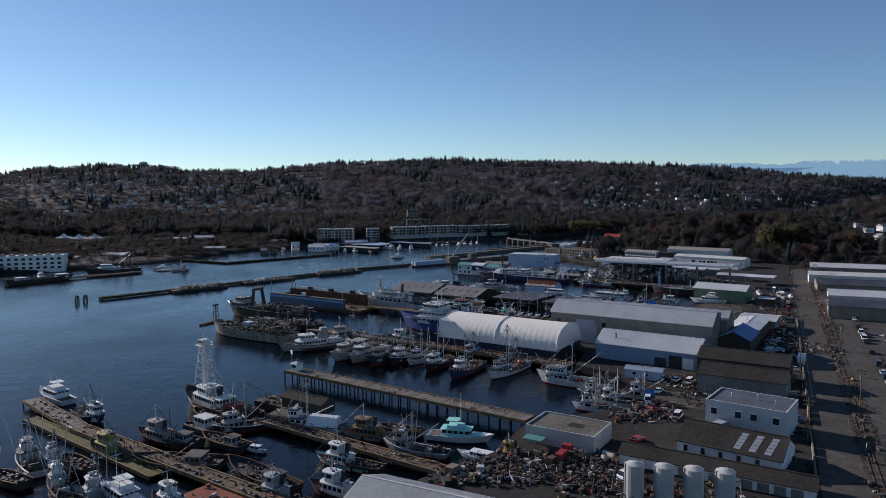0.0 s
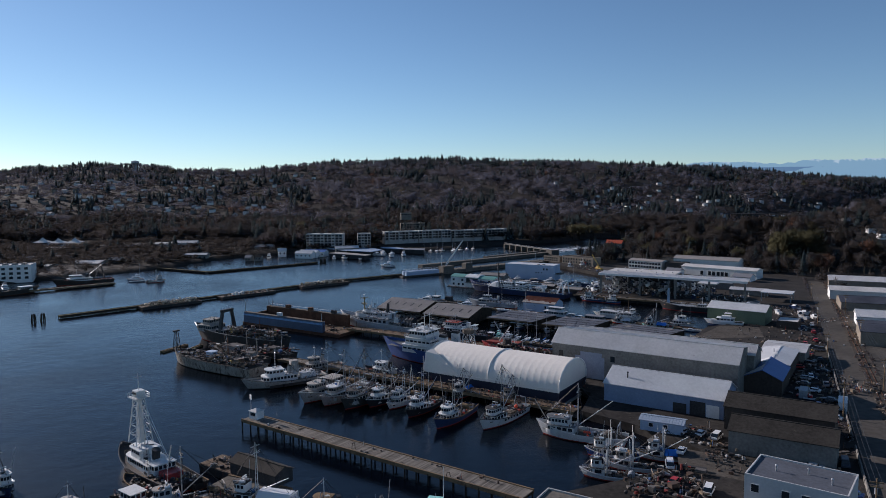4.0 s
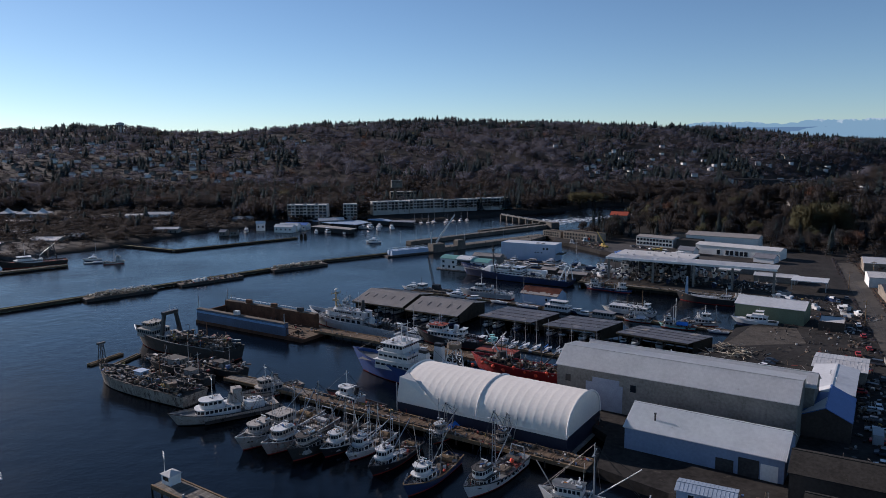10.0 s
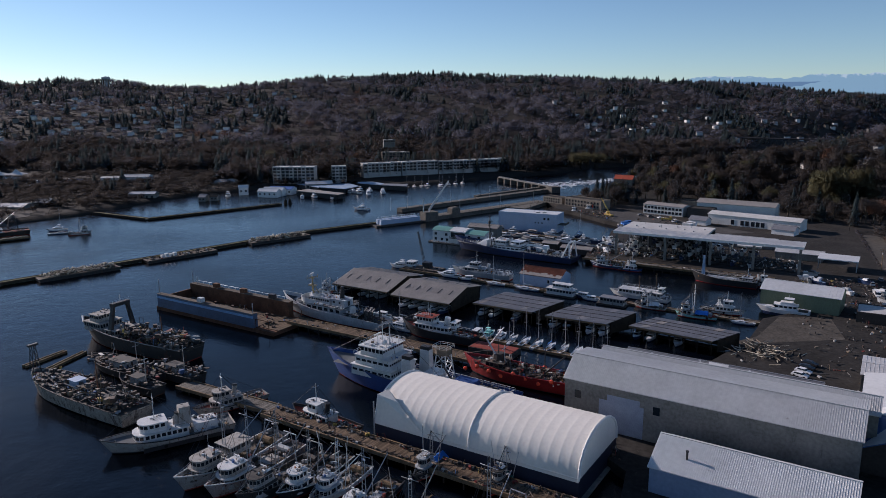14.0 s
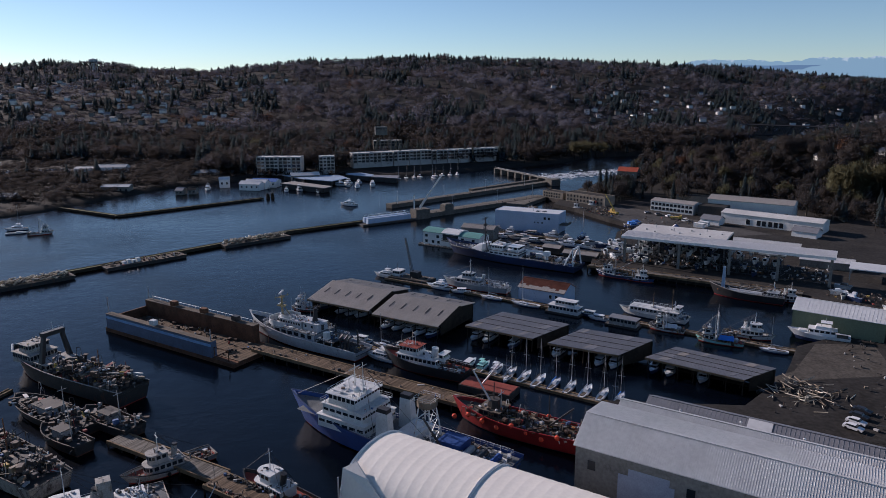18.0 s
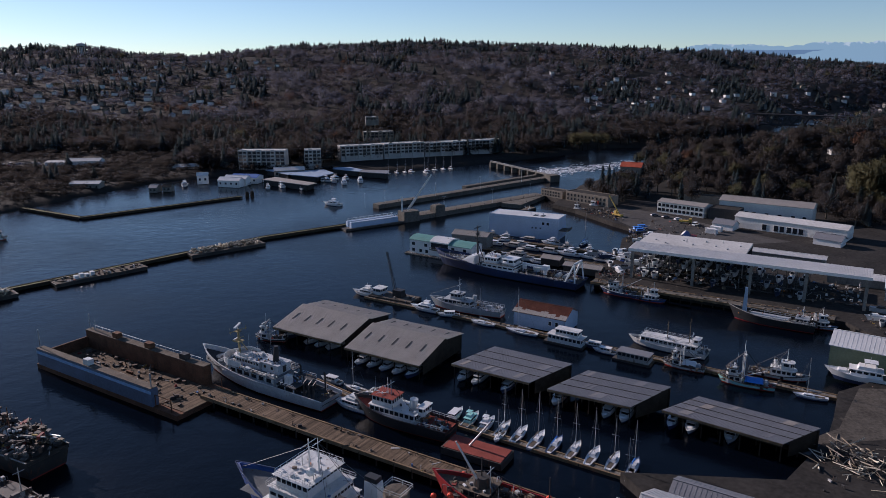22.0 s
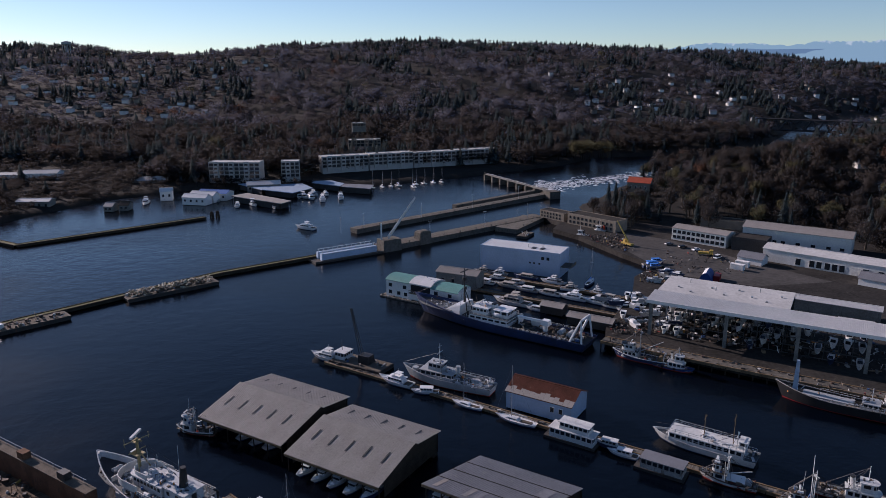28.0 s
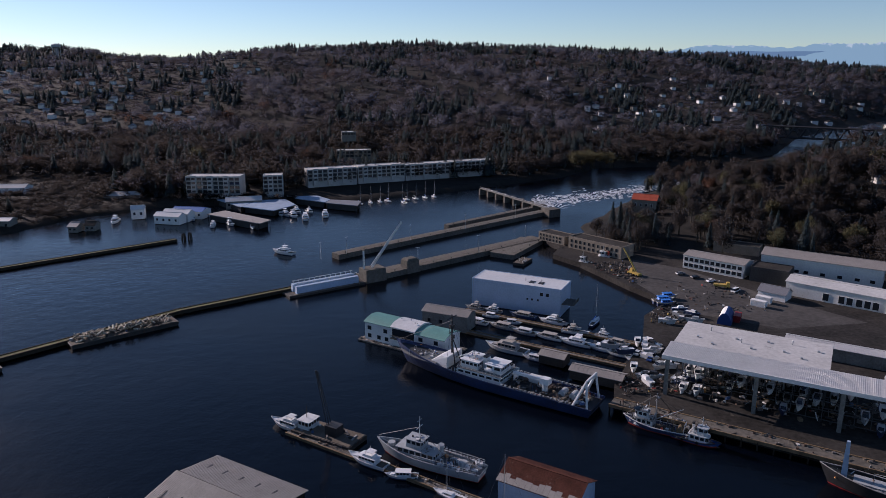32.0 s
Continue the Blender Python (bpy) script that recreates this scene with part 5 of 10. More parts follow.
def hull(e, L, B, fb, hm, dm=None, boot=None, bul=0.7, trim=None, plain=False, flare=0.0, **kw):
    """Hull with boot stripe, bulwark and deck. Returns the deck height amidships."""
    rows = hull_rows(L, B, fb, **kw)
    n = len(rows)
    boot_z = 0.35
    vs, fs = [], []

    def ring(k, xk, xr, hb, zr):
        fl = 1 - flare * max(0.0, 2 * k / (n - 1) - 1) ** 1.2
        return [(xk, hb * 0.62 * fl, -0.9), (xk + (xr - xk) * 0.25, hb * 0.86 * fl, boot_z), (xr, hb, zr), (xr - 0.02 * L * (k == n - 1), max(hb - 0.14, 0.0), zr), (xr - 0.03 * L * (k == n - 1), max(hb - 0.2, 0.0), zr - bul)]
    R1 = [ring(k, *r) for k, r in enumerate(rows)]
    up = Msh()
    lo = Msh()
    dk = Msh()
    for sg in (1, -1):
        pu = [(p[1], p[2], p[3], p[4]) for p in R1]
        o = [[(x, y * sg, z) for x, y, z in q] for q in pu]
        for i in range(n - 1):
            for j in range(3):
                quad = [o[i][j], o[i + 1][j], o[i + 1][j + 1], o[i][j + 1]]
                up.add(quad if sg < 0 else quad[::-1], [(0, 1, 2, 3)])
            quad = [(R1[i][0][0], R1[i][0][1] * sg, -0.9), (R1[i + 1][0][0], R1[i + 1][0][1] * sg, -0.9), (R1[i + 1][1][0], R1[i + 1][1][1] * sg, boot_z), (R1[i][1][0], R1[i][1][1] * sg, boot_z)]
            lo.add(quad if sg < 0 else quad[::-1], [(0, 1, 2, 3)])
    a = R1[0]
    up.add([(a[1][0], a[1][1], a[1][2]), (a[2][0], a[2][1], a[2][2]), (a[2][0], -a[2][1], a[2][2]), (a[1][0], -a[1][1], a[1][2])], [(0, 1, 2, 3)])
    lo.add([(a[0][0], a[0][1], a[0][2]), (a[1][0], a[1][1], a[1][2]), (a[1][0], -a[1][1], a[1][2]), (a[0][0], -a[0][1], a[0][2])], [(0, 1, 2, 3)])
    for i in range(n - 1):
        dk.add([R1[i][4], R1[i + 1][4], (R1[i + 1][4][0], -R1[i + 1][4][1], R1[i + 1][4][2]), (R1[i][4][0], -R1[i][4][1], R1[i][4][2])], [(3, 2, 1, 0)])
    if plain:
        up.add(lo.v, lo.f)
    h = part("hull", up, hm, e)
    if not plain:
        part("boot_stripe", lo, boot or REDB, h)
    part("deck", dk, dm or DECKB, e)
    if trim:
        line = [R1[i][2] for i in range(n)] + [(x, -y, z) for x, y, z in (R1[i][2] for i in range(n - 1, -1, -1))]
        vs, fs = [], []
        for x, y, z in line:
            sg = 1 if y >= 0 else -1
            vs += [(x, y + 0.1 * sg, z - 0.05), (x, y + 0.1 * sg, z + 0.12), (x, y - 0.16 * sg, z + 0.12), (x, y - 0.16 * sg, z - 0.05)]
        for i in range(len(line) - 1):
            for k in range(4):
                fs.append((4 * i + k, 4 * i + (k + 1) % 4, 4 * i + 4 + (k + 1) % 4, 4 * i + 4 + k))
        rl = Msh().add(vs, fs)
        part("rail_cap", rl, trim, e)
    return fb[1] - bul


def house(e, x0, x1, w, z0, h, m=None, win=True, tx=0.15, roof=None, wz=0.5, wh=0.38, name="deckhouse", over=0.25, gap=1.15, rnd=0.0):
    """A deckhouse with a roof overhang and a row of panes; rnd bows its front out."""
    m = m or WHITE
    yw = w / 2

    def outline(g, z):
        p = [(x0 - g, -yw - g), (x1 - rnd * w * 0.5 + g * 0.5, -yw - g)]
        if rnd:
            for k in range(1, 6):
                a = -math.pi / 2 + math.pi * k / 6
                p.append((x1 - rnd * w * 0.5 + (rnd * w * 0.5 + g) * math.cos(a), (yw + g) * math.sin(a)))
        p += [(x1 - rnd * w * 0.5 + g * 0.5, yw + g), (x0 - g, yw + g)]
        return p
    if rnd:
        hs = part(name, Msh().prism(outline(0, 0), z0, z0 + h), m, e)
        part("roof", Msh().prism(outline(over, 0), z0 + h, z0 + h + 0.14), roof or m, hs)
    else:
        hs = part(name, Msh().box(x0, -yw, z0, x1, yw, z0 + h, tx, 0.08), m, e)
        part("roof", Msh().box(x0 - over, -yw - over, z0 + h, x1 + over, yw + over, z0 + h + 0.12), roof or m, hs)
    if win:
        za, zb = z0 + h * wz, z0 + h * (wz + wh)
        g = Msh()
        xe = x1 - rnd * w * 0.5
        n = max(1, int((xe - x0 - 0.4) / gap))
        for s in (-1, 1):
            for k in range(n):
                c = x0 + 0.25 + (xe - x0 - 0.4) * (k + 0.5) / n
                g.box(c - 0.36 * (xe - x0 - 0.4) / n, s * (yw - 0.02) - 0.04, za, c + 0.36 * (xe - x0 - 0.4) / n, s * (yw - 0.02) + 0.04, zb)
        if rnd:
            p = outline(0.04, 0)[1:-1]
            for (ax, ay), (bx, by) in zip(p, p[1:]):
                q = [(ax + (bx - ax) * t_, ay + (by - ay) * t_) for t_ in (0.1, 0.9)]
                g.add([(q[0][0], q[0][1], za), (q[1][0], q[1][1], za), (q[1][0], q[1][1], zb), (q[0][0], q[0][1], zb)], [(0, 1, 2, 3)])
        else:
            nf = max(2, int(w / 1.0))
            for xf in (x1 - tx * 0.7, x0 + tx * 0.7):
                for k in range(nf):
                    c = -yw + w * (k + 0.5) / nf
                    g.box(xf - 0.04, c - 0.36 * w / nf, za, xf + 0.04, c + 0.36 * w / nf, zb)
        part("glazing", g, GLASS, hs)
    return z0 + h + 0.12


def mast(e, x, z0, z1, r=0.14, m=None, y=0, spread=0.0, stays=(), name="mast"):
    m = m or WHITE
    part(name, Msh().rod((x, y, z0), (x, y, z1), r, 5, r * 0.6), m, e)
    if spread:
        part("crosstree", Msh().rod((x, y - spread, z1 - 1), (x, y + spread, z1 - 1), r * 0.6, 4), m, e)
    if stays:
        st = Msh()
        for sx, sy, sz in stays:
            st.rod((x, y, z1 - 0.2), (sx, sy, sz), 0.022, 3)
        part("rigging", st, DKSTEEL, e)["kind"] = "stuff"


def boom(e, a, b, r=0.11, m=None, name="boom"):
    part(name, Msh().rod(a, b, r, 5, r * 0.7), m or WHITE, e)


def clutter(e, x0, x1, w, z, n, seed, mats=None):
    """Working gear lying on deck: boxes, coils, drums, pipes."""
    m = GEAR if not mats else PALEGEAR if WHITE in mats and GREYP in mats else SCRAPM
    part("deck_gear", Msh().heap(x0, -w / 2, x1, w / 2, z, int(n * 2.2), seed, 0.72), m, e)["kind"] = "stuff"


def vessel(name, label, cat, x, y, head, group=""):
    return thing(name, label, cat, x, y, 0, head, group)


def from_bow(bx, by, head, L):
    return bx - L / 2 * math.cos(radians(head)), by - L / 2 * math.sin(radians(head))


def seiner(bx, by, head, L, label, hm=None, hs=None, seed=1, poles=True, fbs=1.0, boot=None, deck=None, mastc=None, houselen=0.26, tarp=None):
    """Fishing boat: high bow, round-fronted wheelhouse, rigging and a working deck aft."""
    rr = random.Random(seed * 7 + 3)
    x, y = from_bow(bx, by, head, L)
    e = vessel("fishing_boat", label, "fishing boat", x, y, head, "fishing boats")
    B = L * rr.uniform(0.26, 0.3)
    fb = (L * rr.uniform(0.135, 0.165) * fbs, L * 0.08 * fbs, L * rr.uniform(0.085, 0.1) * fbs)
    dz = hull(e, L, B, fb, hm or WHITE, deck or rr.choice((DECKB, DARKH, DECKB, DECKG)), boot, 0.75, trim=rr.choice((BLACK, WHITE, TIMBER)))
    hs, mc = hs or WHITE, mastc or rr.choice((WHITE, STEEL, WORN, WHITE))
    rf = rr.choice((WHITE, DECKG, DARKH, GREYP, WORN))
    x0 = L * rr.uniform(0.02, 0.1)
    x1 = x0 + L * (houselen + rr.uniform(-0.02, 0.04))
    z = house(e, x0, x1, B * 0.66, dz, 2.3, hs, gap=1.3, rnd=0.7, roof=rf)
    xw = x0 + L * rr.uniform(0.05, 0.09)
    z2 = house(e, xw, x1 - 0.3, B * 0.5, z, 2.0, hs, name="wheelhouse", gap=0.9, rnd=0.8, roof=rf, wz=0.42, wh=0.4)
    part("radar", Msh().rod((xw + 1, 0, z2), (xw + 1, 0, z2 + 1.0), 0.07, 4).box(xw + 0.85, -0.9, z2 + 1.0, xw + 1.15, 0.9, z2 + 1.2), WHITE, e)
    part("life_raft", Msh().rod((xw + 0.2, B * 0.16, z2 + 0.3), (xw + 1.4, B * 0.16, z2 + 0.3), 0.3, 7), CLEANW, e)
    h = L * rr.uniform(0.52, 0.68)
    mx = x0 - 0.6
    ms = Msh()
    for s in (-1, 1):
        ms.rod((mx, s * 0.55, dz), (mx, s * 0.22, dz + h), 0.12, 5, 0.07)
    for k in range(9):
        u = (k + 1) / 10
        ms.rod((mx, -0.55 + 0.33 * u, dz + h * u), (mx, 0.55 - 0.33 * u, dz + h * u), 0.05, 4)
    part("ladder_mast", ms, mc, e)
    part("crosstree", Msh().rod((mx, -B * 0.3, dz + h * 0.86), (mx, B * 0.3, dz + h * 0.86), 0.09, 4), mc, e)
    st = Msh()
    for sx, sy, sz in ((L * 0.47, 0, fb[0]), (mx - 1, B * 0.48, fb[1]), (mx - 1, -B * 0.48, fb[1]), (-L * 0.46, 0.6, fb[2]), (-L * 0.46, -0.6, fb[2]), (x1, 0, z2)):
        st.rod((mx, 0, dz + h - 0.2), (sx, sy, sz), 0.045, 3)
    part("rigging", st, BLACK, e)["kind"] = "stuff"
    boom(e, (mx, 0, dz + 2.4), (mx - L * 0.38, rr.uniform(-1, 1), dz + h * rr.uniform(0.45, 0.8)), 0.15, mc)
    part("topping_lift", Msh().rod((mx, 0, dz + h * 0.95), (mx - L * 0.36, 0, dz + h * 0.6), 0.045, 3), BLACK, e)
    if poles:
        for s in (-1, 1):
            boom(e, (mx + 0.4, s * B * 0.42, dz + 0.8), (mx + 0.6, s * B * rr.uniform(0.45, 0.95), dz + h * rr.uniform(0.9, 1.15)), 0.1, mc, "outrigger_pole")
    else:
        g = Msh()
        for s in (-1, 1):
            g.rod((-L * 0.4, s * B * 0.36, dz), (-L * 0.41, s * B * 0.26, dz + L * 0.16), 0.15, 5)
        g.rod((-L * 0.41, -B * 0.27, dz + L * 0.16), (-L * 0.41, B * 0.27, dz + L * 0.16), 0.15, 5)
        part("stern_gantry", g, mc, e)
    part("hatch", Msh().box(-L * 0.24, -B * 0.2, dz, -L * 0.08, B * 0.2, dz + 0.8, 0.1, 0.1), rr.choice((WORN, GREYP, DECKB)), e)
    part("net_drum", Msh().rod((-L * 0.34, -B * 0.26, dz + 1.1), (-L * 0.34, B * 0.26, dz + 1.1), 0.85, 10), rr.choice((DARKH, TIMBER, GREYP)), e)
    rails(e, [(x0, -B * 0.32), (x0, B * 0.32)], z, WHITE, 0.9)
    part("roof_gear", Msh().heap(xw + 0.2, -B * 0.2, x1 - B * 0.3, B * 0.2, z2, 11, seed, 0.55).heap(x0, -B * 0.3, xw, B * 0.3, z, 10, seed + 3, 0.6).heap(mx - 0.5, -0.5, mx + 0.5, 0.5, dz + h * 0.8, 4, seed + 4, 0.4, 1.2), PALEGEAR, e)["kind"] = "stuff"
    part("whip_aerial", Msh().rod((xw + 0.5, -B * 0.2, z2), (xw + 0.3, -B * 0.24, z2 + 4.5), 0.04, 3), WHITE, e)
    rails(e, [(L * 0.28, -B * 0.34), (L * 0.44, -B * 0.1), (L * 0.44, B * 0.1), (L * 0.28, B * 0.34)], fb[0] * 0.82, STEEL, 0.9)
    part("deck_gear", Msh().heap(-L * 0.46, -B * 0.38, -L * 0.03, B * 0.38, dz, 44, seed + 20, 0.8, 1.0).heap(x1 + 0.4, -B * 0.2, L * 0.38, B * 0.2, dz + 0.5, 12, seed + 50, 0.6), SCRAPM if seed % 3 else GEAR, e)["kind"] = "stuff"
    part("float_buoy", Msh().ball((-L * 0.1, B * 0.36, dz + 0.9), 0.4), ORANGE, e) if seed % 3 == 0 else None
    if tarp:
        part("tarpaulin", Msh().add([(-L * 0.3, -B * 0.4, dz + 1.4), (L * 0.02, -B * 0.4, dz + 1.3), (L * 0.02, B * 0.4, dz + 1.3), (-L * 0.3, B * 0.4, dz + 1.4), (-L * 0.28, 0, dz + 2.7), (0, 0, dz + 2.5)],
                                    [(0, 1, 5, 4), (2, 3, 4, 5), (0, 4, 3), (1, 2, 5), (3, 2, 1, 0)]), tarp, e)
    return e


def tug(bx, by, head, L, label, hm=None, hs=None, fun=None, seed=1, boot=None, deck=None, tiers=2):
    x, y = from_bow(bx, by, head, L)
    e = vessel("tugboat", label, "tugboat", x, y, head, "tugs")
    B = L * 0.3
    fb = (L * 0.13, L * 0.07, L * 0.075)
    dz = hull(e, L, B, fb, hm or BLACK, deck or DECKR, boot, 0.6, trim=BLACK, stern=0.85, full=2.6)
    z = house(e, -L * 0.14, L * 0.26, B * 0.62, dz, 2.3, hs, rnd=0.7)
    z = house(e, L * 0.02, L * 0.22, B * 0.52, z, 2.2, hs, name="wheelhouse", gap=1.0, rnd=0.8)
    if tiers > 2:
        z = house(e, L * 0.06, L * 0.19, B * 0.42, z, 2.0, hs, name="wheelhouse", gap=0.9)
    part("funnel", Msh().rod((-L * 0.06, 0, dz + 2), (-L * 0.08, 0, dz + 5.0), B * 0.1, 8), fun or hs or WHITE, e)
    part("funnel_cap", Msh().rod((-L * 0.08, 0, dz + 5.0), (-L * 0.083, 0, dz + 5.4), B * 0.105, 8), BLACK, e)
    mast(e, L * 0.1, z, z + L * 0.22, 0.12, WHITE, spread=1.0)
    part("roof_gear", Msh().heap(L * 0.04, -B * 0.2, L * 0.16, B * 0.2, z, 5, seed, 0.45), PALEGEAR, e)["kind"] = "stuff"
    clutter(e, -L * 0.46, -L * 0.16, B * 0.78, dz, 20, seed)
    part("boat_deck_gear", Msh().heap(-L * 0.13, -B * 0.28, L * 0.02, B * 0.28, dz + 2.4, 12, seed + 31, 0.55), PALEGEAR, e)["kind"] = "stuff"
    clutter(e, L * 0.28, L * 0.4, B * 0.4, dz + 0.2, 3, seed + 7)
    st = Msh()
    for sx, sy, sz in ((L * 0.48, 0, fb[0]), (-L * 0.2, B * 0.4, dz + 1), (-L * 0.2, -B * 0.4, dz + 1), (-L * 0.46, 0, dz + 1)):
        st.rod((L * 0.1, 0, z + L * 0.2), (sx, sy, sz), 0.045, 3)
    part("rigging", st, BLACK, e)["kind"] = "stuff"
    rails(e, [(L * 0.02, -B * 0.26), (-L * 0.12, -B * 0.26), (-L * 0.12, B * 0.26), (L * 0.02, B * 0.26)], dz + 2.42, WHITE, 0.9)
    for k in range(2):
        for s in (-1, 1):
            part("tyre_fender", Msh().rod((-L * 0.25 + L * 0.3 * k, s * B * 0.5, 0.9), (-L * 0.25 + L * 0.3 * k, s * (B * 0.5 + 0.25), 0.9), 0.45, 7), TYRE, e)
    return e


def yacht(bx, by, head, L, label, hm=None, hs=None, fly=True, seed=1, z=0.0, group="motor yachts", boot=None, name="motor_yacht"):
    x, y = from_bow(bx, by, head, L)
    e = vessel(name, label, "motor boat", x, y, head, group)
    e.location.z = z
    B = L * 0.3
    hs = hs or CLEANW
    fb = (L * 0.13 + 0.3, L * 0.085 + 0.3, L * 0.08 + 0.3)
    dz = hull(e, L, B, fb, hm or CLEANW, CLEANW, boot or NAVYH, 0.2, stern=0.86, full=2.0, rake=0.16, n=10)
    h = max(1.2, L * 0.1)
    z1 = house(e, -L * 0.28, L * 0.16, B * 0.72, dz, h, hs, tx=L * 0.05, gap=max(0.8, L * 0.07), over=0.12)
    part("windscreen", Msh().add([(L * 0.16, -B * 0.3, dz + h * 0.45), (L * 0.16, B * 0.3, dz + h * 0.45), (L * 0.1, B * 0.28, z1), (L * 0.1, -B * 0.28, z1)], [(0, 1, 2, 3), (3, 2, 1, 0)]), GLASS, e)
    if fly:
        part("flybridge", Msh().box(-L * 0.2, -B * 0.3, z1, L * 0.06, B * 0.3, z1 + h * 0.5, L * 0.02, 0.1), hs, e)
        part("bimini", Msh().box(-L * 0.2, -B * 0.28, z1 + h * 1.15, -L * 0.02, B * 0.28, z1 + h * 1.22), hs, e)
        pm = Msh()
        for px in (-L * 0.19, -L * 0.03):
            for s in (-1, 1):
                pm.rod((px, s * B * 0.26, z1), (px, s * B * 0.26, z1 + h * 1.15), 0.05, 4)
            pm.rod((px, -B * 0.26, z1 + h * 1.13), (px, B * 0.26, z1 + h * 1.13), 0.05, 4)
        part("bimini_frame", pm, STEEL, e)
        part("radar_arch", Msh().rod((-L * 0.1, 0, z1 + h * 1.2), (-L * 0.1, 0, z1 + h * 1.2 + 1.4), 0.06, 4), STEEL, e)
    part("foredeck_trunk", Msh().box(L * 0.16, -B * 0.22, dz + 0.1, L * 0.33, B * 0.22, dz + h * 0.45, L * 0.03, 0.1), hs, e)
    part("cockpit", Msh().box(-L * 0.46, -B * 0.34, dz - 0.02, -L * 0.29, B * 0.34, dz + 0.05), DECKB, e)
    return e


def sailboat(bx, by, head, L, label, hm=None, cover=None, group="sailing boats"):
    x, y = from_bow(bx, by, head, L)
    e = vessel("sailing_boat", label, "sailing boat", x, y, head, group)
    B = L * 0.27
    fb = (1.25, 0.95, 0.95)
    dz = hull(e, L, B, fb, hm or CLEANW, CLEANW, NAVYH, 0.12, stern=0.6, full=1.9, rake=0.14, n=10)
    part("coachroof", Msh().box(-L * 0.1, -B * 0.26, dz, L * 0.22, B * 0.26, dz + 0.55, L * 0.04, 0.1), CLEANW, e)
    for s in (-1, 1):
        part("window", Msh().box(-L * 0.04, s * B * 0.24 - 0.03, dz + 0.2, L * 0.14, s * B * 0.24 + 0.03, dz + 0.42), GLASS, e)
    part("cockpit", Msh().box(-L * 0.4, -B * 0.22, dz - 0.02, -L * 0.12, B * 0.22, dz + 0.06), DECKB, e)
    mh = L * 1.25
    mast(e, L * 0.1, dz, dz + mh, 0.1, STEEL, spread=0.0, stays=((L * 0.49, 0, fb[0]), (-L * 0.49, 0, fb[2]), (L * 0.08, B * 0.48, fb[1]), (L * 0.08, -B * 0.48, fb[1])))
    part("spreader", Msh().rod((L * 0.1, -0.9, dz + mh * 0.55), (L * 0.1, 0.9, dz + mh * 0.55), 0.05, 4), STEEL, e)
    boom(e, (L * 0.1, 0, dz + 1.5), (-L * 0.3, 0, dz + 1.4), 0.07, STEEL)
    part("sail_cover", Msh().rod((L * 0.08, 0, dz + 1.72), (-L * 0.28, 0, dz + 1.56), 0.22, 6, 0.12), cover or BLUET, e, "furled sail in its cover")
    return e


def lattice(e, name, x, y, z0, z1, w0, w1, m, r=0.13, n=4, twist=0):
    g = Msh()
    c = [(-1, -1), (1, -1), (1, 1), (-1, 1)]

    def p(k, u):
        w = w0 + (w1 - w0) * u
        return (x + c[k][0] * w / 2, y + c[k][1] * w / 2, z0 + (z1 - z0) * u)
    for k in range(4):
        g.rod(p(k, 0), p(k, 1), r, 4)
    for i in range(n):
        for k in range(4):
            g.rod(p(k, i / n), p((k + 1) % 4, (i + 1) / n), r * 0.6, 3)
            g.rod(p(k, (i + 1) / n), p((k + 1) % 4, (i + 1) / n), r * 0.6, 3)
    return part(name, g, m, e)


def rails(e, pts, z, m=None, h=1.0):
    g = Msh()
    for (x0, y0), (x1, y1) in zip(pts, pts[1:]):
        g.rod((x0, y0, z + h), (x1, y1, z + h), 0.05, 3)
        g.rod((x0, y0, z + h * 0.5), (x1, y1, z + h * 0.5), 0.04, 3)
        n = max(1, int(math.hypot(x1 - x0, y1 - y0) / 1.6))
        for k in range(n + 1):
            u = k / n
            g.rod((x0 + (x1 - x0) * u, y0 + (y1 - y0) * u, z), (x0 + (x1 - x0) * u, y0 + (y1 - y0) * u, z + h), 0.045, 3)
    part("guard_rail", g, m or WHITE, e)


def dress(e, L, B, dz, zs, seed, rail=True, wires=True, gear=None):
    """Loose gear on deck and on the house tops zs (x0, x1, w, z), bulwark rails and rigging."""
    m = gear or GEAR
    part("deck_gear", Msh().heap(-L * 0.47, -B * 0.4, -L * 0.02, B * 0.4, dz, int(L * 1.6), seed, 0.75, 0.5).heap(L * 0.1, -B * 0.25, L * 0.4, B * 0.25, dz + 0.3, int(L * 0.5), seed + 1, 0.6), m, e)["kind"] = "stuff"
    g = Msh()
    for k, (x0, x1, w, z) in enumerate(zs):
        g.heap(x0, -w / 2, x1, w / 2, z, int((x1 - x0) * w * 0.3) + 3, seed + 9 + k, 0.55)
    part("roof_gear", g, PALEGEAR, e)["kind"] = "stuff"
    if rail:
        for s in (-1, 1):
            rails(e, [(-L * 0.47, s * B * 0.4), (-L * 0.2, s * B * 0.46), (L * 0.1, s * B * 0.48)], dz + 0.5, WHITE, 1.1)
    if wires:
        st = Msh()
        zt = zs[-1][3] + L * 0.1
        for sx, sy, sz in ((L * 0.48, 0, dz + 2.5), (-L * 0.46, 0, dz + 1.5), (0, B * 0.48, dz + 1), (0, -B * 0.48, dz + 1), (-L * 0.25, B * 0.3, dz + 1)):
            st.rod((zs[-1][0] + 1, 0, zt), (sx, sy, sz), 0.05, 3)
        part("rigging", st, BLACK, e)["kind"] = "stuff"
        mast(e, zs[-1][0] + 1, zs[-1][3] - 0.2, zt + 1, 0.16, WHITE, spread=1.6)


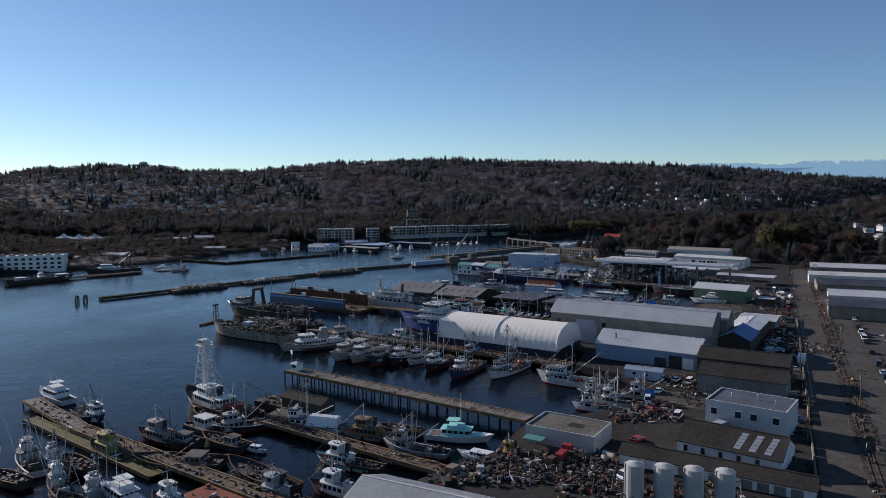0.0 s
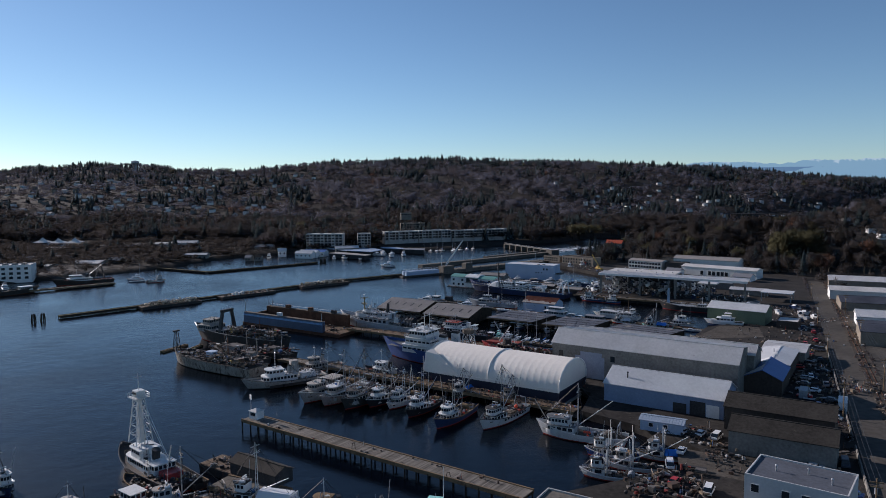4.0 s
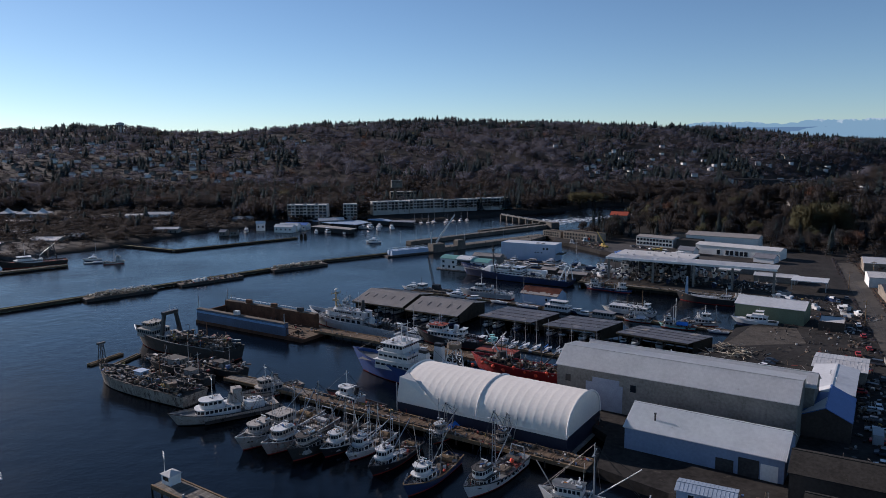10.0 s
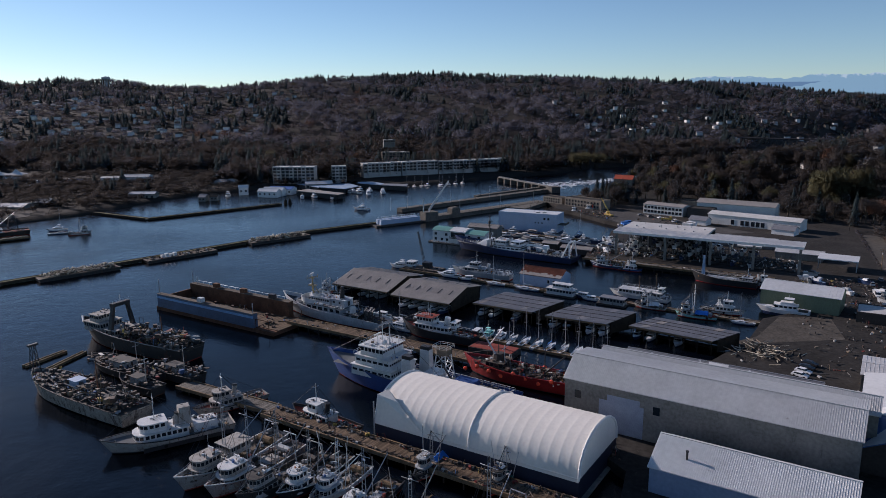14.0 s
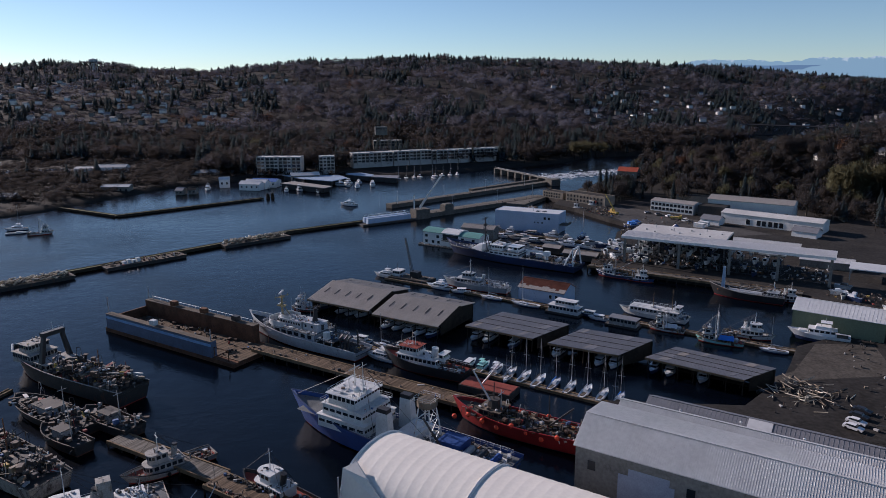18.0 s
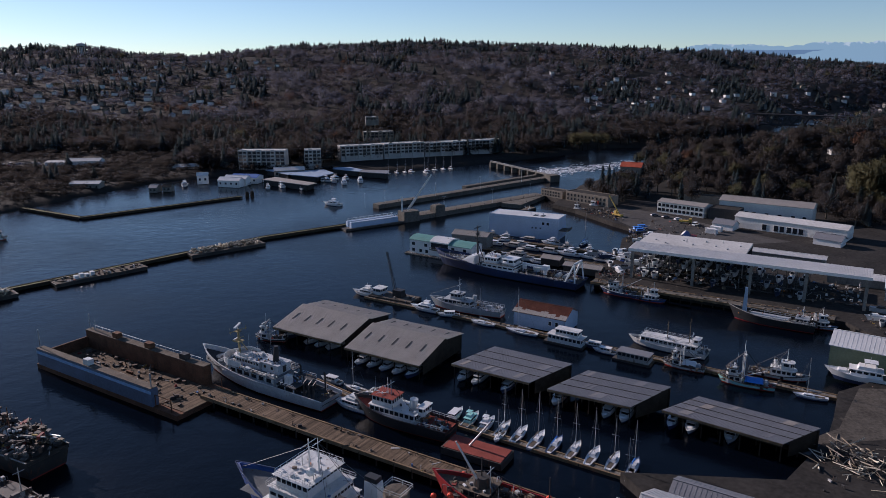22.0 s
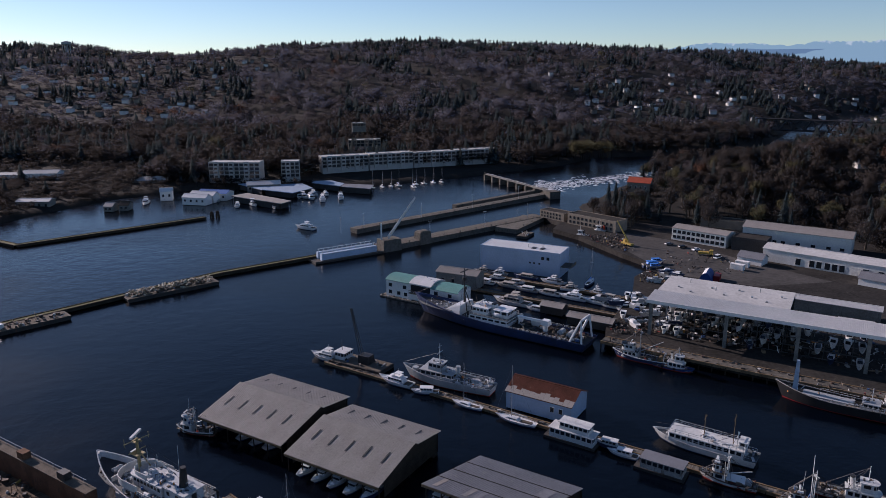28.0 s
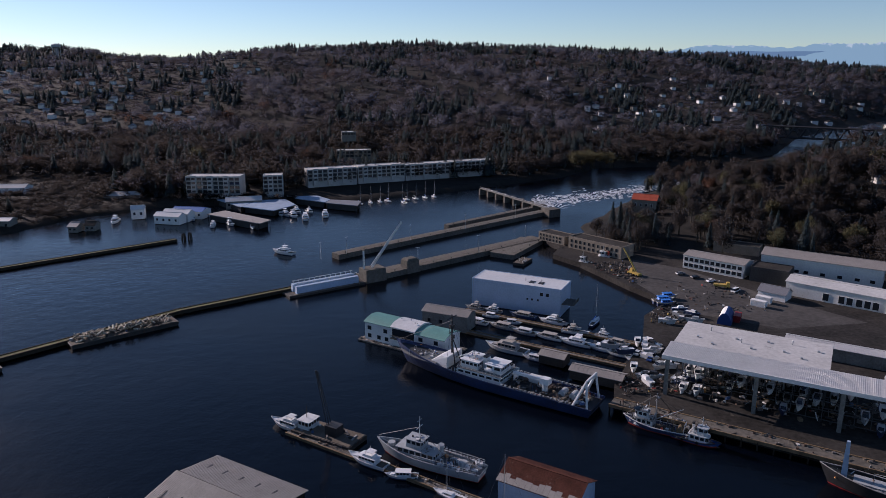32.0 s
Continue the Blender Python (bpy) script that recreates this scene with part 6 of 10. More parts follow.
# foreground moorings
DULLY = mat("faded_yellow_paint", (0.3, 0.25, 0.08), 0.7, 0, 0.2, 0.4, rust=0.3)
e = yacht(-131, 226, 142, 20, "white wooden motor yacht beside the pier head", WHITE, WHITE)
mast(e, 2, 5, 9, 0.09)
seiner(-112.5, 208.5, -40, 17.5, "blue and white seiner alongside the pier", NAVYH, WHITE, 3, boot=BLUEH).location = (-102.5, 200.8, 0)
seiner(-106, 173.5, 130, 20, "grey steel seiner with tall gallows", WHITE, GREYP, 5)
seiner(-90, 158.0, 128, 16, "black hulled gillnetter with raised drums", BLACK, WHITE, 6)
e = yacht(-76, 152, 138, 19, "white and blue seine boat with a raised house", BLUEH, WHITE)
mast(e, 1, 4, 11, 0.12, spread=1.2)
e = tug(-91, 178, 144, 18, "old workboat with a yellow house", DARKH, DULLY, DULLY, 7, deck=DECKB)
mast(e, -3, 2, 9, 0.14, WORN)
tug(-82.5, 186.5, 150, 19, "tired brown workboat with a tall stack", RUSTST, WORN, BLACK, 8)
# steam-era tug with a lattice tower
e = tug(-81.5, 220.5, 138, 34, "black harbour tug with a tall lattice fire tower", BLACK, WHITE, BLACK, 10, deck=DARKH)
lattice(e, "lattice_tower", 5.5, 0, 7.0, 18.8, 4.4, 1.9, WHITE, 0.15, 5)
part("tower_trunk", Msh().box(4.8, -0.7, 7.0, 6.2, 0.7, 18.8, 0.2, 0.2), WHITE, e)
part("tower_cabin", Msh().box(4.2, -1.2, 18.9, 6.8, 1.2, 20.6, 0.1, 0.1), WHITE, e, "white lookout cabin")
part("tower_window", Msh().box(6.7, -1.0, 19.6, 6.82, 1.0, 20.3).box(4.3, -1.26, 19.6, 6.6, -1.16, 20.3).box(4.3, 1.16, 19.6, 6.6, 1.26, 20.3), GLASS, e)
rails(e, [(3.6, -1.9), (7.4, -1.9), (7.4, 1.9), (3.6, 1.9), (3.6, -1.9)], 18.9)
mast(e, 5.5, 20.6, 25, 0.1, WHITE, spread=1.0)
part("tower_platform", Msh().box(3.5, -2.0, 18.7, 7.5, 2.0, 18.9), WHITE, e)
for s in (-1, 1):
    boom(e, (-6, s * 2.2, 3), (4.6, s * 0.6, 18), 0.13, WHITE, "tower_stay")
    boom(e, (-2.5, s * 3.2, 3), (4.8, s * 0.7, 16), 0.1, WHITE, "tower_stay")
house(e, -7, -3, 5.5, 2.2, 2.4, WHITE)
boom(e, (-8, 0, 3), (-13, 1.2, 11), 0.16, WHITE)
part("crate", Msh().box(-11.5, -2.4, 1.9, -7.4, 2.0, 3.4, 0.1, 0.1), REDH, e, "red deck house")
clutter(e, -15, -3, 7, 1.9, 34, 101)
e = seiner(-62.5, 186.2, -152, 20, "tall grey and white seiner with a black hull", BLACK, GREYP, 12, poles=False)
gable("net_shed", "dark timber net shed on the wharf", (-47.5, 203.5), (-34.5, 194.5), 5.5, 5.4, 6.6, WALLDK, ROOFD, base=2.4, rib=0)
e = vessel("mooring_barge", "dark timber barge with a littered deck", "barge", -48, 208.5, -35)
part("hull", Msh().box(-9, -3.6, -0.5, 9, 3.6, 2.0, -0.4, 0), DARKH, e)
part("deck", Msh().box(-8.9, -3.5, 2.0, 8.9, 3.5, 2.15), DOCKW, e)
clutter(e, -8, 8, 6, 2.15, 22, 102, (RUSTST,))
mast(e, 8, 2, 10, 0.22, WORN, spread=1.4)
e = seiner(-46, 193.5, 162, 20, "boat wrapped in white winter sheeting", WHITE, CLEANW, 13, poles=False)
part("winter_cover", Msh().box(-8.5, -2.5, 1.6, 1.0, 2.5, 4.2, 0.8, 1.4), CLEANW, e, "white shrink-wrap cover")
tug(-31.5, 168.5, 150, 17, "aqua and white workboat with a square house", AQUA, WHITE, BLACK, 14)
tug(-28.5, 186.0, 160, 19, "brown wooden halibut boat with a worn house", WORN, TIMBER, BLACK, 15, deck=DECKR)
seiner(-15.5, 176.0, 155, 18, "old grey troller in need of paint", WORN, WORN, 16)
e = yacht(13, 178, -15, 18, "aqua and white motor cruiser with a tall mast", WHITE, AQUA)
mast(e, 0, 5, 13, 0.1)
tug(-30.0, 152, 148, 17, "white workboat with a square grey house", DARKH, WHITE, BLACK, 18)
tug(-42, 150, 150, 15, "old workboat with a grey pilot house", BLACK, GREYP, BLACK, 19)
yacht(3, 170, 150, 12, "small white cruiser by the float", None, None, False)
tug(12, 168.5, 150, 10, "small yellow-decked skiff by the yard", WHITE, YELLOW, BLACK, 24)
# open dark hulls laid up between the piers
for x, y, h, L, B, lab, n_ in ((-42, 156.5, 140, 25, 6.4, "long rusty open hull with bare frames", 40), (-64, 165, 174, 23, 8, "dark laid-up barge hull heaped with gear", 60), (-57, 178.5, 145, 17, 5.4, "low dark workboat hull under repair", 30),
                               (-71, 181, 152, 19, 5.6, "dark wooden hull with a stripped deck", 30), (-68, 200, 140, 15, 4.8, "black lighter moored at the tug's stern", 26), (-58, 203.5, 140, 13, 4.6, "dark lighter with rope and nets", 22),
                               (-88, 164.5, 142, 15, 5, "dark net barge beside the float", 30), (-99, 156, 150, 14, 4.6, "low dark seine skiff", 22), (-20, 162, 150, 13, 4.4, "dark hulled tender with loose gear", 22), (-8, 163, 152, 12, 4.2, "weathered skiff full of nets", 20),
                               (-76, 141.5, 142, 16, 5, "dark work barge near the pier", 30), (-12, 186.5, 155, 13, 4.4, "brown timber lighter beside the pier", 20)):
    e = vessel("laid_up_hull", lab, "hulk", x, y, h, "laid-up hulls")
    dz = hull(e, L, B, (L * 0.1 + 0.6, 1.7, 1.9), DARKH, DECKB if n_ == 30 else DARKH, RUSTST, 0.7, trim=RUSTST if n_ == 40 else TIMBER, stern=0.8, full=2.6)
    clutter(e, -L * 0.44, L * 0.32, B * 0.75, dz, n_, int(L * B * 10), (RUSTST,))
    if L > 16:
        house(e, -L * 0.3, -L * 0.12, B * 0.55, dz, 2.2, R.choice((WORN, GREYP, DECKB)), roof=DARKH)
        mast(e, L * 0.05, dz, dz + 8, 0.14, BLACK)
        boom(e, (L * 0.05, 0, dz + 1), (-L * 0.22, 1.5, dz + 5.5), 0.14, BLACK)
yacht(-50.5, 174.5, 160, 6, "small white launch between the hulls", None, None, False)
seiner(-78, 150.5, 128, 17, "black gillnetter with two raised net drums", BLACK, GREYP, 20)
seiner(-96.5, 168, 132, 15, "grey-decked troller with a forest of poles", DARKH, WHITE, 26)
tug(-62.5, 147, 140, 16, "white and pale blue seine boat with a flat house", BLUEH, WHITE, WHITE, 27)
seiner(-103, 151, 135, 16, "white gillnetter by the outer float", WHITE, WHITE, 28)
e = vessel("floating_hut", "white hut on a dark raft", "float", -67, 192.5, -38)
part("float", Msh().box(-5, -3.2, -0.4, 5, 3.2, 0.9), DARKH, e)
house(e, -1.5, 3.4, 3.6, 0.9, 2.5, WHITE)
clutter(e, -4.6, -1.6, 5, 0.9, 8, 131, (RUSTST,))
e = vessel("red_float", "red-brown steel float beside the pier", "float", -47.5, 142.5, -36)
part("hull", Msh().box(-8, -4, -0.4, 8, 4, 1.7), RUSTST, e)
part("deck", Msh().box(-7.9, -3.9, 1.7, 7.9, 3.9, 1.82), mat("rust_red_deck", (0.22, 0.075, 0.045), 0.9, 0, 0.25, 0.3, rust=0.3), e)
clutter(e, -7, 7, 6, 1.82, 5, 132, (RUSTST,))
# slip beside the long pier
e = seiner(31.5, 237.0, 156, 26, "white steel longliner with a raked bow and long bowsprit boom", WHITE, WHITE, 21, poles=False, houselen=0.3)
boom(e, (9, 0, 3), (13.5, 0, 10), 0.16, WORN)
for k in range(3):
    part("float_buoy", Msh().ball((-3 + 0.7 * k, 2.6, 3), 0.4), ORANGE, e)
seiner(38, 206.5, 160, 15, "white troller with raised poles", WHITE, WHITE, 22)
seiner(45, 212.0, 158, 15, "pale troller crowded with rigging", WHITE, WORN, 23)
seiner(55, 217.5, 165, 15, "white gillnetter under a blue tarpaulin", WHITE, WHITE, 24, tarp=BLUET)
seiner(42, 220.0, 160, 14, "white and blue steel crabber", BLUEH, WHITE, 25)
# hulls at the fish pier
e = vessel("hulk", "derelict wooden hull with peeling pale sides", "hulk", -86, 313.5, 147)
dz = hull(e, 50, 12, (5.2, 4.2, 4.0), mat("bleached_plank_hull", (0.3, 0.27, 0.23), 0.9, 0, 0.35, 0.3, rust=0.75, rustcol=(0.07, 0.05, 0.04)), DARKH, DARKH, 0.5, trim=DARKH, stern=0.8, full=3.2, rake=0.04)
part("deck_load", Msh().heap(-23, -4.6, 19, 4.6, dz, 260, 31, 0.95, 1.6).heap(-20, -4.4, 2, 4.4, dz, 160, 131, 1.2, 2.6), SCRAPM, e)["kind"] = "stuff"
boom(e, (-20, -3, dz + 1), (-4, 3, dz + 1.5), 0.2, TIMBER)
house(e, 0, 3.5, 3, dz, 3.0, WALLB, win=False)
house(e, -6, -2.4, 3.4, dz, 2.3, WALLB, roof=DECKB)
house(e, -15, -11, 4, dz, 2.0, WORN, roof=DARKH, win=False)
mast(e, -8, dz, dz + 10, 0.2, RUSTST)
lattice(e, "gantry", 23.5, 0, 4.5, 12.5, 2.2, 1.0, BLACK, 0.12, 3)
part("lamp_bar", Msh().box(23, -1.4, 12.4, 24, 1.4, 13), BLACK, e)
for x, y, h, L, B, lab, n_ in ((-84, 336, 147, 34, 9.5, "dark burnt-out barge heaped with wreckage", 150), (-66.5, 331.5, 147, 21, 7, "dark rusty workboat hull beside the pier", 70), (-74, 322.5, 147, 18, 6, "weathered hull with a stripped pale deck", 40)):
    e = vessel("laid_up_hull", lab, "hulk", x, y, h, "laid-up hulls")
    dz = hull(e, L, B, (3.4, 2.6, 2.8), DARKH, DARKH, RUSTST, 0.6, trim=DARKH, stern=0.85, full=3.0)
    part("deck_load", Msh().heap(-L * 0.45, -B * 0.42, L * 0.38, B * 0.42, dz, n_, n_, 1.0, 2.2), SCRAPM, e)["kind"] = "stuff"
    house(e, -L * 0.1, L * 0.12, B * 0.5, dz, 2.3, WORN, roof=DARKH, win=False)
    mast(e, -L * 0.2, dz, dz + 9, 0.16, WORN, spread=1.2)
e = vessel("trawler", "rust-streaked stern trawler with a black gallows frame", "trawler", -90, 359, 150)
dz = hull(e, 56, 12, (7.2, 5.0, 5.0), DARKH, DECKB, REDB, 0.9, trim=WORN, stern=0.85, full=2.8)
z = house(e, 12, 21, 8.5, dz + 0.5, 3.0, WORN)
z = house(e, 14, 19, 6.5, z, 2.3, WORN)
house(e, 3.6, 9.0, 9.6, dz, 2.4, WORN, gap=1.6)
for s in (-1, 1):
    g = Msh()
    x0, y0, x1_, y1 = 6.2, s * 4.9, 6.2, s * 2.6
    for a, b in (((-0.9, -0.55), (0.9, -0.55)), ((0.9, -0.55), (0.9, 0.55)), ((0.9, 0.55), (-0.9, 0.55)), ((-0.9, 0.55), (-0.9, -0.55))):
        g.add([(x0 + a[0], y0 + a[1], dz), (x0 + b[0], y0 + b[1], dz), (x1_ + b[0] * 0.7, y1 + b[1] * 0.8, dz + 11), (x1_ + a[0] * 0.7, y1 + a[1] * 0.8, dz + 11)], [(0, 1, 2, 3)])
    part("gallows_leg", g, BLACK, e)
part("gallows_beam", Msh().box(5.4, -3.4, dz + 10.2, 7.0, 3.4, dz + 11.4), BLACK, e)
rails(e, [(5.5, -3.2), (5.5, 3.2)], dz + 11.4)
part("bow_rim", Msh().rod((23, 3.0, 6.6), (27.5, 0.3, 7.4), 0.3, 5).rod((23, -3.0, 6.6), (27.5, -0.3, 7.4), 0.3, 5), WHITE, e, "white bow rim")
mast(e, 6, dz + 10, dz + 14, 0.1)
part("deck_load", Msh().heap(-26, -5, 3, 5, dz, 420, 33, 1.2, 3.4).heap(13, -3.5, 20, 3.5, dz + 5.8, 22, 133, 0.6), SCRAPM, e)["kind"] = "stuff"
boom(e, (-6, 2, dz + 1), (-26, -1, dz + 4), 0.35, WORN)
boom(e, (-10, -3, dz + 1), (-27, -4, dz + 3), 0.3, WHITE)
mast(e, -14, dz, dz + 9, 0.2, RUSTST)
e = tug(-67.0, 282.5, -150, 31, "pale grey tug with a tall funnel", WORN, WHITE, WORN, 34, deck=DECKG, boot=BLACK)
part("stack", Msh().box(-5.4, -1.4, 3.9, -2.4, 1.4, 8.4, 0.15, 0.1), WORN, e, "tall square stack")
part("black_wale", Msh().box(-14.6, -4.72, 0.3, 6.5, -4.5, 1.3).box(-14.6, 4.5, 0.3, 6.5, 4.72, 1.3), BLACK, e)
part("after_house", Msh().box(-11.5, -2.4, 1.6, -5.6, 2.4, 3.8, 0.1, 0.1), WHITE, e)
part("stern_gear", Msh().heap(-14, -3, -5, 3, 1.6, 24, 341, 0.7).heap(-11, -2, -6, 2, 3.8, 16, 342, 0.6), PALEGEAR, e)["kind"] = "stuff"
tug(-52, 303, -140, 21, "worn white tug tucked behind its neighbours", WORN, WORN, WORN, 35)
e = seiner(-43.0, 264.5, -125, 30, "tall white ex-minesweeper hull with flaking paint", WORN, WORN, 36, poles=False, fbs=0.95)
house(e, -4, 2, 5, 3.9, 2.2, WORN)
seiner(-35.6, 261.5, -124, 27, "pinkish faded wooden fishing vessel", mat("faded_rose_paint", (0.4, 0.3, 0.26), 0.8, 0, 0.25, 0.4, rust=0.6), WORN, 37, poles=False)
seiner(-28.2, 257.8, -124, 26, "dark weathered old wooden vessel", DARKH, WORN, 38, poles=False)
seiner(-20.4, 260, -124, 22, "black-hulled seiner with a white house", BLACK, WHITE, 39)
seiner(-13.6, 258, -123, 19, "small white gillnetter with fine rigging", WHITE, WHITE, 40)
seiner(-7.2, 249.5, -122, 21, "black and white steel crabber", BLACK, WHITE, 41)
seiner(1.6, 239, -122, 23, "navy hulled schooner-type fishing boat with blue tarp", NAVYH, WHITE, 42, tarp=None)
e = seiner(15.0, 237.8, -128, 25, "white longliner with portholes along its side", WHITE, WHITE, 43, poles=False)
for k in range(8):
    for s in (-1, 1):
        part("porthole", Msh().box(-8 + 1.6 * k, s * 3.38 - 0.06, 1.6, -7.3 + 1.6 * k, s * 3.38 + 0.06, 2.1), GLASS, e)
part("float_buoy", Msh().ball((-6, 1, 3.2), 0.6), ORANGE, e)
seiner(23.5, 262, -125, 15, "dark working boat close under the shed", DARKH, WORN, 44, tarp=GREENT)
seiner(7.5, 268, -125, 15, "small dark boat at the pier with a blue cover", DARKH, WORN, 45, tarp=BLUET)
e = tug(-25.8, 305.0, 143, 23, "small tug with a white house and red deck", BLACK, WHITE, BLACK, 46, deck=DECKR)
# research ship with blue hull
e = vessel("research_ship", "blue-hulled research ship with a white superstructure", "ship", 6.0, 318.5, 147)
dz = hull(e, 64, 14, (7.8, 5.2, 4.6), BLUEH, DECKG, REDB, 1.0, trim=NAVYH, stern=0.9, full=2.4, rake=0.09)
part("forecastle_deck", Msh().box(15, -4.6, 5.6, 26, 4.6, 5.8, 0.4, 1.8), DECKG, e)
z = house(e, 3, 17.5, 12.4, dz, 3.0, WHITE, gap=2.2, wz=0.45, wh=0.22)
z = house(e, 4, 16.5, 11.0, z, 2.7, WHITE, gap=2.0, wz=0.4, wh=0.25)
rails(e, [(3.5, -5.6), (17, -5.6), (17, 5.6), (3.5, 5.6)], z)
z3 = house(e, 6.5, 15, 9.8, z, 2.7, WHITE, gap=1.2, tx=0.4, name="bridge", over=0.5)
rails(e, [(6, -5), (15, -5), (15, 5), (6, 5), (6, -5)], z3)
mast(e, 10.5, z3, z3 + 6.5, 0.2, WHITE, spread=2.2)
part("radar", Msh().box(12.2, -1.8, z3 + 2.2, 12.6, 1.8, z3 + 2.5).rod((12.4, 0, z3), (12.4, 0, z3 + 2.2), 0.12, 5), WHITE, e)
part("satellite_dome", Msh().ball((8, 2.5, z3 + 1.3), 0.9), WHITE, e)
for s in (-1, 1):
    part("funnel", Msh().box(-3.6, s * 4.6 - 1.2, dz, 0.2, s * 4.6 + 1.2, dz + 7.6, 0.4, 0.2), WHITE, e)
    part("funnel_cap", Msh().box(-3.0, s * 4.6 - 0.9, dz + 7.6, -0.2, s * 4.6 + 0.9, dz + 8.6), BLACK, e)
part("deckhouse", Msh().box(-9, -5, dz, -3.8, 5, dz + 2.6), WHITE, e)
lattice(e, "derrick_tower", -10.5, 0, dz + 0.4, dz + 9.5, 5.0, 2.8, WHITE, 0.18, 3)
part("tower_platform", Msh().rod((-10.5, 0, dz + 9.5), (-10.5, 0, dz + 11.0), 2.4, 10, 2.4), DECKB, e)
rails(e, [(-12.8, -2), (-8.2, -2), (-8.2, 2), (-12.8, 2), (-12.8, -2)], dz + 11)
boom(e, (-17, 3, dz + 1), (-13, 5.5, dz + 9.5), 0.35, BLACK)
part("workshop_van", Msh().box(-20, -3.5, dz, -14, 1.5, dz + 2.6), BLUEH, e, "blue deck container")
clutter(e, -30, -13, 10, dz, 22, 51, (BLUEH, WHITE, RUSTST, BLACK, GREYP))
dress(e, 64, 13, dz, ((3.5, 16, 10, dz + 5.9), (7, 14.5, 9, z3)), 201, gear=PALEGEAR)
for k in range(5):
    part("winch", Msh().rod((-28 + 3.4 * k, -2.2, dz + 0.9), (-28 + 3.4 * k, 1.8, dz + 0.9), 0.8, 9), (BLUEH, BLACK, GREYP)[k % 3], e)
# red ship
e = vessel("red_ship", "red-hulled workboat strung with orange floats", "ship", 37.5, 325.5, 148)
dz = hull(e, 38, 10, (5.6, 3.8, 4.2), REDH, DECKB, BLACK, 0.8, trim=REDH, stern=0.85)
part("deck_load", Msh().heap(-17, -4, 14, 4, dz, 190, 52, 0.95, 1.8), SCRAPM, e)["kind"] = "stuff"
house(e, 4, 10, 6, dz, 2.4, DECKB)
part("tank", Msh().rod((7, 0, dz + 2.4), (7, 0, dz + 4.6), 2.0, 9, 1.6), DARKH, e)
for px, py in ((7, 0), (-8, 1)):
    mast(e, px, dz, dz + 9, 0.2, BLACK)
boom(e, (6, 1, dz + 2), (12, 2, dz + 12), 0.3, STEEL, "crane_jib")
boom(e, (-8, 1, dz + 1), (-15, 2, dz + 8), 0.25, BLACK)
for k in range(16):
    s = -1 if k % 2 else 1
    part("float_buoy", Msh().ball((16 - 2.0 * k, s * 4.7 - 0.2, 2.4 + 0.7 * (k % 3)), 0.7), ORANGE, e)
dress(e, 38, 9.5, dz, ((4, 10, 5.6, dz + 2.6),), 202, rail=False)
def screen(e, x0, x1, w, z, h, m, name="bulwark_screen", t=0.12):
    """A breast-high screen round a deck's bowed front, open aft."""
    n = 10
    xc = x1 - w / 2
    pts = [(x0, -w / 2)] + [(xc + w / 2 * math.sin(math.pi * k / n), -w / 2 * math.cos(math.pi * k / n)) for k in range(n + 1)] + [(x0, w / 2)]
    q = [(a - (t if a > xc else 0), b * (1 - 2 * t / w)) for a, b in pts]
    g = Msh()
    for k in range(len(pts) - 1):
        (ax, ay), (bx, by), (cx, cy), (dx, dy) = pts[k], pts[k + 1], q[k + 1], q[k]
        g.add([(ax, ay, z), (bx, by, z), (cx, cy, z), (dx, dy, z), (ax, ay, z + h), (bx, by, z + h), (cx, cy, z + h), (dx, dy, z + h)], [(4, 5, 6, 7), (0, 1, 5, 4), (2, 3, 7, 6)])
    return part(name, g, m, e)


# white ship at the dry dock pier
MASTY = mat("ochre_mast_paint", (0.34, 0.25, 0.11), 0.6, 0, 0.15, 0.5, rust=0.3)
e = vessel("white_ship", "greyed white former patrol ship with an ochre mast and black funnel", "ship", -27.2, 390.0, 146)
dz = hull(e, 52, 10.8, (7.4, 4.0, 3.2), SHIPG, DKDECK, REDB, 1.2, trim=WHITE, stern=0.78, full=3.0, rake=0.1, n=24, flare=0.45)
part("forecastle_deck", Msh().prism([(8.5, -4.6), (16, -4.4), (21, -3.2), (23.6, -1.2), (23.6, 1.2), (21, 3.2), (16, 4.4), (8.5, 4.6)], 4.3, 4.5), DECKG, e)
part("breakwater", Msh().box(15.4, -3.4, 4.5, 15.7, 3.4, 5.6), SHIPG, e)
part("shelter_deck_side", Msh().box(-9.5, -5.0, dz, 12, -4.85, dz + 1.3).box(-9.5, 4.85, dz, 12, 5.0, dz + 1.3), SHIPG, e)
z1 = house(e, -8, 13.5, 8.4, dz, 3.2, SHIPG, gap=2.6, wz=0.42, wh=0.36, rnd=0.9, roof=DECKG)
for k in range(7):
    for s_ in (-1, 1):
        part("stanchion", Msh().box(-9.2 + 3 * k, s_ * 4.9 - 0.12, dz + 1.3, -8.9 + 3 * k, s_ * 4.9 + 0.12, z1 - 0.05), SHIPG, e)
part("boat_deck", Msh().box(-9.6, -5.0, z1 - 0.08, 6, 5.0, z1 + 0.06), DECKG, e)
screen(e, 4, 14.2, 9.4, z1 + 0.06, 1.7, WHITE, "bridge_wing_screen")
z2 = house(e, -1.5, 9.8, 5.6, z1, 2.4, SHIPG, gap=1.1, name="wheelhouse", rnd=0.6, roof=SHIPG, wz=0.5, wh=0.3)
screen(e, 3.5, 9.6, 5.2, z2, 1.0, WHITE, "monkey_island_screen")
house(e, -8.6, -2.0, 5.0, z1, 2.7, SHIPG, gap=2.4, name="boat_deck_house", roof=SHIPG, win=False)
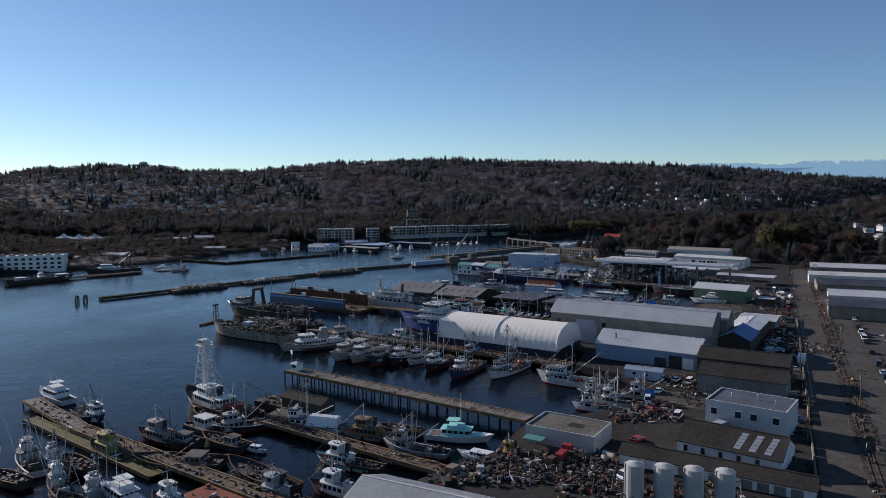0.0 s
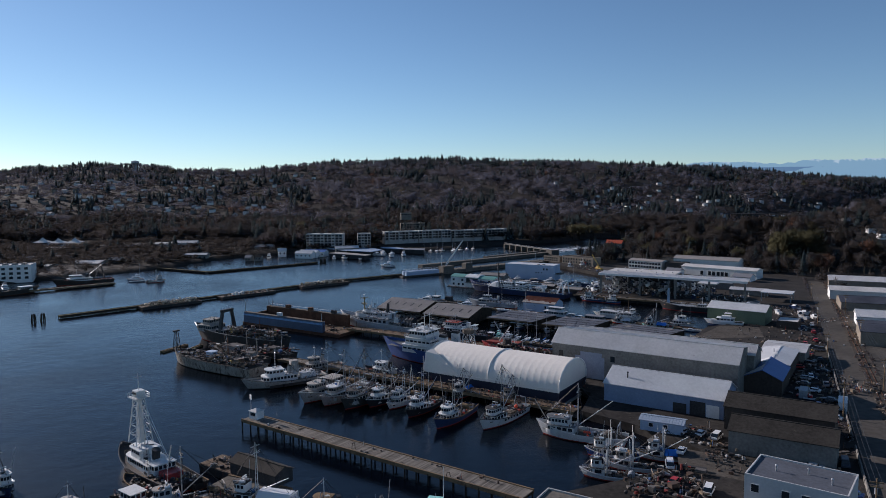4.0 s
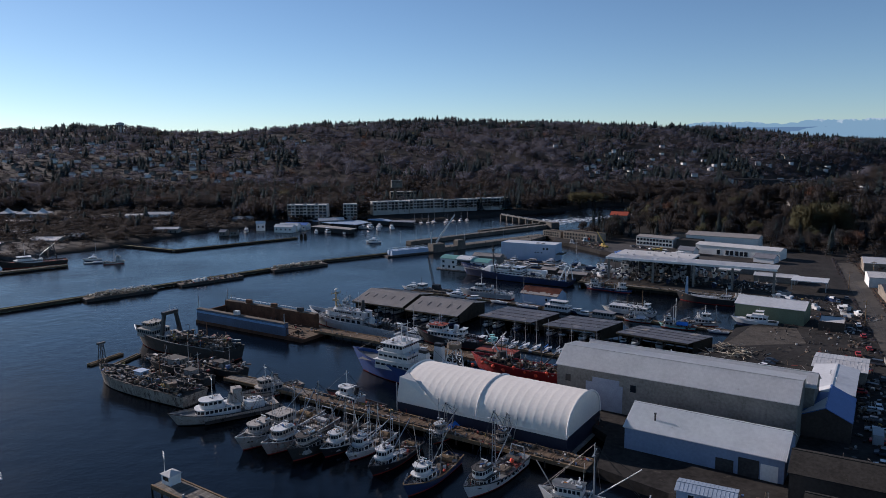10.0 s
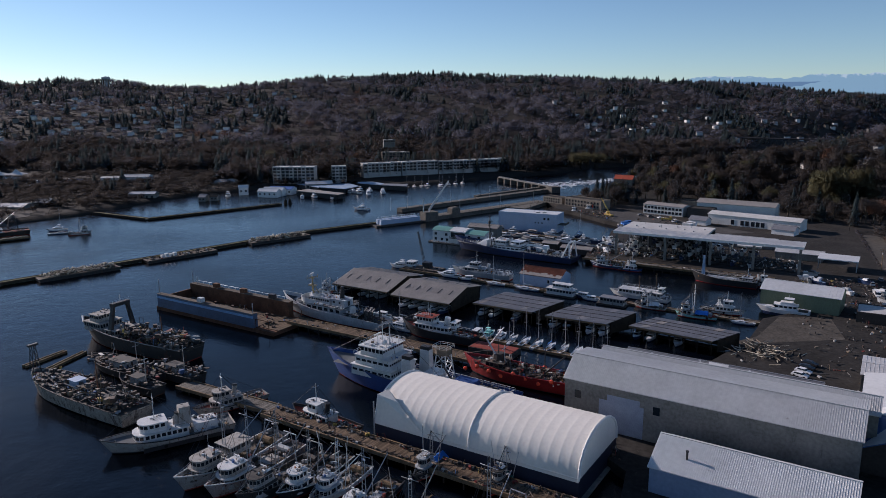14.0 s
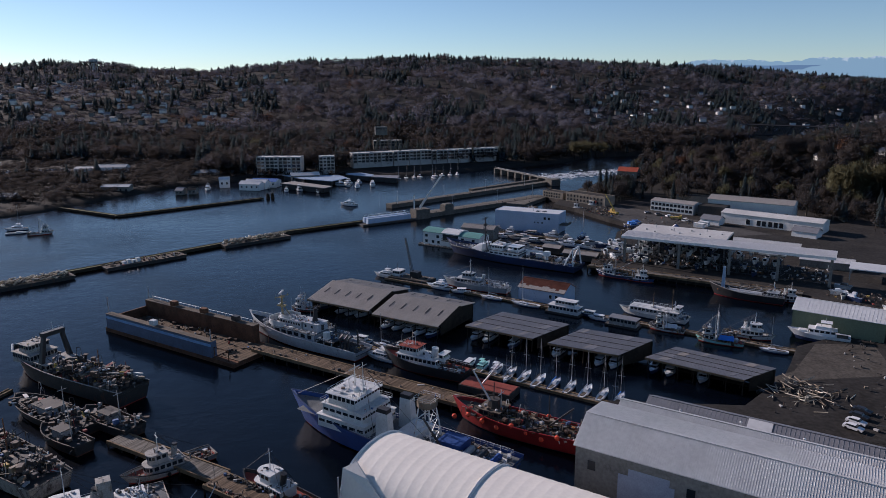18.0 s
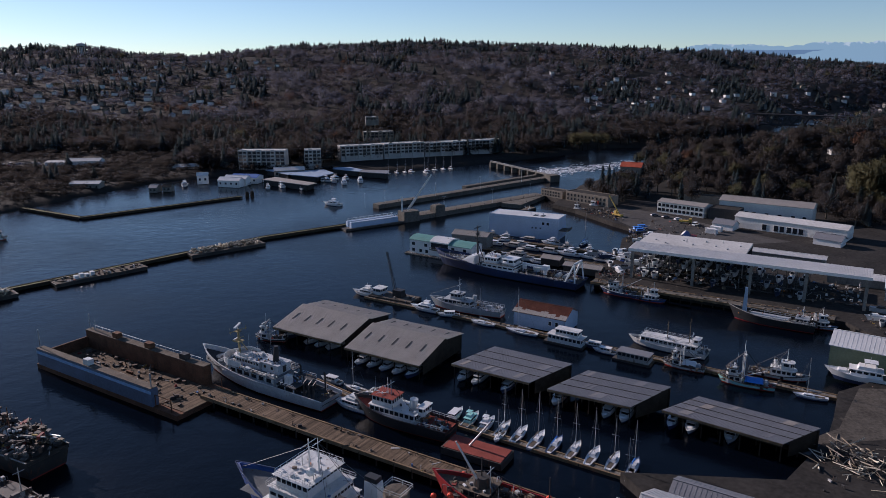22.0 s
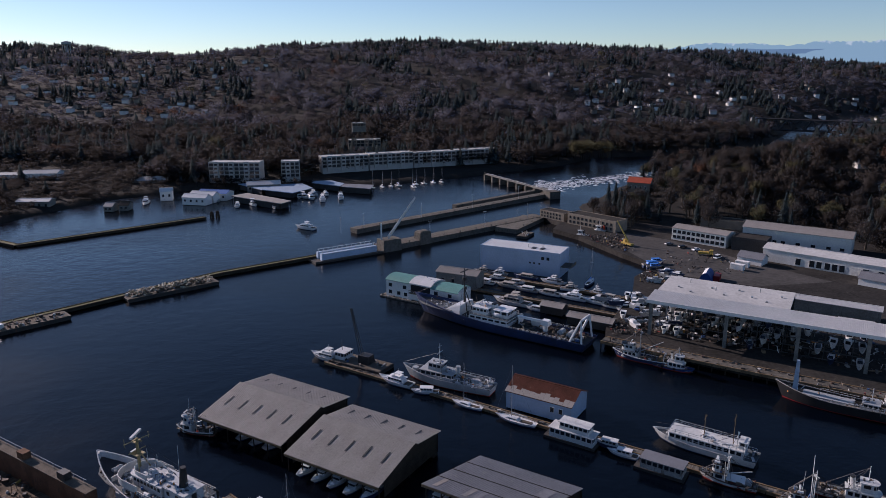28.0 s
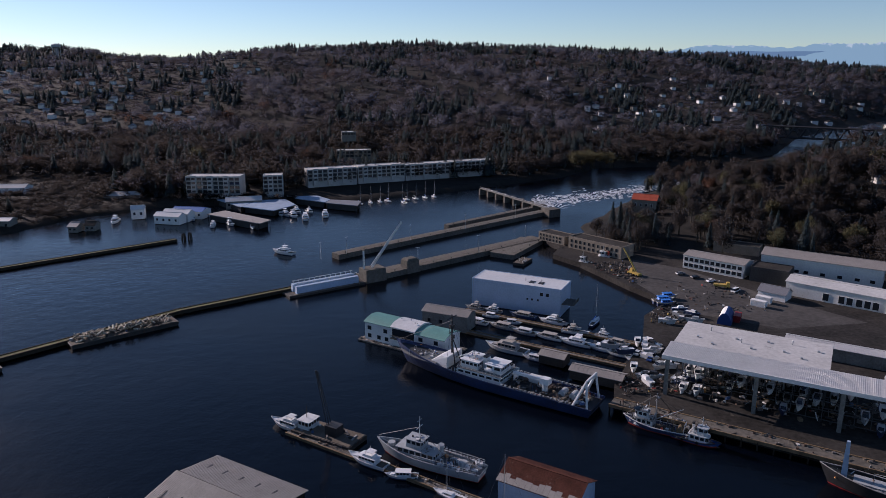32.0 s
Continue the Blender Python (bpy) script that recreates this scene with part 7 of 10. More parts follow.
for x, y in ((-3.4, -2.53), (-6.2, -2.53), (-3.4, 2.53), (-6.2, 2.53)):
    part("port", Msh().box(x - 0.4, y - 0.04, z1 + 1.2, x + 0.4, y + 0.04, z1 + 2.0), GLASS, e)
part("casing_door", Msh().box(-8.66, -0.6, z1 + 0.3, -8.58, 0.6, z1 + 2.1), BLACK, e)
part("mast_column", Msh().rod((9.6, 0, z1), (9.6, 0, z1 + 9.4), 0.42, 7, 0.3), MASTY, e, "ochre column mast")
for s_ in (-1, 1):
    part("mast_strut", Msh().rod((7.6, s_ * 1.4, z2), (9.5, s_ * 0.2, z1 + 6.2), 0.16, 5), MASTY, e)
part("mast_platform", Msh().box(8.4, -1.1, z1 + 5.6, 10.9, 1.1, z1 + 5.8).box(8.8, -0.8, z1 + 8.6, 10.6, 0.8, z1 + 8.75), MASTY, e)
part("crosstree", Msh().rod((9.6, -3.2, z1 + 8.8), (9.6, 3.2, z1 + 9.2), 0.12, 4).rod((9.6, 2.9, z1 + 8.4), (9.6, 2.9, z1 + 10.4), 0.08, 4).rod((9.6, -2.9, z1 + 8.2), (9.6, -2.9, z1 + 9.6), 0.08, 4), MASTY, e)
part("crosstree", Msh().rod((9.8, -2.2, z1 + 6.4), (9.8, 2.2, z1 + 6.4), 0.11, 4), MASTY, e)
part("radar", Msh().rod((9.8, 0, z1 + 9.4), (9.8, 0, z1 + 10.1), 0.16, 5).block(9.8, 0, z1 + 10.1, 0.3, 2.2, 0.45, 0.5), WHITE, e, "white radar scanner")
part("radar", Msh().block(10.8, 0, z1 + 5.9, 0.25, 1.1, 0.35, 0.2), WHITE, e, "small radar scanner")
part("funnel", Msh().rod((-5.4, 0, z1 + 2.7), (-5.8, 0, z1 + 7.4), 0.95, 12, 0.62), BLACK, e, "black tapered funnel")
part("stern_hut", Msh().box(-13.4, 1.6, dz + 2.0, -11.6, 3.2, dz + 4.4, 0.05, 0.05), WHITE, e, "white crane hut")
part("hut_window", Msh().box(-13.2, 1.55, dz + 3.1, -11.8, 1.62, dz + 3.9), GLASS, e)
part("work_platform", Msh().box(-16.5, -4.6, dz + 1.8, -9.6, 4.6, dz + 2.0), DKDECK, e)
for x in (-16.2, -12.9, -9.8):
    for s_ in (-1, 1):
        part("platform_post", Msh().box(x - 0.12, s_ * 4.4 - 0.12, dz, x + 0.12, s_ * 4.4 + 0.12, dz + 1.8), SHIPG, e)
part("winch_house", Msh().box(-12.8, -3.4, dz, -9.4, 1.2, dz + 1.75, 0.1, 0.1), SHIPG, e)
for x, y in ((-10.4, -4.5), (-20.5, -3.6), (-22.8, 3.6), (-19.6, 3.9), (-21.4, 3.8)):
    part("davit", Msh().rod((x, y, dz), (x, y, dz + 4.2), 0.28, 6).rod((x, y, dz + 4.2), (x - 0.5, y * 0.75, dz + 5.3), 0.24, 6), BLACK, e, "black boat davit")
part("towing_post", Msh().rod((-18, -0.6, dz), (-18, -0.6, dz + 1.4), 0.35, 7).rod((-18, 0.8, dz), (-18, 0.8, dz + 1.4), 0.35, 7).rod((-18, -0.9, dz + 1.1), (-18, 1.1, dz + 1.1), 0.16, 5), BLACK, e)
part("work_boat", Msh().ball((-1.8, -4.0, z1 + 1.0), 2.4, 0.8, 0.6, 8, 4), GREYP, e, "grey boat on the boat deck")
part("deck_gear", Msh().heap(-9, -4.6, 5, -2.8, z1, 26, 53, 0.6).heap(-9, 2.8, 5, 4.6, z1, 26, 153, 0.6).heap(10, -3.6, 13, 3.6, z1, 20, 54, 0.55).heap(-1, -2.4, 8, 2.4, z2, 34, 55, 0.55).heap(-8, -2, -2, 2, z1 + 2.8, 16, 154, 0.5).heap(-16, -4.2, -10, 4.2, dz + 2, 18, 155, 0.6), PALEGEAR, e)["kind"] = "stuff"
part("deck_load", Msh().heap(-24.5, -3.4, -9, 3.4, dz, 60, 56, 0.7).heap(16, -3, 22, 3, 4.5, 16, 156, 0.55).heap(-9, -4.7, 10, -4.3, dz, 14, 157, 0.6), SCRAPM, e)["kind"] = "stuff"
part("windlass", Msh().rod((18.5, -1.2, 5.1), (18.5, 1.2, 5.1), 0.55, 8).box(17.8, -0.9, 4.5, 19.2, 0.9, 4.9), GREYP, e)
part("hawse_pipe", Msh().rod((21, -1.6, 4.5), (21, -1.6, 5.0), 0.3, 6).rod((21, 1.6, 4.5), (21, 1.6, 5.0), 0.3, 6), BLACK, e)
for s_ in (-1, 1):
    rails(e, [(-9.5, s_ * 4.9), (4, s_ * 4.9)], z1, WHITE, 1.0)
    rails(e, [(-16.4, s_ * 4.5), (-9.6, s_ * 4.5)], dz + 2.0, WHITE, 0.9)
    part("life_raft", Msh().rod((1, s_ * 4.1, z1 + 0.5), (2.4, s_ * 4.1, z1 + 0.5), 0.4, 8), CLEANW, e)
g = Msh()
for sx, sy, sz in ((-22, 0, dz + 1.2), (4, 4.4, z1), (4, -4.4, z1), (-5.6, 0, z1 + 7)):
    g.rod((9.6, 0, z1 + 9.2), (sx, sy, sz), 0.03, 3)
part("rigging", g, BLACK, e)["kind"] = "stuff"
for x, y in ((-0.6, 2.4), (-1.2, -2.2), (3, 2.2)):
    part("whip_aerial", Msh().rod((x, y, z2), (x - 0.3, y, z2 + 7.5), 0.05, 3), WHITE, e)
# red and white tug by the brown pier
e = vessel("red_white_tug", "white-housed tug with a red deck and dark hull", "tugboat", 13.5, 366.0, 149)
dz = hull(e, 30, 8.4, (5.0, 3.2, 3.0), BLACK, DECKR, REDB, 0.8, trim=BLACK, stern=0.85, full=2.5)
z = house(e, -6, 8, 6, dz, 2.6, WHITE, gap=1.4)
z = house(e, 1, 7.4, 5, z, 2.4, WHITE, name="wheelhouse", roof=DECKR)
part("funnel", Msh().rod((-3.5, 0, dz + 2.4), (-4, 0, dz + 5.6), 1.1, 8), WHITE, e)
house(e, -8, -6.2, 4, dz + 2.5, 2, WHITE)
mast(e, 4, z, z + 4.5, 0.12)
clutter(e, -14, -7, 5, dz, 9, 54)
dress(e, 30, 8, dz, ((-5, 0, 5, dz + 2.8), (2, 7, 4.4, z)), 204)
e = vessel("red_barge", "low barge with a red deck", "barge", 32, 350, 149)
part("hull", Msh().box(-8, -3.5, -0.5, 8, 3.5, 1.8), DARKH, e)
part("deck", Msh().box(-7.6, -3.2, 1.8, 7.6, 3.2, 1.95), DECKR, e)
boom(e, (2, 0, 2), (-3, -1, 9), 0.3, STEEL, "crane_jib")
yacht(-6, 379, 146, 13, "small white cabin cruiser behind the ship", WHITE, WHITE, True)
seiner(3, 376.5, 146, 12, "small work boat with a dark canopy", WHITE, WHITE, 56, poles=False)
# sailing boats in their slips
for k in range(11):
    u = k / 10
    x, y = 27.5 + 40 * u, 368.5 - 26.5 * u
    if k < 3:
        yacht(x + 2.2, y + 4.2, 60, 8.6, ("small white motor cruiser in a slip", "white cruiser with an aqua canopy", "white open cruiser in a slip")[k], None, (CLEANW, AQUA, CLEANW)[k] if k == 1 else None, k != 0)
    else:
        sailboat(x + 2.2, y + 4.6, 58, R.uniform(8, 10), "white sailing sloop moored stern-to at the float", (CLEANW, WHITE, NAVYH, WORN)[k % 4], (GREYP, DECKB, BLUET, WHITE)[k % 4])
for k in (1, 4):
    u = k / 4
    sailboat(30 + 36 * u - 2.6, 364.5 - 24.5 * u - 3.6, -122, R.uniform(6, 8), "small sailing boat on the inner side of the float", CLEANW, GREYP)
# boats below the shelters
for i, (sx, sy) in enumerate(((-31, 426.5), (-4.6, 404.4), (26.6, 391.5), (51.6, 375.5), (78.6, 361.6))):
    for k in range(5):
        u = 2.8 + 4.7 * k
        x, y = sx + u * math.cos(radians(-33)) - 0.5, sy + u * math.sin(radians(-33)) - 0.8
        if R.random() < 0.7:
            yacht(x + 0.3, y + 0.4, -123, R.uniform(9, 11.5), "motor cruiser berthed under the shelter roof", R.choice((CLEANW, CLEANW, NAVYH, WHITE)), None, False, group="sheltered boats")
pier("dock", "narrow float behind the white ship", (-16.8, 395.6), (19.5, 362.5), 1.8, 0.6, DOCKG, step=7)
seiner(-38.5, 427.2, 165, 11.5, "small dark work boat at the shelter's end", DARKH, WHITE, 57, poles=False)
yacht(-11.5, 393.8, 147, 8, "small white open cruiser on the narrow float", WHITE, WHITE, False)
sailboat(-4, 388, 147, 9, "small grey sloop on the narrow float", WORN, GREYP)
# work float: crane barge and its neighbours
e = vessel("crane_barge", "low work barge with a black lattice crane", "barge", 7, 468, 149)
part("hull", Msh().box(-10, -4, -0.5, 10, 4, 1.3), DARKH, e)
part("deck", Msh().box(-9.6, -3.7, 1.3, 9.6, 3.7, 1.42), DECKB, e)
house(e, 5, 9, 4.5, 1.4, 2.4, WHITE)
part("crane_cab", Msh().box(-4, -1.6, 1.4, 0, 1.6, 4.2), BLACK, e)
lat = Msh()
for s in (-0.5, 0.5):
    lat.rod((0, s, 3), (3.5, s * 0.3, 19), 0.13, 4)
    lat.rod((-0.8, s, 3.4), (2.9, s * 0.3, 19), 0.13, 4)
part("crane_jib", lat, BLACK, e)
mast(e, 7.5, 3.8, 7.5, 0.12, BLACK)
clutter(e, -9, 9, 6, 1.42, 10, 61)
yacht(-10.6, 476.8, 148, 13, "white and blue pilot-style cruiser", WHITE, WHITE)
e = vessel("navy_tender", "grey former naval tender with a round turret house", "ship", 34.5, 453.5, 151)
dz = hull(e, 31, 7.6, (3.8, 2.6, 2.4), GREYP, DECKG, REDB, 0.6, trim=GREYP, stern=0.7)
z = house(e, -3, 8, 5.2, dz, 2.3, GREYP, gap=1.6)
part("turret_house", Msh().rod((4, 0, z), (4, 0, z + 2.2), 2.0, 10, 1.8), GREYP, e)
z = house(e, 1, 5.6, 3.6, z, 2.2, GREYP, name="bridge")
mast(e, 2.5, z, z + 6, 0.13, GREYP, spread=1.2)
part("funnel", Msh().rod((-3.5, 0, dz + 2), (-3.8, 0, dz + 4.6), 0.8, 8), GREYP, e)
clutter(e, -14, -5, 5, dz, 10, 62, (GREYP, WHITE, BLACK))
dress(e, 31, 7.2, dz, ((-2, 1, 4.6, dz + 2.5), (1.5, 5, 3.2, z)), 205, gear=PALEGEAR)
for px in (11, -10):
    part("turret", Msh().rod((px, 0, dz), (px, 0, dz + 1.5), 1.2, 9, 1.0).rod((px, 0, dz + 1), (px + 3, 0, dz + 1.6), 0.14, 5), GREYP, e)
yacht(13.5, 457.5, 147, 12.5, "white trawler yacht with a tan awning", None, None)
yacht(23.5, 447.5, 175, 8.5, "small white motor boat at a float", None, None, False)
sailboat(35.5, 441, 147, 10, "white sloop at the end of the float", CLEANW, GREYP)
sailboat(47.2, 432.5, 147, 12.5, "large white sloop beside the boathouse", CLEANW, WHITE)
for bx, by, L, lab in ((60.2, 423, 14, "white houseboat cruiser with large windows"), (79.5, 407.5, 12, "grey flat-topped houseboat moored at a float")):
    x, y = from_bow(bx, by, 145, L)
    e = vessel("houseboat", lab, "houseboat", x, y, 145, "houseboats")
    part("float", Msh().box(-L / 2, -2.4, -0.4, L / 2, 2.4, 0.7), DARKH, e)
    z = house(e, -L / 2 + 0.6, L / 2 - 1.4, 4.2, 0.7, 2.5, WHITE if L > 13 else WORN, gap=1.3, roof=WHITE if L > 13 else ROOFSL)
    if L > 13:
        house(e, -L / 2 + 2, L / 2 - 4, 3.4, z, 2.0, WHITE, gap=1.2)
yacht(70.5, 418.0, 150, 9, "small dark cabin boat at a float", NAVYH, WHITE, False)
yacht(73.5, 413.0, 150, 8, "small pale day boat at a float", None, None, False)
e = vessel("passenger_boat", "long white passenger boat with an open upper deck", "ferry", 98, 413.5, 144)
dz = hull(e, 26, 6.6, (2.6, 2.0, 2.0), WHITE, DECKG, NAVYH, 0.5, stern=0.9, full=2.8)
z = house(e, -10, 8, 5.4, dz, 2.3, WHITE, gap=1.4)
rails(e, [(-10, -2.7), (8, -2.7), (8, 2.7), (-10, 2.7), (-10, -2.7)], z)
house(e, -10.4, -8.6, 3.2, z, 1.8, WHITE, name="wheelhouse")
mast(e, 0, z, z + 6, 0.12, TIMBER, spread=1.5)
mast(e, -7, z, z + 8, 0.12, TIMBER, spread=1.5)
dress(e, 26, 6, dz, ((-9, 1, 4.6, dz + 2.5),), 207, gear=PALEGEAR)
seiner(92.6, 402, 148, 13, "white-decked troller with a tent awning", WHITE, WHITE, 64, tarp=CLEANW)
seiner(105, 389.5, 152, 15.5, "pale aqua crabber with blue covers", AQUA, WHITE, 65, tarp=BLUET)
e = tug(131.6, 387.0, -30, 17, "white patrol-type boat with a radar mast", WHITE, WHITE, WHITE, 66, deck=DECKG)
sailboat(122, 379, 155, 9, "slim sailing boat at the float's end", CLEANW, GREYP)
e = yacht(136.5, 390, 150, 19, "large gleaming white motor yacht on the hard", None, None, True, z=1.6)
# large blue ship
e = vessel("blue_ship", "large weathered dark blue ship with white upperworks and a stern gantry", "ship", 54, 500.5, 145)
dz = hull(e, 74, 13, (7.4, 3.7, 3.2), NAVYS, DKDECK, DARKH, 0.9, trim=NAVYS, stern=0.85, full=3.0, rake=0.08, n=24, flare=0.4)
part("forecastle_deck", Msh().prism([(17, -5.7), (25, -5.0), (31, -3.4), (34.4, -1.2), (34.4, 1.2), (31, 3.4), (25, 5.0), (17, 5.7)], 4.6, 4.8), DECKG, e)
part("breakwater_house", Msh().add([(13, -4.9, dz + 0.9), (20.5, -3.6, dz + 1.6), (20.5, 3.6, dz + 1.6), (13, 4.9, dz + 0.9), (13, -4.6, dz + 4.8), (15.5, -4.0, dz + 4.8), (15.5, 4.0, dz + 4.8), (13, 4.6, dz + 4.8)], [(4, 5, 6, 7), (0, 1, 5, 4), (1, 2, 6, 5), (2, 3, 7, 6), (3, 0, 4, 7)]), CLEANW, e, "white sloping breakwater house")
z = house(e, -7, 9, 9.6, dz, 2.7, CLEANW, gap=2.6, wz=0.5, wh=0.25, roof=DECKG)
rails(e, [(-6.8, -4.7), (8.8, -4.7), (8.8, 4.7), (-6.8, 4.7), (-6.8, -4.7)], z, WHITE, 1.0)
za = house(e, 1.8, 8.2, 7.4, z, 2.4, CLEANW, name="bridge", gap=1.2, wz=0.45, wh=0.35)
house(e, -6.4, -0.6, 6.4, z, 2.5, CLEANW, gap=2.0, name="boat_deck_house")
part("funnel", Msh().box(-0.2, -1.3, z, 1.6, 1.3, z + 3.6, 0.25, 0.15), WHITE, e, "white funnel")
part("funnel_cap", Msh().box(0, -1.1, z + 3.6, 1.4, 1.1, z + 4.1), BLACK, e)
part("deck_screen", Msh().box(-8.5, -4.8, dz, -5.4, -4.6, dz + 3.0).box(-8.5, -4.8, dz, -8.3, -1.2, dz + 2.4), CLEANW, e, "white side screen")
part("work_cab", Msh().box(-4.4, -6.0, dz, -1.4, -4.85, dz + 3.1, 0.1, 0.1), CLEANW, e, "white cab on the side deck")
part("searchlight_platform", Msh().box(3, -1.8, za, 6, 1.8, za + 0.4).rod((4.4, 1, za + 0.4), (4.4, 1, za + 1.3), 0.35, 8), WHITE, e)
mast(e, 14, dz, dz + 18, 0.4, BLACK, spread=2.6, name="foremast")
part("crosstree", Msh().rod((14, -1.8, dz + 12), (14, 1.8, dz + 12), 0.16, 4).rod((14, 1.6, dz + 12), (14, 1.6, dz + 14), 0.09, 4), BLACK, e)
part("crow_nest", Msh().rod((14, 0, dz + 13.4), (14, 0, dz + 14.6), 0.9, 8).rod((14, -0.9, dz + 9.5), (14, -0.9, dz + 10.6), 0.5, 6), BLACK, e)
for s_ in (-1, 1):
    part("mast_strut", Msh().rod((11.2, s_ * 2.2, dz), (13.8, s_ * 0.2, dz + 9.5), 0.2, 5), BLACK, e)
part("cargo_boom", Msh().rod((13, 0, dz + 3), (3.6, 2.2, dz + 8.4), 0.18, 5), WHITE, e)
part("cargo_boom", Msh().rod((13, -1, dz + 3), (2.4, -5.2, dz + 5.6), 0.18, 5), BLACK, e)
part("crane_post", Msh().rod((-20.5, 1.5, dz), (-20.5, 1.5, dz + 3.4), 0.9, 9), WHITE, e)
part("crane_cab", Msh().box(-22.2, 0.2, dz + 3.2, -19.2, 2.8, dz + 5.0, 0.2, 0.15), CLEANW, e, "white crane cab")
part("crane_jib", Msh().box(-20, 1.0, dz + 3.8, -9.5, 1.9, dz + 4.6, 0.2, 0.1), CLEANW, e, "white stowed crane jib")
part("work_hut", Msh().box(-19, -5.4, dz, -12.5, -3.0, dz + 2.0, 0.05, 0.05), WHITE, e)
for x in (-17.6, -15.4, -13.6):
    part("hut_door", Msh().box(x - 0.5, -5.46, dz + 0.1, x + 0.5, -5.4, dz + 1.7), GREYP, e)
for s_ in (-1, 1):
    g = Msh()
    g.rod((-31, s_ * 4.6, dz), (-34.5, s_ * 3.6, dz + 8.0), 0.5, 6, 0.4).rod((-35.4, s_ * 4.6, dz), (-34.5, s_ * 3.6, dz + 8.0), 0.34, 6)
    part("gantry_leg", g, CLEANW, e)
part("gantry_beam", Msh().rod((-34.5, -3.8, dz + 8.0), (-34.5, 3.8, dz + 8.0), 0.45, 6), WHITE, e)
for x in (-26, -29.5):
    part("winch", Msh().rod((x, -1.8, dz + 1.2), (x, 1.8, dz + 1.2), 1.0, 10), GREYP, e)
part("deck_load", Msh().heap(-34, -5, -7, 5, dz, 150, 71, 0.9, 0.8), SCRAPM, e)["kind"] = "stuff"
part("deck_gear", Msh().heap(8, -5.2, 14, 5.2, dz, 46, 72, 0.8).heap(20, -3.6, 31, 3.6, 4.8, 34, 73, 0.65).heap(-5, -4, 2, 4, z, 40, 74, 0.6).heap(2.6, -2.6, 7, 2.6, za, 14, 75, 0.5).heap(-9, -5.4, 8, -4.5, dz, 26, 172, 0.8).heap(-34, -5, -28, 5, dz, 16, 173, 0.8), PALEGEAR, e)["kind"] = "stuff"
for s_ in (-1, 1):
    rails(e, [(-31, s_ * 5.9), (-8, s_ * 6.2)], dz + 0.8, WHITE, 0.7)
    part("lifeboat", Msh().ball((-2.2, s_ * 3.6, z + 1.0), 2.0, 0.75, 0.7, 8, 5), CLEANW, e)
g = Msh()
for sx, sy, sz in ((36, 0, 7.4), (5, 3, za), (5, -3, za), (13, 5.4, dz + 1), (13, -5.4, dz + 1)):
    g.rod((14, 0, dz + 16), (sx, sy, sz), 0.04, 3)
part("rigging", g, BLACK, e)["kind"] = "stuff"
# marina motor boats
for x, y, h, L in ((49, 559, 147, 11), (58.5, 553.5, 147, 12), (66.5, 547, 147, 11), (74.5, 542, 147, 12), (83, 536, 147, 13), (92, 530, 147, 12), (98, 524, 147, 9),
                   (50.5, 575, 147, 9), (57.5, 571, 150, 9), (68, 565.5, 147, 12), (79, 558, 147, 11), (72, 553, -20, 8), (64, 560, -33, 8), (90, 551, -33, 9),
                   (55.5, 532, 147, 17), (67.5, 521.5, 147, 9), (96, 541, -25, 11), (104, 536, -40, 8), (108, 529, -40, 9), (103, 519, 140, 8)):
    yacht(x, y, h, L, R.choice(("white motor cruiser in a marina berth", "white flybridge yacht in a marina berth", "white cabin cruiser in a marina berth")), R.choice((CLEANW, WHITE, WORN, CLEANW, NAVYH)), R.choice((CLEANW, WHITE, WORN)), R.random() < 0.4, group="marina motor boats")
sailboat(104, 560, 60, 12, "dark-hulled ketch moored alone", NAVYH, BLUET)
for k in range(2):
    e, L = gable("float_store", "grey-roofed store on a float", ((72.5, 515.5), (80.5, 502.5))[k], ((80.0, 510.6), (95.0, 493.6))[k], 6, 3.6, 4.6, WALLBR, ROOFB, base=0.5, rib=1.4)
# wharf boats before the hangar
seiner(90.5, 474.5, 148, 19, "blue troller with a white house aft", NAVYH, WHITE, 81, poles=False)
tug(112.5, 458.5, -36, 13, "blue and white workboat with a lofty mast", BLUEH, WHITE, WHITE, 82)
e = vessel("black_schooner", "black-hulled freighter with a red waterline and blue mast", "ship", 142.4, 435.4, 145)
dz = hull(e, 29, 7.4, (5.0, 3.0, 3.0), BLACK, DECKB, REDH, 0.8, trim=WORN, stern=0.8)
part("mast", Msh().box(8.4, -0.8, dz, 9.8, 0.8, dz + 10, 0.3, 0.4), WALLB, e, "pale blue box mast")
house(e, -12, -8, 4.5, dz, 2.2, GREYP)
part("hatch", Msh().box(-6, -2, dz, 7, 2, dz + 0.9), GREYP, e)
dress(e, 29, 7, dz, ((-11, -8.4, 4, dz + 2.4),), 211)
tug(162.4, 427.6, -34, 13, "blue and white workboat behind the freighter", WALLB, WHITE, WHITE, 84)
# far shore boats
e = tug(-283, 556, 215, 42, "dark trawler with a gallows at the far pier", DARKH, WHITE, BLACK, 85)
lattice(e, "gallows", -12, 0, 3, 13, 6, 2.4, BLACK, 0.25, 3)
boom(e, (-2, 0, 5), (-14, 2, 15), 0.22, WHITE)
yacht(-241, 585, 200, 13, "white cruiser off the far shore", None, None)
sailboat(-222, 579, 20, 13, "white sloop off the far shore", CLEANW, GREYP)
seiner(-207, 577, 25, 14, "white fishing boat off the far shore", WHITE, WHITE, 88)
yacht(-314, 548, 130, 15, "white motor yacht by the far shore", None, None)
e = yacht(-50.5, 670.5, 150, 15, "white motor cruiser under way to the lock", None, None)
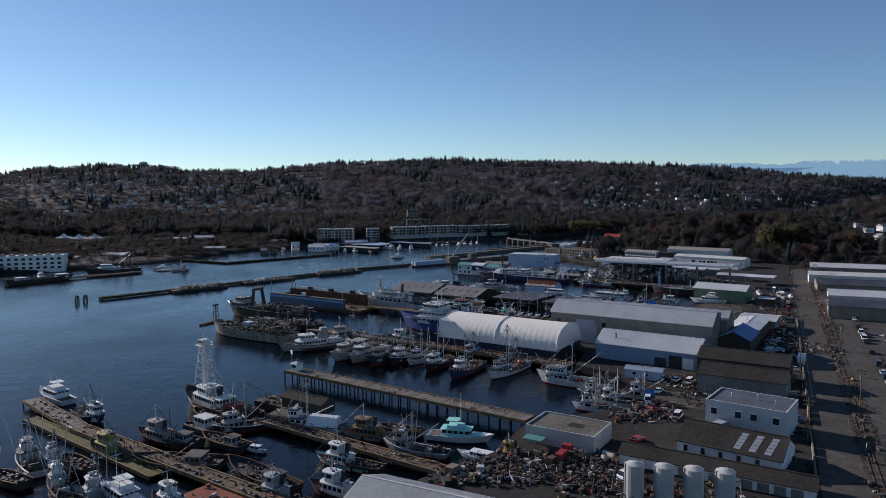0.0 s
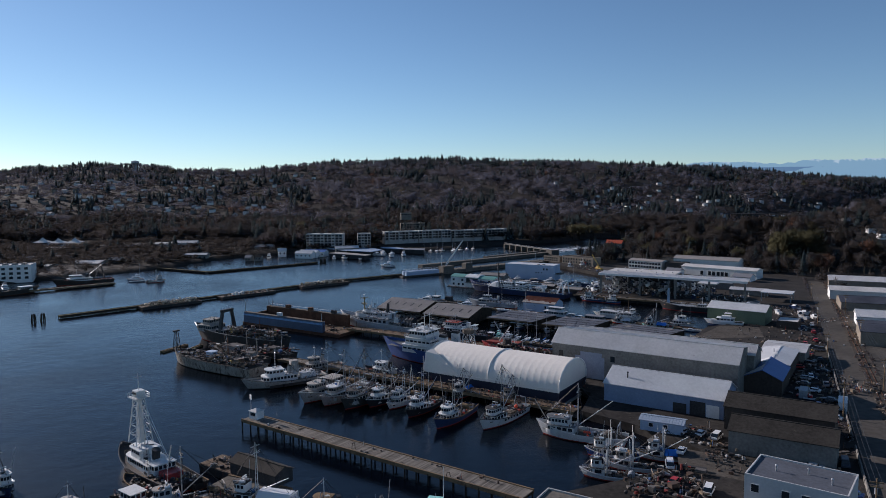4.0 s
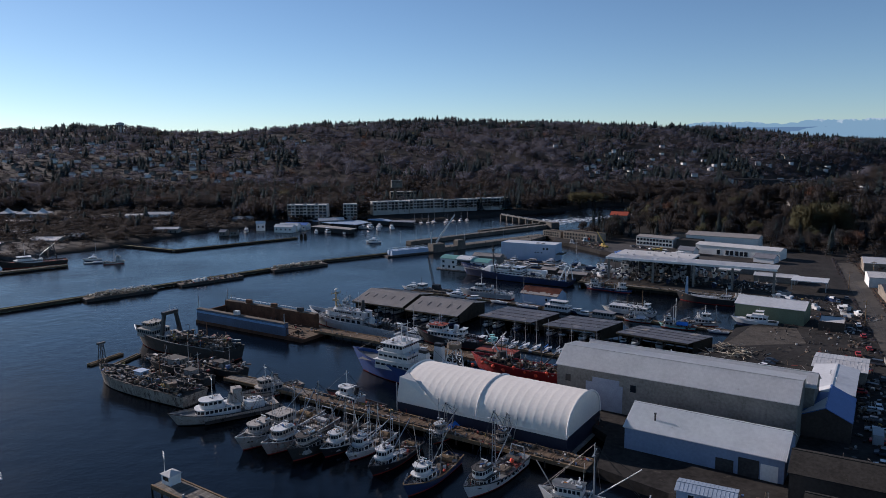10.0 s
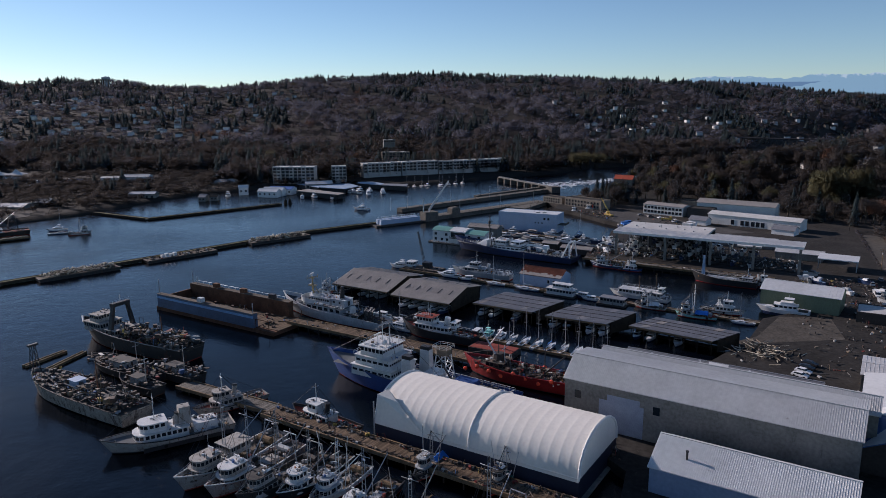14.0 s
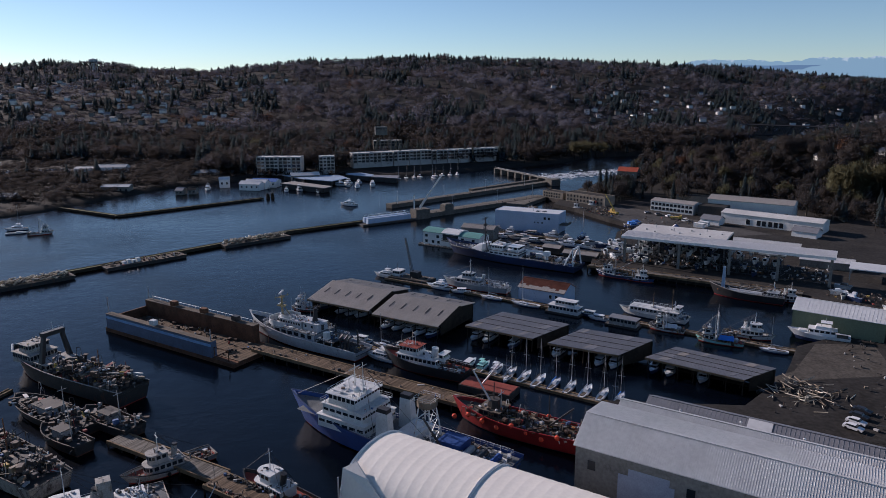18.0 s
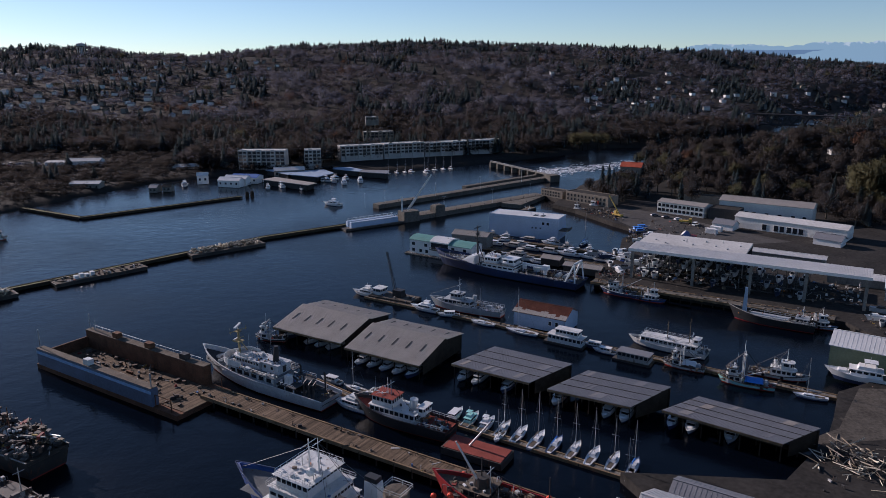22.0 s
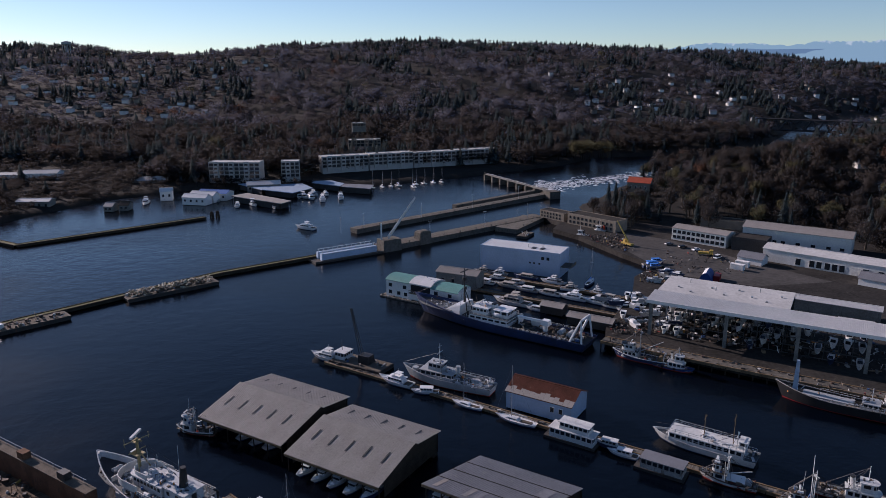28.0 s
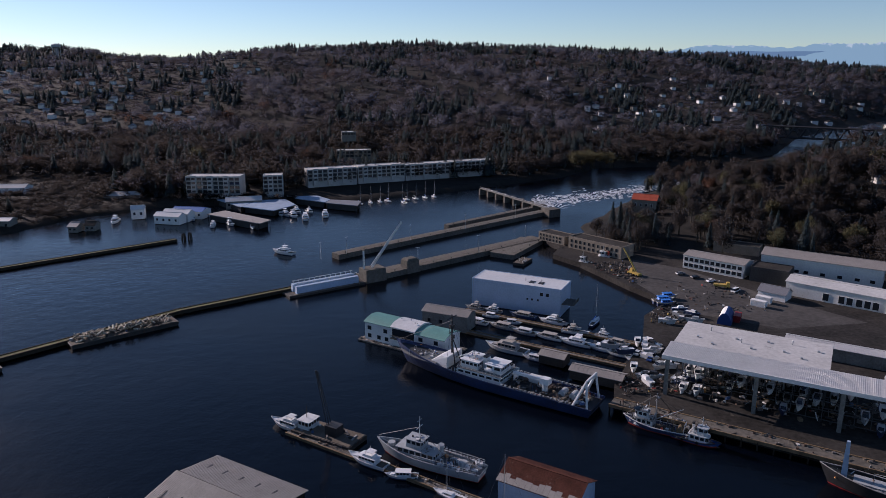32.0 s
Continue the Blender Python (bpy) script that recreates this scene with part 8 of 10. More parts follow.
for k in range(9):
    u = k / 8
    sailboat(-12 + 54 * u, 803 + 26 * u, R.choice((-70, -60, 115)), R.uniform(9, 12), "white sloop in the far marina", CLEANW, R.choice((BLUET, GREYP)), group="far marina boats")
for x, y in ((-103, 743), (-88, 734), (-74, 724), (-52, 757), (-58, 762), (-52, 771), (-44, 773), (-36, 774), (-64, 763), (-118, 750), (-48, 765)):
    yacht(x, y, R.choice((-80, -60, 100)), R.uniform(11, 15), "white cruiser in the far marina", None, None, R.random() < 0.6, group="far marina boats")
yacht(-168, 742, -80, 15, "white flybridge yacht at the far houseboats", None, None)
tug(121, 650, 150, 16, "small orange-white harbour tug by the lock office", WHITE, WHITE, ORANGE, 91)
tug(110, 640, 140, 12, "dark work skiff by the lock", DARKH, WHITE, BLACK, 92)
e = vessel("landing_stage", "dark landing stage with white gear", "barge", 84, 644, 60)
part("hull", Msh().box(-6, -3, -0.4, 6, 3, 1.3), DARKH, e)
part("deck", Msh().box(-5.7, -2.7, 1.3, 5.7, 2.7, 1.42), DECKB, e)
clutter(e, -5, 5, 4, 1.42, 6, 93, (WHITE, GREYP, BLACK))


# ---- road, railway, parked cars, yards ----
RA, RB = (262.0, 535.0), (52.0, 92.0)
rl = dist(RA, RB)
rang = ang_of(RB, RA)


def on_road(u, v):
    """u metres up the road from its near end, v metres to its right."""
    c, s = math.cos(radians(rang)), math.sin(radians(rang))
    return RB[0] + u * c + v * s, RB[1] + u * s - v * c


def strip(name, u0, u1, v0, v1, z, material, label, cat="road"):
    p = [on_road(u0, v0), on_road(u1, v0), on_road(u1, v1), on_road(u0, v1)]
    m = Msh().add([(x, y, z) for x, y in p] + [(x, y, z - 0.3) for x, y in p], [(0, 3, 2, 1), (0, 1, 5, 4), (1, 2, 6, 5), (2, 3, 7, 6), (3, 0, 4, 7)])
    return solo(name, m, material, label, cat, kind="structure")


strip("road", 0, rl, 2, 11, 2.56, ROADM, "patched grey street running inland")
strip("road", 0, rl, 16, 26, 2.555, ROADM, "wide worn street with parked cars")
strip("pavement", 0, rl, 11, 16, 2.62, DIRT, "narrow strip with railway tracks in dirt", "pavement")
strip("pavement", 0, rl, 26, 60, 2.53, APRONM, "car park beside the street", "pavement")
for v in (12.3, 13.75):
    strip("rail_track", 0, rl, v, v + 0.16, 2.76, RUSTST, "rusty steel rail", "rail")
e = thing("fence", "low white barrier wall beside the street", "barrier", *on_road(60, 1.2), 2.5, rang)
for k in range(34):
    if k % 7 != 6:
        part("barrier_block", Msh().box(6 * k, -0.25, 0, 6 * k + 5.5, 0.25, 1.1, 0, 0.1), CONCRETE, e)


def utility_pole(x, y, a=0):
    e = thing("utility_pole", "brown timber utility pole with cross-arms", "utility pole", x, y, 2.5, a, "utility poles")
    part("pole", Msh().rod((0, 0, 0), (0, 0, 11), 0.2, 6, 0.13), TIMBER, e)
    part("cross_arm", Msh().box(-0.1, -1.3, 10.0, 0.1, 1.3, 10.25), TIMBER, e)
    part("cross_arm", Msh().box(-0.1, -1.1, 9.1, 0.1, 1.1, 9.3), TIMBER, e)
    part("transformer", Msh().rod((0.4, 0, 7.6), (0.4, 0, 8.8), 0.3, 7), STEEL, e)


pps = [on_road(50 + 38 * k, 0.3 if k % 2 else 14.9) for k in range(11)]
for p in pps:
    utility_pole(*p, rang)
wires = Msh()
for vv in (0.3, 14.9):
    q = [on_road(50 + 38 * k, 0.3 if k % 2 else 14.9) for k in range(11) if (k % 2 == 1) == (vv == 0.3)]
    for a, b in zip(q, q[1:]):
        for o in (-1.1, 0, 1.1):
            for s in range(6):
                u, w = s / 6, (s + 1) / 6
                z0, z1 = 12.6 - 3 * u * (1 - u), 12.6 - 3 * w * (1 - w)
                wires.rod((a[0] + (b[0] - a[0]) * u + o, a[1] + (b[1] - a[1]) * u, z0), (a[0] + (b[0] - a[0]) * w + o, a[1] + (b[1] - a[1]) * w, z1), 0.035, 3)
solo("power_lines", wires, BLACK, "thin black overhead wires between poles", "wires", kind="stuff")


def car_mesh(name, body_m, van=False):
    e = thing(name, "parked car", "car")
    L, W = (5.2, 1.95) if van else (4.6, 1.8)
    b = Msh()
    prof = [(-L / 2, 0.35), (L / 2, 0.35), (L / 2, 0.75), (L / 2 - 0.9, 0.95), (-L / 2 + 0.1, 1.0), (-L / 2, 0.8)]
    n = len(prof)
    b.add([(x, -W / 2, z) for x, z in prof] + [(x, W / 2, z) for x, z in prof], [tuple(range(n)), tuple(range(2 * n - 1, n - 1, -1))] + [((k + 1) % n, k, n + k, n + (k + 1) % n) for k in range(n)])
    part("body", b, body_m, e)
    h = 1.95 if van else 1.45
    x0, x1 = (-L / 2 + 0.15, L / 2 - 1.0) if van else (-L / 2 + 0.6, L / 2 - 1.3)
    part("cabin_glass", Msh().box(x0, -W / 2 + 0.06, 0.95, x1, W / 2 - 0.06, h - 0.06, 0.35, 0.14), GLASS, e)
    part("roof", Msh().box(x0 + 0.38, -W / 2 + 0.2, h - 0.08, x1 - 0.38, W / 2 - 0.2, h), body_m, e)
    for x in (-L / 2 + 0.85, L / 2 - 0.85):
        for y in (-W / 2 + 0.05, W / 2 - 0.05):
            part("wheel", Msh().rod((x, y - 0.1, 0.33), (x, y + 0.1, 0.33), 0.33, 8), TYRE, e)
    return e


CARS = [car_mesh("car", paint(n, *c)) for n, c in (("car_white", (0.75, 0.75, 0.75)), ("car_silver", (0.4, 0.42, 0.44)), ("car_black", (0.02, 0.02, 0.025)), ("car_blue", (0.03, 0.08, 0.25)),
                                                   ("car_red", (0.4, 0.03, 0.03)), ("car_grey", (0.12, 0.12, 0.13)))] + [car_mesh("van", paint("van_white", 0.75, 0.75, 0.74), True), car_mesh("van", paint("van_dark", 0.05, 0.06, 0.08), True)]
CNAMES = ["white", "silver", "black", "dark blue", "red", "grey", "white van-bodied", "dark van-bodied"]
used = set()


def park(x, y, a, k=None, z=2.57):
    k = R.choice((0, 0, 1, 1, 2, 3, 4, 5, 5, 6, 7)) if k is None else k
    m = pose(x, y, z, 0, 0, a)
    if k in used:
        c = copy_thing(CARS[k], m)
    else:
        used.add(k)
        c = CARS[k]
        c.matrix_basis = m
    tagged(c, f"{CNAMES[k]} car parked on the asphalt", "car", "parked cars")


for k in range(8):
    park(*on_road(12 + 5 * k, 40), rang, k)
for k in range(30):
    if R.random() < 0.8:
        park(*on_road(95 + 9.5 * k, -2.2 if k % 2 else -6.5), rang + R.choice((0, 70, 180)))
for k in range(26):
    if R.random() < 0.7:
        park(*on_road(70 + 8.0 * k, -9.5 + R.uniform(-1, 1)), rang + R.choice((90, 80, 270)))
for k in range(34):
    if R.random() < 0.6:
        park(*on_road(55 + 6.6 * k, 25.2), rang + R.choice((0, 180)))
for k in range(40):
    if R.random() < 0.55:
        park(*on_road(60 + 3.3 * k, 31 + (k % 2) * 11), rang + 90 + R.uniform(-4, 4))
for x, y, a, k in ((118.5, 320, -50, 0), (121, 323, -50, 0), (123.5, 326, -50, 2), (126, 329, -50, 2), (71.5, 228.5, 50, 0), (75.5, 226.5, 52, 0), (79, 224, 52, 6), (66, 214, 60, 0), (60, 205, 75, 6),
                   (64, 190, 60, 6), (58, 195, 50, 4), (170, 585, 40, 6), (160, 606, 20, 2), (155, 612, 20, 5), (165, 600, 25, 0), (136, 310, 50, 1), (140, 316, 50, 5), (40, 150, 30, 6), (48, 172, 40, 4),
                   (118, 512, 60, 0), (121, 508, 60, 5), (124, 505, 60, 1), (114, 519, 50, 0), (110, 512, 55, 3), (107, 517, 55, 1), (88, 204, 60, 5), (93, 214, 60, 2), (98, 224, 60, 1), (112, 236, 60, 5), (117, 244, 60, 0), (121, 251, 60, 3)):
    park(x, y, a, k)

# buildings along the street
for a, b, W, ev, rg, wl, rf, lab in (
        ((222, 418), (258, 402), 26, 7, 9, WALLT, SLATE, "long dark-roofed warehouse beside the street"),
        ((236, 455), (285, 432), 20, 8, 9.5, PALEW, ROOFF, "white low warehouse beside the street"),
        ((260, 500), (320, 470), 22, 8, 10, WALLT, ROOFG, "tan storehouse at the street's far end"),
        ((183, 334), (214, 318), 30, 8.5, 9.6, WALLT, SLATE, "tan workshop with a dark blue roof by the car park"),
        ((206, 376), (236, 362), 14, 7, 9.5, WALLW, ROOFW, "twin-gabled white store beside the street")):
    gable("street_warehouse", lab, a, b, W, ev, rg, wl, rf, rib=1.6)

# tanks, containers, boats ashore, scrap
for k, (x, y) in enumerate(((38.4, 139.5), (44.0, 138.2), (49.5, 136.8), (55.2, 135.4))):
    e = thing("tank", "tall white cylindrical storage tank", "tank", x, y, 2.5, 0, "white tanks")
    part("shell", Msh().rod((0, 0, 0), (0, 0, 7.4), 1.9, 20), TANKM, e)
    part("lid", Msh().rod((0, 0, 7.4), (0, 0, 7.9), 1.9, 20, 0.5), TANKM, e)
    part("ladder", Msh().box(-2.05, -0.25, 0, -1.95, 0.25, 7.6), STEEL, e)


def container(x, y, a, m, lab, L=6.1):
    e = thing("container", lab, "container", x, y, 2.5, a, "containers")
    part("shell", Msh().box(-L / 2, -1.22, 0, L / 2, 1.22, 2.6), m, e)
    g = Msh()
    for k in range(int(L / 0.5)):
        for s in (-1, 1):
            g.box(-L / 2 + 0.3 + 0.5 * k, s * 1.24 - 0.03, 0.2, -L / 2 + 0.5 + 0.5 * k, s * 1.24 + 0.03, 2.4)
    part("side_ribbing", g, m, e)["kind"] = "stuff"
    for s in (-1, 1):
        part("door", Msh().box(L / 2, s * 0.6 - 0.55, 0.1, L / 2 + 0.06, s * 0.6 + 0.55, 2.5), m, e)


container(155.5, 549.5, 60, REDH, "red shipping container on the yard")
e = thing("quonset_store", "blue arched store with a white roof", "store", 150.8, 549, 2.5, 60)
g, g2 = Msh(), Msh()
NQ = 10
for i in range(NQ):
    w0, w1 = math.pi * i / NQ, math.pi * (i + 1) / NQ
    (g2 if i > 4 else g).add([(-5, -2.6 * math.cos(w0), 4.6 * math.sin(w0)), (5, -2.6 * math.cos(w0), 4.6 * math.sin(w0)), (5, -2.6 * math.cos(w1), 4.6 * math.sin(w1)), (-5, -2.6 * math.cos(w1), 4.6 * math.sin(w1))], [(0, 1, 2, 3)])
for x in (-5, 5):
    g.add([(x, -2.6 * math.cos(math.pi * i / NQ), 4.6 * math.sin(math.pi * i / NQ)) for i in range(NQ + 1)], [tuple(range(NQ + 1))])
part("shell", g, BLUEH, e)
part("roof", g2, WALLW, e)
container(176, 571, -45, WALLW, "white steel container by the garage")
container(171.5, 566, -45, WALLW, "white storage container by the garage")
container(128, 250, 60, WALLW, "white container beside the street", 8)
container(122, 262, 60, GREYP, "grey container beside the street")
container(70, 178, 40, GREYP, "grey site container on the yard")
# yellow mobile crane
e = thing("mobile_crane", "yellow mobile crane with a raised telescopic boom", "crane", 133, 612, 2.5, 120)
part("chassis", Msh().box(-3.4, -1.2, 0.5, 3.4, 1.2, 1.5), YELLOW, e)
part("cab", Msh().box(1.2, -1.1, 1.5, 3.0, 0.3, 3.0, 0.15, 0.1), YELLOW, e)
part("boom", Msh().rod((-1, 0, 2), (7, 1, 12), 0.45, 5, 0.3), YELLOW, e)
for x in (-2.4, -0.8, 0.9, 2.4):
    for y in (-1.15, 1.15):
        part("wheel", Msh().rod((x, y - 0.2, 0.5), (x, y + 0.2, 0.5), 0.5, 8), TYRE, e)
e = thing("truck", "red flatbed truck in the scrap yard", "truck", 27.5, 160.5, 2.5, 60)
part("cab", Msh().box(2, -1.2, 0.6, 4, 1.2, 2.8, 0.15, 0.1), REDH, e)
part("bed", Msh().box(-4, -1.2, 0.9, 1.9, 1.2, 1.3), RUSTST, e)
part("load", Msh().box(-3.4, -1.0, 1.3, 1.0, 1.0, 2.4, 0.3, 0.2), REDH, e)
for x in (-3, -1.8, 2.8):
    for y in (-1.1, 1.1):
        part("wheel", Msh().rod((x, y - 0.18, 0.5), (x, y + 0.18, 0.5), 0.5, 8), TYRE, e)
e = thing("truck", "yellow truck standing on the yard", "truck", 166.5, 591, 2.5, -20)
part("cab", Msh().box(1.5, -1.2, 0.6, 3.3, 1.2, 2.8, 0.15, 0.1), YELLOW, e)
part("bed", Msh().box(-3.6, -1.2, 0.9, 1.4, 1.2, 1.8), YELLOW, e)
for x in (-2.6, 2.3):
    for y in (-1.1, 1.1):
        part("wheel", Msh().rod((x, y - 0.18, 0.5), (x, y + 0.18, 0.5), 0.5, 8), TYRE, e)


def on_land(x, y, m=1.5):
    """True inside the port's sea wall, m metres from it."""
    for dx, dy in ((0, 0), (m, 0), (-m, 0), (0, m), (0, -m)):
        r = False
        px, py = x + dx, y + dy
        for (x1, y1), (x2, y2) in zip(PORT, PORT[1:] + PORT[:1]):
            if (y1 > py) != (y2 > py) and px < (x2 - x1) * (py - y1) / (y2 - y1) + x1:
                r = not r
        if not r:
            return False
    return True


def pier_gear(label, a, b, W, z, n, seed):
    """Pots, nets and boxes strewn along the edges of a pier."""
    g = Msh()
    L = dist(a, b)
    g.heap(1, -W / 2 + 0.4, L - 1, -W / 2 + 1.5, z, n // 2, seed, 0.6).heap(1, W / 2 - 1.5, L - 1, W / 2 - 0.4, z, n // 2, seed + 1, 0.6)
    solo("pier_gear", g, SCRAPM, label, "clutter", kind="stuff", at=pose(a[0], a[1], 0, 0, 0, ang_of(a, b)))


def scrap(name, label, x0, y0, x1, y1, n, z, seed, mats, big=1.0):
    """A spread of loose yard pieces, too many to count."""
    m = LOGM if YELLOW in mats else PALEGEAR if CLEANW in mats else SCRAPM
    solo(name, Msh().heap(x0, y0, x1, y1, z, int(n * 5.0), seed, 0.72 * big, 0.8, on_land), m, label, "scrap", kind="stuff")


JUNK = (RUSTST, TIMBER, WORN, BLACK, GREYP, REDH, WHITE, DECKB)
scrap("scrap_heap", "heap of rusty yard scrap and pipes", 0, 148, 22, 162, 70, 2.5, 1, JUNK)
scrap("scrap_heap", "yard clutter with crates and red parts", 24, 142, 44, 160, 46, 2.5, 2, JUNK)
scrap("scrap_heap", "yard clutter beside the slip", 46, 186, 64, 204, 46, 2.5, 3, JUNK)
scrap("scrap_heap", "timber and machinery along the quay", 54, 218, 68, 236, 44, 2.5, 4, JUNK)
g, rr = Msh(), random.Random(91)
for k in range(170):
    x, y, w, l = rr.gauss(116, 4.5), rr.gauss(342, 4.5), rr.uniform(0, 6.28), rr.uniform(1.2, 4.5)
    if on_land(x, y, 3):
        z = 2.6 + 2.2 * rr.random() * math.exp(-((x - 116) ** 2 + (y - 342) ** 2) / 40)
        g.rod((x, y, z), (x + l * math.cos(w), y + l * math.sin(w), z + rr.uniform(-0.3, 1.0)), rr.uniform(0.06, 0.17), 4)
solo("timber_heap", g, LOGM, "heap of broken timber and yellow planks", "scrap", kind="stuff")
scrap("scrap_heap", "gear heaped beside the big shed", 46, 272, 54, 290, 30, 2.5, 7, (TIMBER, WORN, DECKB, GREYP))
scrap("yard_gear", "boat-yard gear and cradles", 118, 546, 140, 570, 50, 2.5, 8, JUNK)
scrap("yard_gear", "machinery by the quay", 116, 600, 134, 634, 46, 2.5, 9, JUNK)
scrap("yard_gear", "stored boats and gear beside the street", 172, 384, 204, 432, 60, 2.5, 10, JUNK, 0.9)
scrap("yard_gear", "crates and bins behind the warehouse", 124, 262, 150, 310, 60, 2.5, 11, (WHITE, GREYP, BLACK, WORN, RUSTST), 1.2)
scrap("yard_gear", "pallets and pots beside the wharf", 92, 486, 112, 500, 34, 2.7, 14, JUNK, 0.9)

for k, (u0, u1, v0, v1, n_) in enumerate(((20, 330, -9, 0.3, 90), (40, 380, 11.2, 15.6, 70), (60, 240, 27, 58, 60), (150, 330, -16, -6, 60))):
    g, rr = Msh(), random.Random(60 + k)
    for i in range(n_):
        x, y = on_road(rr.uniform(u0, u1), rr.uniform(v0, v1))
        g.heap(x - 1.2, y - 1.2, x + 1.2, y + 1.2, 2.56, 3, k * 500 + i, 0.8)
    solo("roadside_gear", g, SCRAPM, "loose pallets, bins and scrap along the street", "clutter", kind="stuff")
scrap("scrap_heap", "dark machinery and pipes behind the tanks", 22, 126, 60, 146, 60, 2.5, 15, JUNK)
scrap("scrap_heap", "engines and pipework along the yard edge", -4, 146, 40, 166, 75, 2.5, 16, JUNK)
scrap("scrap_heap", "boat gear strewn along the slip quay", 36, 196, 62, 212, 40, 2.5, 17, JUNK)
scrap("yard_gear", "net bundles and pots on the long pier", 70, 200, 80, 234, 30, 2.5, 18, JUNK)
scrap("yard_gear", "yard gear between the sheds", 96, 230, 122, 250, 40, 2.5, 19, JUNK)
scrap("yard_gear", "crates and cradles on the office yard", 140, 560, 172, 600, 16, 2.5, 21, JUNK)

scrap("scrap_heap", "large rusty machines and boxes in the yard", 0, 147, 40, 164, 7, 2.5, 31, JUNK, 2.4)
scrap("scrap_heap", "large rusty tanks and frames behind the tanks", 24, 128, 60, 142, 5, 2.5, 32, JUNK, 2.2)
scrap("yard_gear", "stacked machines by the slip", 44, 188, 66, 206, 5, 2.5, 33, JUNK, 2.0)
scrap("yard_gear", "stacked gear behind the long shed", 104, 300, 150, 345, 12, 2.5, 34, JUNK, 0.9)
scrap("yard_gear", "trailers and gear by the street", 140, 330, 176, 380, 22, 2.5, 35, JUNK, 0.9)
pier_gear("nets and pots along the fish pier", (-31.5, 302.5), (46.0, 251.0), 6.0, 2.2, 420, 71)
pier_gear("gear along the floating dock's pier", (-40.5, 381.5), (48.0, 324.0), 6.0, 2.4, 60, 72)
pier_gear("boxes and ropes on the long pier", (-50, 240.0), (23.0, 188.0), 5.5, 3.4, 26, 73)
pier_gear("gear along the moored boats' pier", (-99, 188), (-30, 138), 4.5, 2.0, 110, 74)
pier_gear("gear on the narrow pier", (-127.5, 214.5), (-99, 188), 4.5, 2.0, 40, 75)
pier_gear("gear along the finger pier", (-49, 192.5), (0, 156.5), 4.0, 2.0, 90, 76)
pier_gear("bollards and gear along the wharf", (89, 482), (164, 433), 5.0, 2.7, 120, 77)
pier_gear("loose gear on the work float", (-4.5, 470.5), (140, 372), 2.4, 0.6, 90, 78)
pier_gear("timber and gear on the far pier", (-305, 502), (-240, 563), 5, 1.6, 120, 79)

# boats on the storage racks
def rack_boat(hm_, cv):
    e = thing("rack_boat", "small white motor boat in dry storage", "motor boat", 0, 0, 0, 0, "stored boats")
    hull(e, 7.2, 2.4, (1.3, 1.0, 0.9), hm_, CLEANW, None, 0.15, plain=True, stern=0.85, full=2.0, rake=0.16, n=8)
    part("cabin", Msh().box(-1.4, -0.8, 0.85, 1.6, 0.8, 1.75, 0.5, 0.15), cv or CLEANW, e)
    part("windscreen", Msh().add([(1.7, -0.75, 1.0), (1.7, 0.75, 1.0), (1.1, 0.65, 1.8), (1.1, -0.65, 1.8)], [(0, 1, 2, 3)]), GLASS, e)
    return e


rack_boats = []
for k, (hm_, cv) in enumerate(((CLEANW, None), (WHITE, GREYP), (NAVYH, None), (GREYP, BLACK))):
    e = rack_boat(hm_, cv)
    rack_boats.append(e)
first = [True] * 4
ca, sa = math.cos(radians(-33.1)), math.sin(radians(-33.1))
# racks use darker steel: the hangar's shade is put into their colour
e = thing("rack", "steel frame boat rack with beams", "rack", 105.8, 487.9, 2.5, -32.7)
for i in range(17):
    for j in range(3):
        part("upright", Msh().box(3 + 4 * i, 5 + 8 * j, 0, 3.2 + 4 * i, 5.2 + 8 * j, 8.5), DKSTEEL, e)
for z in (0.2, 3.0, 5.8):
    for j in range(3):
        part("beam", Msh().box(3, 4.9 + 8 * j, z, 67.5, 5.15 + 8 * j, z + 0.2), DKSTEEL, e)
for i in range(16):
    for j in range(3):
        for lv in range(3):
            if R.random() < 0.38:
                k = R.randrange(4)
                u, v = 5 + 4 * i, 5 + 8 * j + R.uniform(-0.8, 0.8)
                mtx = pose(105.8 + u * ca - v * sa, 487.2 + u * sa + v * ca, 3.4 + 2.8 * lv, 0, 0, -123 + R.uniform(-4, 4))
                if first[k]:
                    first[k] = False
                    rack_boats[k].matrix_basis = mtx
                else:
                    copy_thing(rack_boats[k], mtx)
for k in range(18):
    q = R.randrange(4)
    copy_thing(rack_boats[q], pose(R.uniform(98, 122), R.uniform(492, 530), 3.2, 0, 0, R.uniform(0, 360)))
for k in range(10):
    q = R.randrange(4)
    copy_thing(rack_boats[q], pose(R.uniform(176, 200), R.uniform(392, 440), 3.2, 0, 0, R.uniform(0, 360)))
for k in range(6):
    copy_thing(rack_boats[(1, 3, 2)[k % 3]], pose(R.uniform(126, 142), R.uniform(546, 566), 3.4, 0, 0, R.uniform(-60, 0)))
for x, y, a, ln in ((139, 573, 8, 10), (142, 577.5, 5, 9), (138, 568.5, 0, 8)):
    yacht(x, y, a, ln, "blue and white covered motor boat ashore on the quay", WORN, BLUET, False, z=2.9, group="boats ashore")


